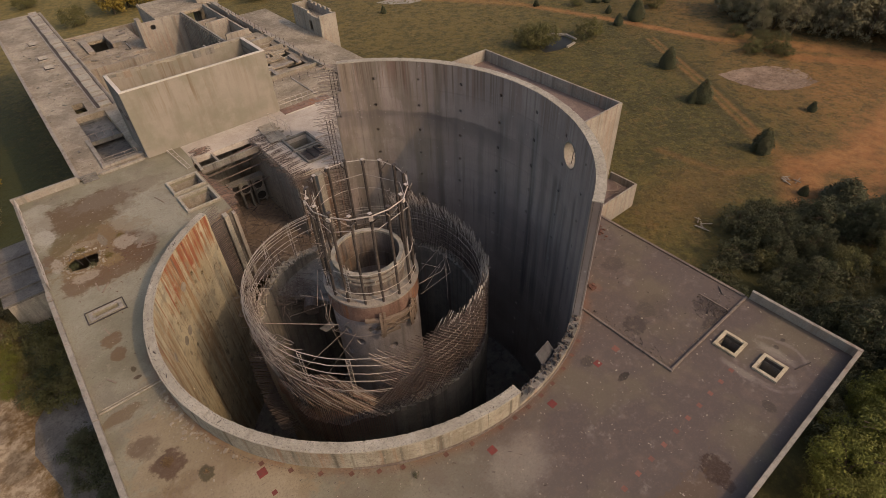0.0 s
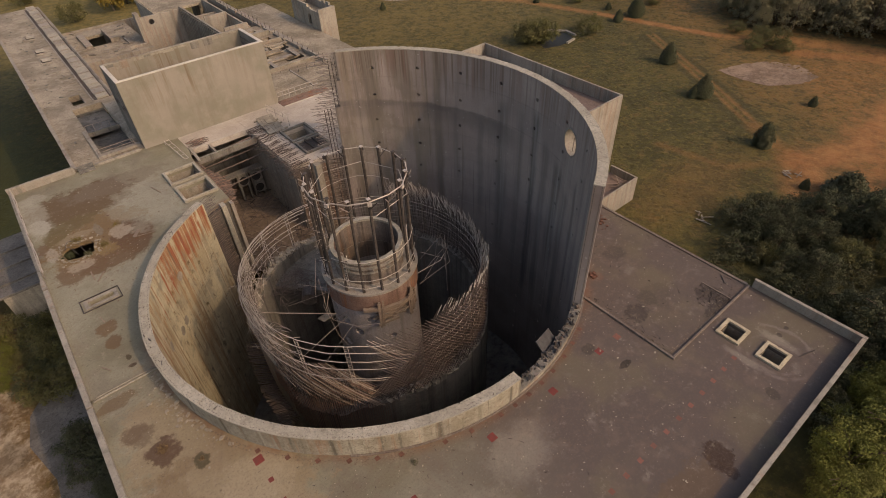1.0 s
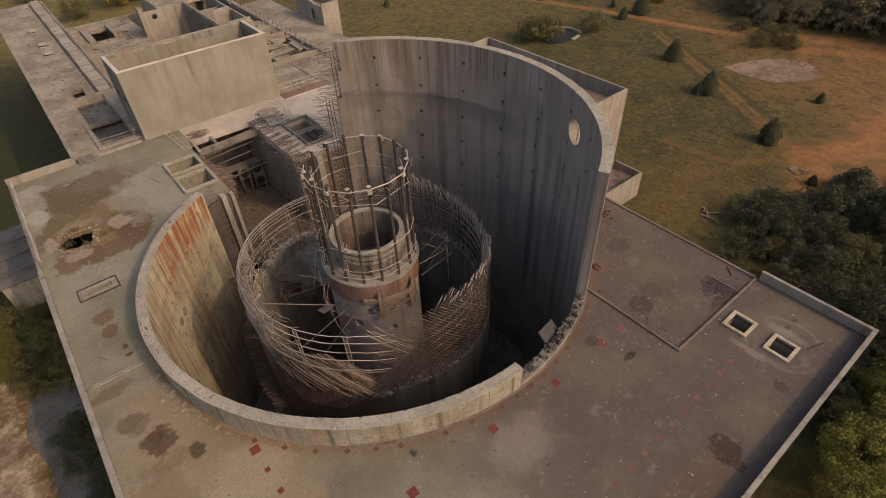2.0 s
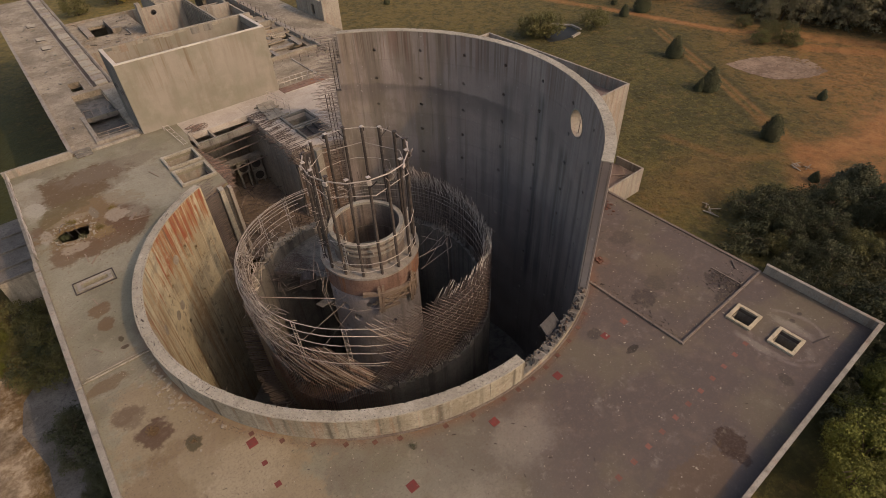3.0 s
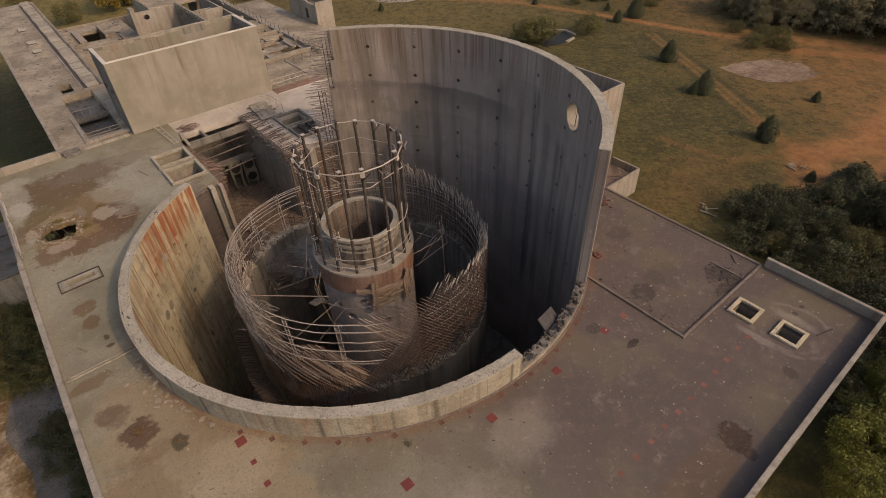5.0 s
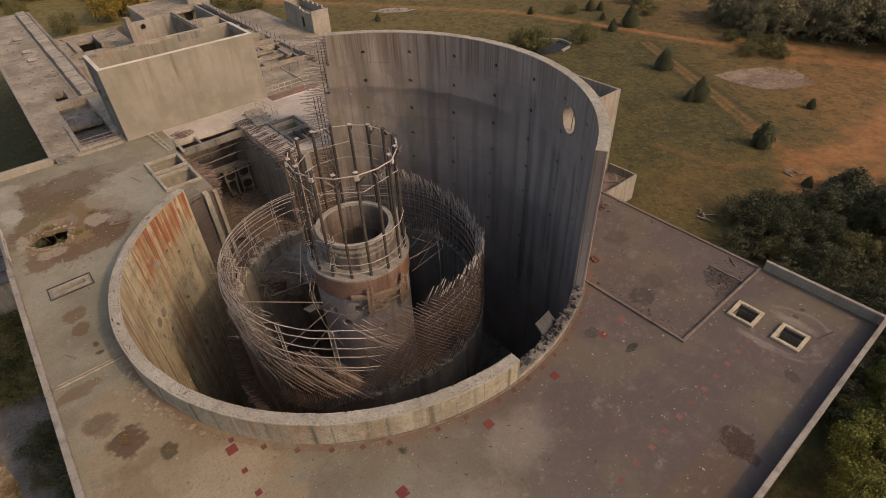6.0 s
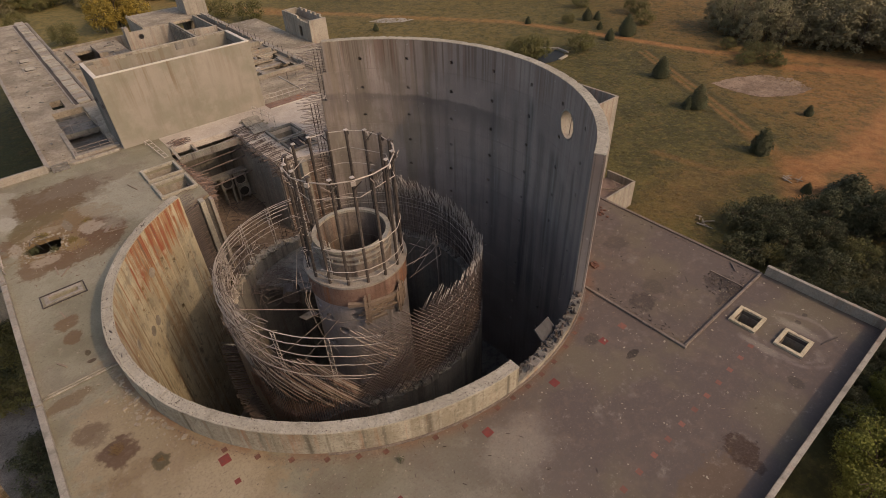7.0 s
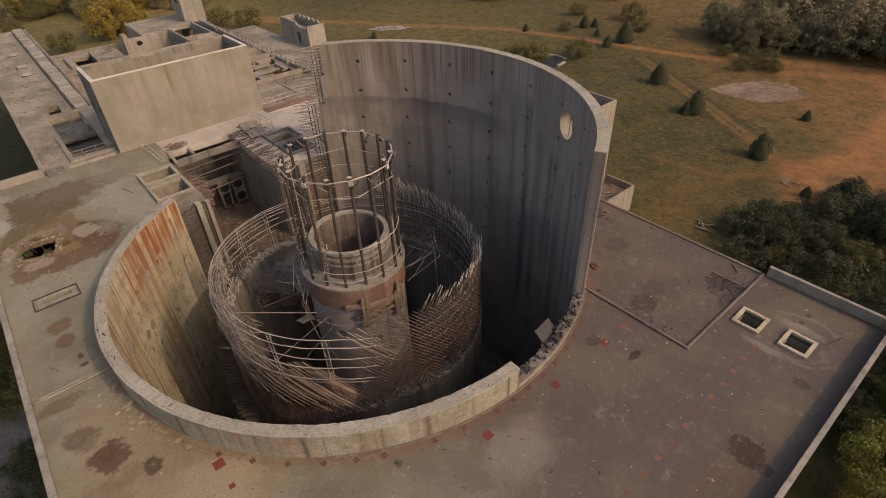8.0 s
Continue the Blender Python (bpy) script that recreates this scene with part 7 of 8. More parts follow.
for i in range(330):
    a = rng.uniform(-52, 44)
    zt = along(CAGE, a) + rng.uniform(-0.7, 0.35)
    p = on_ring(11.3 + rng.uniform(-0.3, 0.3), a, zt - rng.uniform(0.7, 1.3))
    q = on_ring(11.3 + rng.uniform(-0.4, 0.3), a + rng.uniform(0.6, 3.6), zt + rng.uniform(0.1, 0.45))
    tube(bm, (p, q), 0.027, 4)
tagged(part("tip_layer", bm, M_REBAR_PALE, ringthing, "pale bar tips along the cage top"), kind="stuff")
# the collapsed eastern mesh: bars sloping down along the ring
for layer, rad in ((0, 11.74), (1, 11.2)):
    for i in range(88):
        c0 = -8.0 + i * 0.36 + 0.12 * layer + rng.uniform(-0.03, 0.03)
        first = 238.5 + 5.5 * rng.random() ** 2
        run = []
        for k in range(60):
            aa = first + k * 1.5
            zz = c0 - (aa - 238) * 0.215
            if aa > 318:
                break
            if along(STUB, aa) + 0.1 < zz < along(MESHTOP, aa) + 0.25 * math.sin(i * 2.3):
                run.append(on_ring(rad + rng.uniform(-0.02, 0.02), aa, zz + rng.uniform(-0.015, 0.015)))
            elif run:
                break
        if len(run) > 3:
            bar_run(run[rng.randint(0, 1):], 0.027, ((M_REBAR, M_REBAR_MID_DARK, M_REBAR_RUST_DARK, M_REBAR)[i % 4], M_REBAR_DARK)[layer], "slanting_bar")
# bars climbing across them the other way, their ends sticking out above
# pale end pieces, the highlight on the tips put into the colour
tips = bmesh.new()
for layer, rad in ((0, 11.66), (1, 11.28)):
    for i in range(50 if layer == 0 else 38):
        a0 = 227.5 + i * (1.6 if layer == 0 else 2.1) + rng.uniform(-0.15, 0.15)
        z0 = along(STUB, a0) + rng.uniform(0.1, 0.5)
        slope = 0.3 + rng.uniform(-0.012, 0.012)
        if a0 < 236:
            slope = 0.19 + 0.013 * (a0 - 227.5)
        over = rng.uniform(-0.5, 0.5) if rng.random() < 0.7 else rng.uniform(0.3, 1.2)
        run = []
        for k in range(28):
            aa = a0 + k * 1.3
            zz = z0 + k * 1.3 * slope
            if zz > along(CAGE, aa) + over or aa > 322 or (a0 < 240 and k > 9 + i % 4):
                break
            run.append(on_ring(rad + rng.uniform(-0.02, 0.02), aa, zz))
        if len(run) > 3:
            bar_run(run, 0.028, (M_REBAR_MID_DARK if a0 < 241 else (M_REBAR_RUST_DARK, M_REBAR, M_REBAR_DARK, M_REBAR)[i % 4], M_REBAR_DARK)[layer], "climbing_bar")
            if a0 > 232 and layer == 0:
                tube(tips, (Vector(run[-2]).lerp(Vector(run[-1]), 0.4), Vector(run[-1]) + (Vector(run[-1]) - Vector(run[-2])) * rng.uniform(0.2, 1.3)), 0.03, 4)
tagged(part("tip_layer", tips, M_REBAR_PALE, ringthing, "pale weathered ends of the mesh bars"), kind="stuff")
# long bars leaning out of the mesh over the low side
bm = bmesh.new()
for i in range(7):
    a = 238 + rng.uniform(-2, 5)
    zt = 1.9 - i * 0.17
    pts = [on_ring(11.5 + rng.uniform(-0.2, 0.2), a + 16 * f, zt - 3.6 * f + 0.5 * f * f) for f in (0, 0.3, 0.65, 1)]
    tube(bm, pts, 0.03, 4)
tagged(part("loose_layer", bm, M_REBAR_MID, ringthing, "brown loose bars leaning on the mesh"), kind="stuff")
# level hoops on the far side
for rad in (11.0, 11.5):
    for k in range(6):
        zz = -4.6 + k * 0.9
        run = []
        for a in range(-96, 96, 3):
            if along(CAGE, a) - 0.1 > zz > along(STUB, a):
                run.append(a)
            elif len(run) > 3:
                break
            else:
                run = []
        if len(run) > 3:
            bm = bmesh.new()
            tube(bm, [on_ring(rad + rng.uniform(-0.04, 0.04), a, zz + rng.uniform(-0.05, 0.05)) for a in run], 0.027, 4)
            part("hoop", bm, M_REBAR_PALE if k > 2 else M_REBAR_MID, ringthing)
# fan of bars laid over the low southern side, in close parallel courses
bags = [bmesh.new() for k in range(4)]
for course, rad in enumerate((11.1, 11.45, 11.75)):
    for i in range(36):
        a = 187 + i * 1.27 + course * 0.25 + rng.uniform(-0.3, 0.3)
        zt = along(FANTOP, a) - course * 0.4 + rng.uniform(-0.7, 0.4)
        fall = 0.09 + 0.0052 * max(0.0, min(17.0, a - 201)) + rng.uniform(-0.012, 0.012)
        da = rng.uniform(13, 21)
        floor = max(along(STUB, a) + 0.5, -6.4)
        da = min(da, max(4.0, (zt - floor) / fall))
        pts = [on_ring(rad + 0.1 * f + rng.uniform(-0.05, 0.05), a + da * f, zt - da * fall * f - 0.12 * f * f) for f in (0, 0.35, 0.7, 1)]
        tube(bags[(i + course) % 4], pts, rng.uniform(0.025, 0.034), 4)
for bag, mat, lab in zip(bags, (M_REBAR_TAN, M_REBAR_PALE, M_REBAR_RUST, M_REBAR_MID), ("tan", "pale", "reddish", "brown")):
    tagged(part("loose_layer", bag, mat, ringthing, lab + " loose bars fanned over the stub wall"), kind="stuff")
# mesh of crossing bars on the western side
bags = [bmesh.new() for k in range(3)]
for i in range(170):
    rad = rng.uniform(10.9, 11.75)
    a = 146 + 50 * rng.random()
    top, low = along(HOOPTOP, a) + 0.2, max(along(STUB, a) - 0.3, -7.0)
    zt = rng.uniform(low + 1.0, top)
    da = rng.uniform(5, 15)
    rise = rng.choice((-0.2, -0.14, -0.1, 0.16, 0.22)) * da
    pts = [on_ring(rad + rng.uniform(-0.08, 0.08), a + da * f, min(top + 0.3, max(low, zt + rise * f))) for f in (0, 0.35, 0.7, 1)]
    tube(bags[i % 3], pts, 0.024, 4)
# row of uprights standing before the stub under the fan
bm = bmesh.new()
for i in range(58):
    a = 186 + i * 0.98 + rng.uniform(-0.08, 0.08)
    zt = min(along(FANTOP, a) - 2.0, along(STUB, a) + rng.uniform(1.6, 2.3))
    tube(bm, (on_ring(11.8, a, zt), on_ring(11.85, a + rng.uniform(-0.2, 0.2), along(STUB, a) - rng.uniform(2.2, 3.2))), 0.032, 4)
tagged(part("bar_fringe", bm, M_REBAR_RUST, ringthing, "row of reddish upright bars before the stub"), kind="stuff")
# brush of bars sticking out level on the south-western side
bm = bmesh.new()
for i in range(180):
    f = (i // 2) / 90
    a = 160 + 33 * f + rng.uniform(-0.25, 0.25)
    zz = -6.9 - 4.8 * f - 0.45 * (i % 2) + rng.uniform(-0.1, 0.1)
    p, q = on_ring(11.7, a, zz), on_ring(13.0 + rng.uniform(0, 0.35), a - 3 + rng.uniform(-0.5, 0.5), zz + rng.uniform(-0.05, 0.15))
    tube(bm, (p, q), 0.028, 4)
tagged(part("bar_brush", bm, M_REBAR, ringthing, "level brush of bar ends out of the ring"), kind="stuff")
# long thin hoops hanging free on the western and southern side
for k, (dz, a0, a1) in enumerate(((0.0, 84, 248), (0.6, 84, 249), (1.1, 92, 200), (1.9, 88, 247), (2.6, 100, 247), (3.55, 112, 245), (4.35, 140, 243), (0.3, 86, 172), (1.5, 96, 178))):
    bm = bmesh.new()
    rad, pts = 11.35 + (k % 3) * 0.2, []
    for i in range(46):
        a = a0 + (a1 - a0) * i / 45
        pts.append(on_ring(rad + 0.25 * math.sin(radians((a - 90) * 2)) * (90 < a < 180) + rng.uniform(-0.02, 0.02), a, along(HOOPTOP, a) - dz + rng.uniform(-0.02, 0.02)))
    tube(bm, pts, 0.037, 5)
    part("free_hoop", bm, M_REBAR_PALE, ringthing, "pale hoop bar hanging free")
for a in (104, 122, 140, 156, 170, 184, 208, 229):
    bm = bmesh.new()
    c, s = math.cos(radians(a)), math.sin(radians(a))
    lo, hi = max(along(STUB, a), -4.2), along(HOOPTOP, a) + 0.15
    for off in (-0.16, 0.16):
        tube(bm, ((11.4 * c - s * off, 11.4 * s + c * off, lo), (11.55 * c - s * off, 11.55 * s + c * off, hi)), 0.03, 4)
    for q in range(int((hi - lo) / 0.5)):
        zz = hi - 0.2 - q * 0.5
        tube(bm, ((11.5 * c - s * 0.16, 11.5 * s + c * 0.16, zz), (11.5 * c + s * 0.16, 11.5 * s - c * 0.16, zz + (0.3 if q % 2 else -0.1))), 0.022, 4)
    part("spacer_frame", bm, M_REBAR_PALE, ringthing, "light lattice spacer holding the hoops")
# short tangled bars on the western side
for i in range(360):
    a = rng.gauss(158, 18)
    if not 95 < a < 205:
        continue
    low, top = max(along(STUB, a), -6.5), along(HOOPTOP, a)
    zz = low + (top - low) * rng.random() ** 1.3
    p = Vector(on_ring(rng.gauss(11.25, 0.35), a, zz))
    tang = Vector((-math.sin(radians(a)), math.cos(radians(a)), 0))
    d = (tang * rng.gauss(0, 1) + Vector((rng.gauss(0, 0.35), rng.gauss(0, 0.35), rng.gauss(0, 0.9)))).normalized() * rng.uniform(0.6, 2.0)
    tube(bags[i % 3], (p - d / 2, p + d / 2), 0.022, 4)
for bag, mat, lab in zip(bags, (M_REBAR_PALE, M_REBAR_MID, M_REBAR_MID_DARK), ("pale", "tan", "brown")):
    tagged(part("bar_tangle", bag, mat, ringthing, lab + " tangled bars"), kind="stuff")
# splintered boards caught in the southern side
for a, z0, z1, w in ((196.5, -7.6, -3.2, 0.34), (204.0, -9.2, -6.0, 0.42), (207.0, -8.6, -6.6, 0.3), (192.0, -6.6, -2.6, 0.26)):
    bm = bmesh.new()
    x, y, zz = on_ring(11.35, a, (z0 + z1) / 2)
    turned_box(bm, x, y, zz, w, 0.07, z1 - z0, a + 90, rng.uniform(-5, 5), rng.uniform(-9, 9))
    part("caught_board", bm, M_WOOD, ringthing, "splintered board caught between the bars")
# heap of bars and scrap inside the ring, west of the pedestal
heap = empty("scrap_heap", "grey heap of scrap bars and rubble inside the ring", "scrap heap")
bm = bmesh.new()
arc_block(bm, 4.6, 10.75, 92, 130, -5.6, -5.2, 24)
part("platform", bm, M_DARK, heap, "dark slab between pedestal and stub wall")
bm = bmesh.new()
for i in range(170):
    x, y = rng.gauss(-5.4, 1.2), rng.gauss(6.6, 1.2)
    zz = -5.1 + rng.uniform(0, 2.0) * max(0.1, 1 - math.hypot((x + 5.6) / 3.4, (y - 6.2) / 3.4))
    d = Vector((rng.gauss(0, 1), rng.gauss(0, 1), rng.gauss(0, 0.4))).normalized() * rng.uniform(0.5, 1.8)
    tube(bm, (Vector((x, y, zz)) - d / 2, Vector((x, y, zz)) + d / 2), 0.022, 4)
tagged(part("scrap_layer", bm, M_REBAR_MID_DARK, heap), kind="stuff")
bm = bmesh.new()
tube(bm, ((-4.9, 4.4, -4.4), (-5.5, 3.4, -4.45)), 0.75, 16)
bmesh.ops.inset_region(bm, faces=[f for f in bm.faces if len(f.verts) > 6], thickness=0.18, depth=-0.5)
thing("steel_drum", bm, M_POST, "dark open steel drum lying in the scrap", "drum")

bm = bmesh.new()
turned_box(bm, -5.2, 1.0, -5.1, 1.3, 1.0, 0.07, 10, -12, 8)
thing("concrete_panel", bm, M_DARK, "pale tilted concrete panel beside the pedestal", "panel")

# scaffold lines from pedestal to ring
scaf = empty("scaffold_lines", "sagging scaffold tubes round the pedestal", "scaffold")
for pts, r in (
    (((-4.2, 0.5, -0.9), (-5.4, -0.6, -2.0), (-5.6, -1.6, -3.0), (-4.2, -3.4, -3.4), (-2.5, -4.6, -3.2)), 0.035),
    (((-4.4, 0.9, -1.1), (-5.6, -0.2, -2.3), (-5.5, -1.9, -5.0), (-4.8, -3.0, -7.0)), 0.035),
    (((-10.8, 3.3, -2.9), (-10.0, 3.33, -2.9), (-5.0, -1.3, -2.9)), 0.06),
    (((-10.5, -2.5, -4.5), (-4.2, -1.6, -3.6)), 0.035),
    (((2.2, -4.0, -0.6), (4.6, -4.4, -0.2), (6.0, -3.2, -1.0), (6.1, -3.2, -3.2)), 0.04),
    (((2.6, -3.7, -2.4), (5.5, -4.6, -0.8), (6.1, -3.2, 0.4)), 0.035),
    (((6.1, -3.2, 1.2), (6.1, -3.3, -6.0)), 0.04),
    (((-5.6, -1.6, -3.0), (-4.6, -2.6, -1.8)), 0.035),
    (((-9, -6, -2.2), (-4.0, -2.4, -3.9)), 0.025),
    (((3.4, -3.0, 0.6), (5.9, -3.6, -1.4)), 0.03),
    (((3.9, -2.0, -1.4), (6.3, -2.6, 0.9)), 0.03),
    (((6.0, -3.4, 0.8), (6.4, -1.6, -1.0), (6.2, -1.2, -4.0)), 0.03),
    (((3.8, -2.8, -3.2), (6.2, -2.2, -2.0)), 0.03),
    (((5.2, -4.0, 1.4), (5.4, -4.2, -3.0)), 0.03),
    (((3.2, -3.6, -1.2), (6.6, -2.8, -0.6)), 0.025),
    (((-5.0, 1.0, -0.2), (-5.8, -1.4, -2.6)), 0.03),
    (((-6.4, 2.4, -1.0), (-4.0, 0.2, -1.6)), 0.03),
    (((-7.6, 3.6, -4.0), (-4.3, -0.4, -1.0)), 0.03),
    (((-4.4, 2.0, 1.2), (-5.8, 0.6, -1.4)), 0.03),
):
    bm = bmesh.new()
    tube(bm, pts, r * 0.75, 5)
    part("tube", bm, M_REBAR_MID, scaf)

# ---- things in the pit ----
rng = random.Random(8)
for i, (x, zz) in enumerate(((-0.95, -5.9), (0.8, -5.9), (0.85, -7.65))):
    unit = empty("fan_unit", "square concrete block with a round dark duct mouth", "duct", "duct blocks", (x, 30.2, zz))
    bm = bmesh.new()
    box(bm, -0.8, 0.8, -0.6, 0.7, -0.85, 0.85, bevel=0.06)
    part("block", bm, M_DARK, unit)
    # flat black disc in place of the dark inside of the duct
    bm = bmesh.new()
    tube(bm, ((0, -0.62, 0), (0, -0.66, 0)), 0.58, 16)
    part("duct_mouth", bm, M_BLACK, unit)
for x, z1 in ((-1.5, -6.76), (-0.4, -6.76), (0.2, -8.51), (1.4, -8.51)):
    thing("duct_stand", boxes((x - 0.12, x + 0.12, 29.7, 30.6, -9.0, z1)), M_DARK, "short concrete stand under the duct blocks", "stand", "duct stands")
thing("duct_shelf", boxes((-3.0, 1.86, 29.5, 30.7, -5.02, -4.8)), M_DARK, "long concrete shelf resting on the duct blocks", "shelf")
for x0, y0, z0, x1, y1, z1, w in ((-5.9, 29.3, -0.9, 1.9, 29.9, -0.6, 0.26), (-5.9, 28.5, -0.25, 1.95, 28.6, -0.2, 0.2), (-5.6, 28.9, -1.9, 1.9, 29.2, -1.8, 0.16), (-5.6, 28.6, -2.9, 1.9, 28.8, -2.7, 0.18), (-5.7, 27.0, -4.4, 1.9, 27.5, -4.2, 0.18)):
    bm = bmesh.new()
    tube(bm, ((x0, y0, z0), (x1, y1, z1)), w / 2, 4)
    thing("steel_beam", bm, M_REBAR_MID_DARK, "long pale rusted beam lying across the pit", "beam", "pit beams")
bars = empty("pit_bars", "brushes of rusty bars along the pit edges", "rebar")
brushes = [bmesh.new() for k in range(3)]
for i in range(780):
    y = rng.uniform(18.6, 28.0)
    zz = -0.05 - 2.2 * rng.random() ** 1.4
    far = 0.5 + 1.6 * max(0.0, 1 - abs(y - 22.3) / 4.6)
    tilt = rng.gauss(0, 0.09)
    ln = rng.uniform(0.35, 1.0) * far
    tube(brushes[i % 3], ((-6.2, y, zz), (-6.1 + ln, y + rng.gauss(-0.1, 0.12) * ln, zz + tilt * ln - 0.08 * ln * ln)), rng.uniform(0.022, 0.036), 4)
for bm, mat in zip(brushes, (M_REBAR_RUST, M_REBAR_DARK, M_REBAR_MID_DARK)):
    tagged(part("bar_brush", bm, mat, bars), kind="stuff")
bm = bmesh.new()
for i in range(150):
    y = rng.uniform(17.0, 30)
    zz = 0.1 - rng.uniform(0, 1.4)
    tube(bm, ((2.1, y, zz), (2.1 - rng.uniform(0.3, 1.1), y + rng.uniform(-0.3, 0.3), zz + rng.uniform(-0.2, 0.25))), 0.03, 4)
tagged(part("bar_brush", bm, M_REBAR_DARK, bars), kind="stuff")
bm = bmesh.new()
for i in range(120):
    x = rng.uniform(-5.5, 4.3)
    y = rng.uniform(17, 29)
    p = Vector((x, y, -8.8 + rng.uniform(0, 0.9)))
    d = Vector((rng.gauss(0, 1), rng.gauss(0, 1), rng.gauss(0, 0.25))).normalized() * rng.uniform(0.8, 2.4)
    tube(bm, (p - d / 2, p + d / 2), 0.04, 4)
tagged(part("bar_litter", bm, M_REBAR, bars), kind="stuff")
bm = bmesh.new()
for i in range(170):
    x, y = rng.uniform(1.9, 3.9), rng.uniform(17.2, 30.5)
    tube(bm, ((x - 0.9, y, 0.06 + rng.uniform(0, 0.2)), (x + rng.uniform(0.3, 0.9), y + rng.uniform(-0.25, 0.25), 0.08 + rng.uniform(0, 0.3))), 0.022, 4)
tagged(part("bar_mat", bm, M_REBAR_DARK, bars), kind="stuff")
# boards on the edge by the box room
walkb = empty("board_walk", "loose grey boards laid over the pit corner", "planks")
for i in range(10):
    bm = bmesh.new()
    turned_box(bm, 3.55 + (i % 5) * 0.43 + (0.22 if i > 4 else 0.0), 28.4 + (i // 5) * 2.65, 0.26 + 0.02 * (i % 2), 0.4, 2.5, 0.06, -8 + rng.uniform(-1.5, 1.5))
    part("board", bm, M_OLD, walkb)
for y in (27.6, 29.3, 30.4, 31.8):
    part("bearer", boxes((3.3, 6.0, y, y + 0.14, 0.004, 0.2)), M_OLD, walkb)
frame_rail = empty("pipe_frame", "thin pale pipe rail by the loose boards", "railing")
for x, y in ((5.8, 33.2), (6.2, 31.4), (6.4, 29.6), (6.3, 27.8)):
    bm = bmesh.new()
    tube(bm, ((x, y, 0), (x, y, 1.2)), 0.04)
    part("post", bm, M_PALE_STEEL, frame_rail)
for zz in (0.6, 1.2):
    bm = bmesh.new()
    tube(bm, ((5.8, 33.2, zz), (6.2, 31.4, zz), (6.4, 29.6, zz), (6.3, 27.8, zz)), 0.04)
    part("rail", bm, M_PALE_STEEL, frame_rail)

# ---- marks and litter on the deck ----
rng = random.Random(13)
pm = boxes((-0.42, 0.42, -0.42, 0.42, 0.004, 0.02))
plate_red = as_mesh(pm, "red_plate", M_RED)
plate_faded = as_mesh(boxes((-0.42, 0.42, -0.42, 0.42, 0.004, 0.012)), "faded_plate", M_RED_FADED)
big_plates = [(-16.45, -11.35, 0.72), (1.65, -20.37, 0.64), (-4.0, -20.1, 0.64), (8.98, -20.34, 0.6), (6.84, -20.31, 0.62), (-10.43, -20.03, 0.72), (-16.42, -13.09, 0.38), (-16.38, -14.81, 0.42)]
small_plates = [(13.68 - 1.47 * i, -27.16 - 0.021 * i, 0.4) for i in range(11)]
for x, y, s in big_plates + small_plates:
    ob = new("red_plate", plate_red if s > 0.6 or x < -15 else plate_faded)
    ob.location, ob.scale = (x, y, 0), (s, s, 1)
    tagged(ob, "flat red painted square plate set in the deck", "plate", "red plates")
plate_brown = as_mesh(boxes((-0.15, 0.15, -0.15, 0.15, 0.004, 0.03)), "anchor_plate", M_BROWNPLATE)
for a in (-146.5, -140.2, -134.2, -128.2, -122.9, -118.3, -109.6, -104, -97.1, -93.4, -89.4, -85.4, -81.3, -76.5, -72.1, -67.5):
    ob = new("anchor_plate", plate_brown)
    ob.location = (19.45 * math.cos(radians(a)), 19.45 * math.sin(radians(a)), 0)
    tagged(ob, "small rusty square anchor plate in the deck", "plate", "anchor plates")


def rock_mesh(seed):
    r = random.Random(seed)
    bm = bmesh.new()
    bmesh.ops.create_cube(bm, size=0.85)
    bmesh.ops.bevel(bm, geom=list(bm.edges), offset=0.12, segments=1, affect="EDGES")
    for v in bm.verts:
        v.co = Vector((v.co.x * r.uniform(0.9, 1.15) + 0.2 * v.co.y, v.co.y * r.uniform(0.6, 0.85), v.co.z * r.uniform(0.35, 0.55)))
    return as_mesh(bm, "rubble_stone", M_RUBBLE)


rocks = [rock_mesh(i) for i in range(5)]
pile = empty("rubble_pile", "heap of broken concrete rubble on the deck", "rubble")
for i in range(210):
    a = radians(rng.gauss(192, 7.5))
    r = 19.3 + abs(rng.gauss(0, 0.65))
    ob = new("stone", rng.choice(rocks))
    ob.parent = pile
    s = 0.05 + 0.3 * rng.random() ** 3
    ob.matrix_basis = pose(r * math.cos(a), r * math.sin(a), 0.02 + s * 0.12, 0, 0, rng.uniform(0, 360)) @ Matrix.Diagonal((s, s, s, 1))
litter = empty("deck_litter", "small scattered concrete crumbs over the deck", "debris")
for i in range(200):
    x, y = rng.uniform(-23, 21), rng.uniform(-32, 33)
    if math.hypot(x, y) < 19.4 or (x > -10.5 and y > 18):
        continue
    ob = new("crumb", rng.choice(rocks))
    ob.parent = litter
    s = rng.uniform(0.06, 0.2)
    ob.matrix_basis = pose(x, y, 0.01, 0, 0, rng.uniform(0, 360)) @ Matrix.Diagonal((s, s, s, 1))
verts, faces = [], []
nr = np.random.RandomState(9)
for i in range(3600):
    x, y = nr.uniform(-23.5, 21), nr.uniform(-32, 34)
    if math.hypot(x, y) < 19.3 or (x > -10.5 and y > 18) or (y > 16 and x > 0):
        continue
    s = 0.012 + 0.04 * nr.rand() ** 2
    k = len(verts)
    verts += [(x - s, y - s * 0.7, 0.0), (x + s, y - s, 0.0), (x + s * 0.8, y + s, 0.0), (x - s, y + s * 0.8, 0.0), (x + s * 0.2, y, s)]
    faces += [(k, k + 1, k + 4), (k + 1, k + 2, k + 4), (k + 2, k + 3, k + 4), (k + 3, k, k + 4)]
me = bpy.data.meshes.new("gravel")
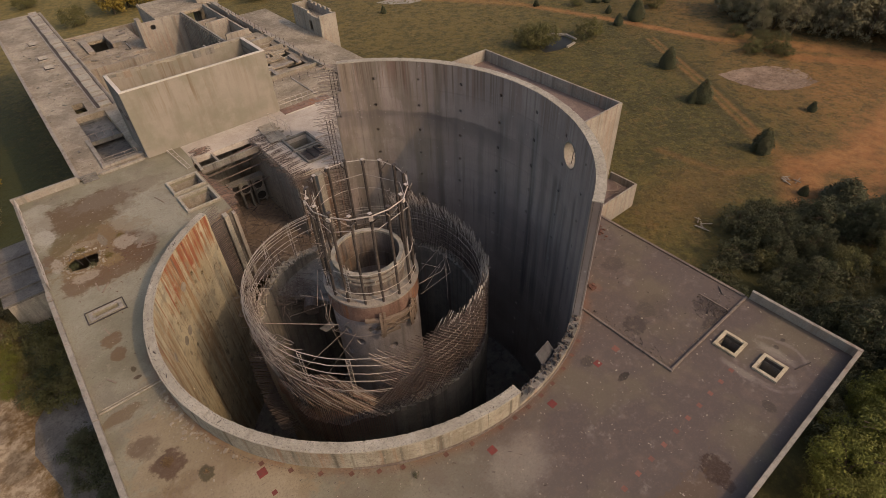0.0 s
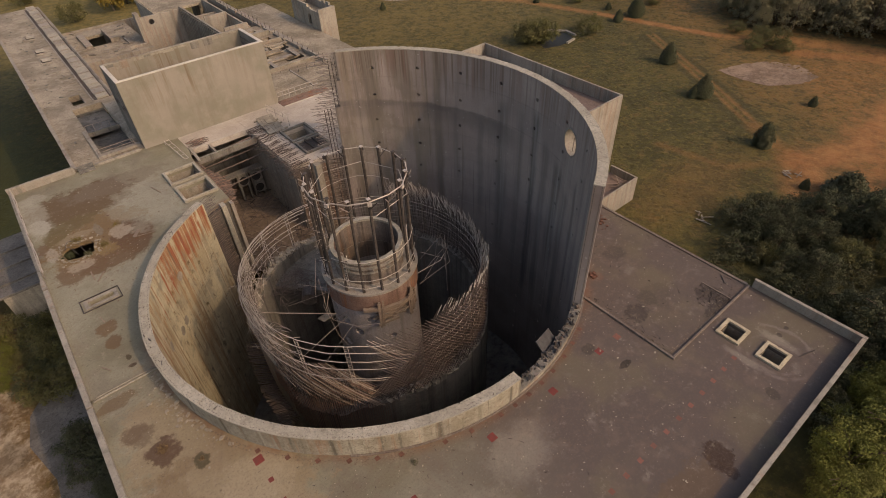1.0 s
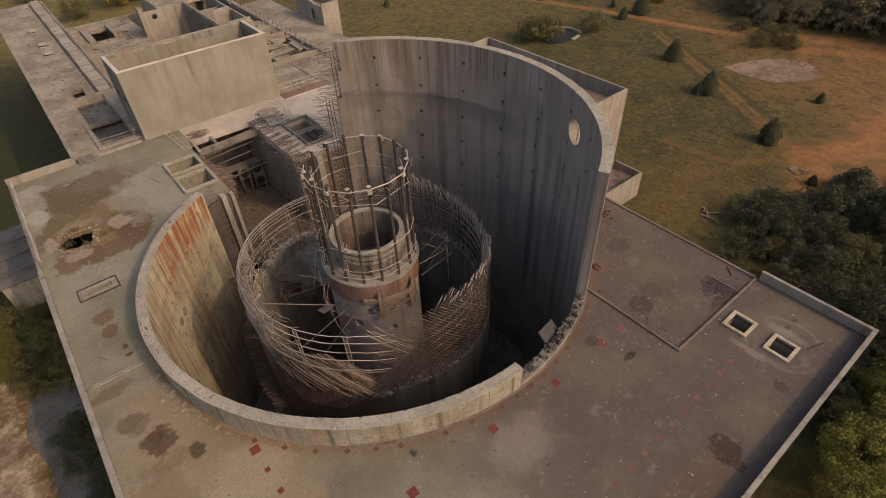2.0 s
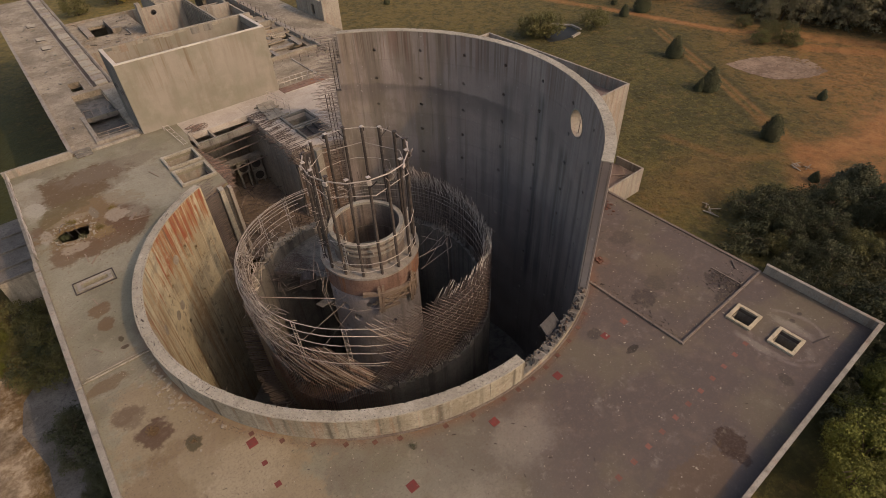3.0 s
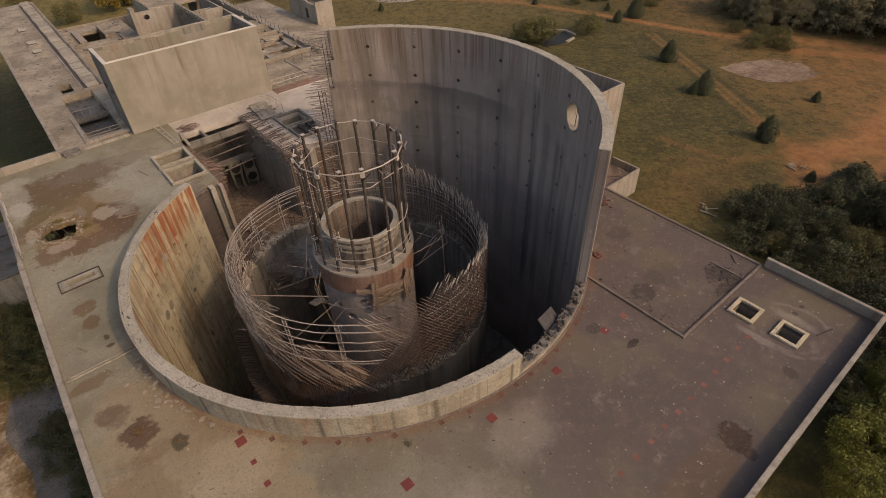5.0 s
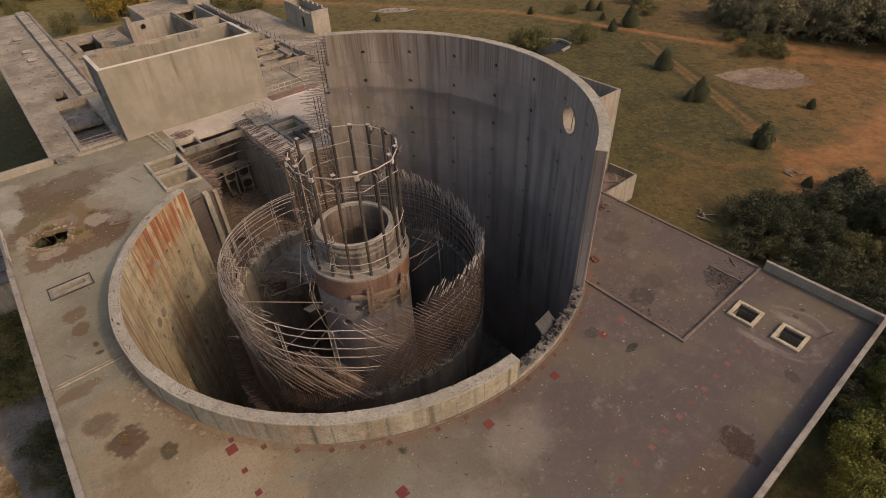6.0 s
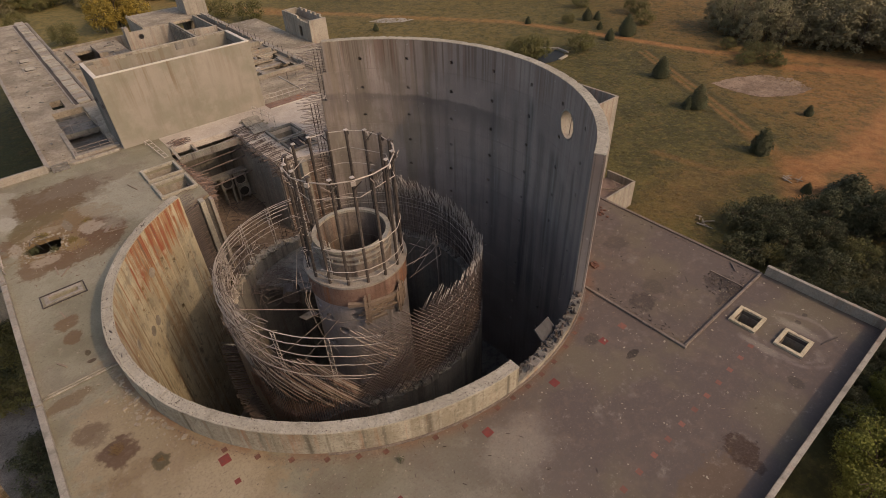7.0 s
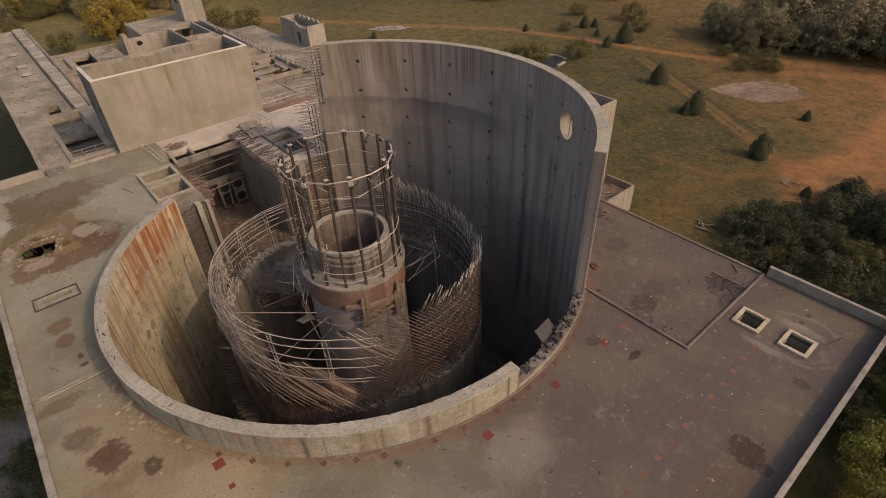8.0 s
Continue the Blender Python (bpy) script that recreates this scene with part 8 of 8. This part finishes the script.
me.from_pydata(verts, [], faces)
me.materials.append(M_RUBBLE)
tagged(new("gravel", me), "fine pale mortar crumbs strewn on the deck", "gravel", kind="stuff")
# dirt and crumbs along kerbs and the foot of the rim
edge_dirt = empty("edge_dirt", "dark crumbs and dirt gathered along the kerbs", "debris")
spots = [(19.35 + abs(rng.gauss(0, 0.18)), radians(rng.uniform(196, 300))) for i in range(420)]
rows = [(r * math.cos(a), r * math.sin(a)) for r, a in spots]
rows += [(10.55 + abs(rng.gauss(0, 0.15)), rng.uniform(-24.0, -16.0)) for i in range(110)]
rows += [(rng.uniform(10.6, 21.2), -24.05 + abs(rng.gauss(0, 0.2))) for i in range(150)]
rows += [(21.2 - abs(rng.gauss(0, 0.2)), rng.uniform(-23.5, -8)) for i in range(80)]
verts, faces = [], []
for x, y in rows:
    s = rng.uniform(0.02, 0.06)
    k = len(verts)
    t = rng.uniform(0, 6.28)
    for q in range(4):
        w = s * rng.uniform(0.6, 1.5)
        verts.append((x + w * math.cos(t + q * 1.57), y + w * math.sin(t + q * 1.57), 0.0))
    verts.append((x, y, s * 0.8))
    faces += [(k + q, k + (q + 1) % 4, k + 4) for q in range(4)]
me = bpy.data.meshes.new("crumb_line")
me.from_pydata(verts, [], faces)
me.materials.append(M_SOIL)
ob = new("crumb_line", me)
ob.parent = edge_dirt
tagged(ob, kind="stuff")


def slivers(rows, material, label):
    """Thin splinters and flakes strewn on the deck, in one mesh."""
    verts, faces = [], []
    for x, y in rows:
        a, l, w = rng.uniform(0, 6.28), rng.uniform(0.03, 0.12), rng.uniform(0.01, 0.03)
        c, s = math.cos(a), math.sin(a)
        k = len(verts)
        h = rng.uniform(0.02, 0.06)
        for u, v, z in ((-l, -w, 0.0), (l, -w, 0.0), (l, w, 0.0), (-l, w, 0.0), (-l, 0, h), (l, 0, h)):
            verts.append((x + u * c - v * s, y + u * s + v * c, z))
        faces += [(k, k + 1, k + 5, k + 4), (k + 3, k + 4, k + 5, k + 2), (k, k + 4, k + 3), (k + 1, k + 2, k + 5)]
    me = bpy.data.meshes.new("sliver_mass")
    me.from_pydata(verts, [], faces)
    me.materials.append(material)
    ob = new("sliver_mass", me)
    ob.parent = edge_dirt
    tagged(ob, label, kind="stuff")


rows = [(rng.gauss(18.6, 1.6), min(-15.0, -24.0 + abs(rng.gauss(0, 1.1)))) for i in range(80)]
rows += [(10.6 + abs(rng.gauss(0, 0.4)), rng.uniform(-24, -16)) for i in range(50)]
rows += [(21.2 - abs(rng.gauss(0, 0.5)), rng.uniform(-22, 10)) for i in range(90)]
rows += [(rng.uniform(12, 20), rng.uniform(-23, -8)) for i in range(28)]
rows += [(19.0 - abs(rng.gauss(0, 0.8)), rng.uniform(-24.1, -21.5)) for i in range(150)]
rows = [(x, y) for x, y in rows if x < 21.2 and math.hypot(x, y) > 19.3]
slivers(rows, M_POST, "dark splinters and flakes along the kerbs")
rows = [(rng.gauss(-19, 2.2), rng.gauss(18.6, 2.6)) for i in range(190)]
rows = [(x, y) for x, y in rows if -23.4 < x and math.hypot(x, y) > 19.4 and not (-21.6 < x < -18.6 and 18.3 < y < 21.3)]
slivers(rows[::2], M_WOOD, "pale splinters round the broken hole")
slivers(rows[1::2], M_BROWNPLATE, "brown splinters round the broken hole")
rows = [(rng.uniform(-22, 12), rng.uniform(-31, -12)) for i in range(330)]
rows = [(x, y) for x, y in rows if math.hypot(x, y) > 19.4]
slivers(rows[::3], M_WOOD, "pale splinters strewn on the deck")
slivers(rows[1::3], M_REBAR_DARK, "dark flakes strewn on the deck")


def dry_weed(x, y, size, count, material, label, seed):
    """A clump of thin stalks and narrow blades."""
    r = random.Random(seed)
    verts, faces = [], []
    for i in range(count):
        a, d = r.uniform(0, 6.28), size * r.random() ** 0.7
        px, py = x + d * 0.5 * math.cos(a), y + d * 0.5 * math.sin(a)
        h, w = r.uniform(0.12, 0.4) * size, r.uniform(0.005, 0.011)
        b = r.uniform(0, 6.28)
        ex, ey = px + math.cos(b) * h * 0.7, py + math.sin(b) * h * 0.7
        k = len(verts)
        verts += [(px - w, py, 0.0), (px + w, py + w, 0.0), (ex + w, ey, h), (ex - w, ey - w, h * 0.96)]
        faces.append((k, k + 1, k + 2, k + 3))
    me = bpy.data.meshes.new("weed_clump")
    me.from_pydata(verts, [], faces)
    me.materials.append(material)
    tagged(new("weed_clump", me), label, "weeds", "deck weeds")


dry_weed(-21.0, -6.5, 0.8, 150, M_STRAW, "dry brown coloured weed clump on the stained deck", 1)
dry_weed(-21.3, 19.3, 1.2, 110, M_LEAF_DARK, "green weeds growing at the edge of the hole", 2)
dry_weed(-19.8, 18.4, 0.8, 120, M_LEAF_DARK, "green weeds growing at the edge of the hole", 3)
dry_weed(-20.2, 21.4, 1.0, 140, M_TUFT, "dry weeds growing at the edge of the hole", 4)
dry_weed(-18.2, 18.9, 0.9, 90, M_TUFT, "dry straw coloured weed clump on the stained deck", 5)
dry_weed(-8.9, -18.1, 0.5, 60, M_LEAF_DARK, "small dark weed clump on the deck", 6)
dry_weed(-19.2, -8.9, 0.4, 50, M_STRAW, "small dry weed clump on the deck", 7)
dry_weed(-16.5, 21.5, 0.9, 60, M_TUFT, "dry weeds growing at the edge of the hole", 9)
for x, y, l, w, rz in ((-15.34, 18.56, 1.2, 0.34, 54), (-14.76, 17.83, 1.9, 0.09, -14), (-20.24, 14.9, 1.35, 0.12, 91), (-19.7, 14.3, 1.3, 0.1, 53), (-21.0, 8.6, 0.9, 0.1, 100), (-11.4, 25.0, 1.8, 0.1, 105), (-22.1, 3.0, 0.9, 0.1, -60)):
    bm = bmesh.new()
    turned_box(bm, x, y, 0.06, l, w, 0.06, rz)
    thing("loose_board", bm, M_WOOD, "loose weathered board lying on the deck", "plank", "loose boards")
bm = bmesh.new()
tube(bm, ((17.2, -30.19, 0.04), (18.63, -30.66, 0.06)), 0.035)
thing("loose_pipe", bm, M_POST, "thin dark pipe lying on the deck by the hatch", "pipe")
brick_lump = rocks[0].copy()
brick_lump.materials.clear()
brick_lump.materials.append(M_BROWNPLATE)
for x, y, spread, count in ((12.95, -15.0, 0.38, 14), (19.2, -10.6, 0.8, 22)):
    heap = empty("brick_rubble", "small heap of reddish brown broken bricks on the deck", "rubble", "brick rubble heaps")
    for i in range(count):
        ob = new("brick_lump", brick_lump)
        ob.parent = heap
        s = rng.uniform(0.12, 0.34)
        ob.matrix_basis = pose(x + rng.gauss(0, spread * 0.6), y + rng.gauss(0, spread * 0.5), s * 0.2, rng.uniform(-12, 12), rng.uniform(-12, 12), rng.uniform(0, 360)) @ Matrix.Diagonal((s, s, s, 1))
crumble = empty("hole_rubble", "crumbled pale concrete lumps round the broken hole", "rubble")
for i in range(150):
    p, q = HOLE[i % len(HOLE)], HOLE[(i + 1) % len(HOLE)]
    f, out = rng.random(), 0.1 + abs(rng.gauss(0, 0.55))
    x, y = p[0] + (q[0] - p[0]) * f, p[1] + (q[1] - p[1]) * f
    k = math.hypot(x + 20.3, y - 19.7)
    x, y = x + (x + 20.3) / k * out, y + (y - 19.7) / k * out
    ob = new("stone", rng.choice(rocks))
    ob.parent = crumble
    s = 0.07 + 0.26 * rng.random() ** 2
    ob.matrix_basis = pose(x, y, 0.01 + s * 0.12, 0, 0, rng.uniform(0, 360)) @ Matrix.Diagonal((s, s, s, 1))
# the north-eastern corner: a thin ridge and a stick in the swept dirt
thing("joint_ridge", boxes((18.97, 19.07, -24.0, -21.5, 0.0, 0.07), bevel=0.01), M_KERB, "thin broken mortar ridge on the deck", "kerb", "deck kerbs")
bm = bmesh.new()
tube(bm, ((21.0, -22.1, 0.05), (20.3, -22.8, 0.05)), 0.05)
thing("loose_pipe", bm, M_POST, "short dark pipe lying by the deck corner", "pipe")
# fallen ladder rail and plank at the pit edge
fallen = empty("fallen_rail", "pale pipe rail lying along the pit edge", "railing")
for x0, x1 in ((-7.3, -6.75), (-6.75, -6.3)):
    bm = bmesh.new()
    tube(bm, ((x0, 34.4, 0.5), ((x0 + x1) / 2, 31.6, 0.32), (x1, 29.0, 0.12)), 0.04)
    part("rail", bm, M_PALE_STEEL, fallen)
for k in range(6):
    f = k / 5
    bm = bmesh.new()
    tube(bm, ((-7.3 + 0.55 * f, 34.3 - 5.2 * f, 0.48 - 0.36 * f), (-6.75 + 0.45 * f, 34.3 - 5.2 * f, 0.48 - 0.36 * f)), 0.032)
    part("rung", bm, M_PALE_STEEL, fallen)
for k in (0.0, 1.0):
    bm = bmesh.new()
    tube(bm, ((-7.3 + 0.55 * k, 34.3 - 5.2 * k, 0.0), (-7.3 + 0.55 * k, 34.3 - 5.2 * k, 0.5 - 0.36 * k)), 0.035)
    part("post", bm, M_PALE_STEEL, fallen)
bm = bmesh.new()
turned_box(bm, -5.45, 29.6, 0.09, 0.3, 4.0, 0.12, -3)
thing("pit_plank", bm, M_COPING, "pale heavy plank laid over the pit edge", "plank")
pile = empty("bar_pile", "heap of short rusty bars beside the pit", "rebar")
for i in range(70):
    x, y = rng.gauss(-4.2, 0.5), rng.gauss(31.9, 0.5)
    a, l = rng.gauss(0.15, 0.35), rng.uniform(0.4, 1.3)
    h = 0.04 + rng.uniform(0, 0.22)
    bm = bmesh.new()
    tube(bm, ((x - math.cos(a) * l / 2, max(31.0, y - math.sin(a) * l / 2), h), (x + math.cos(a) * l / 2, max(31.0, y + math.sin(a) * l / 2), h + rng.uniform(-0.03, 0.05))), 0.03, 4)
    part("bar", bm, (M_REBAR_RUST, M_REBAR_DARK, M_REBAR_MID_DARK)[i % 3], pile)
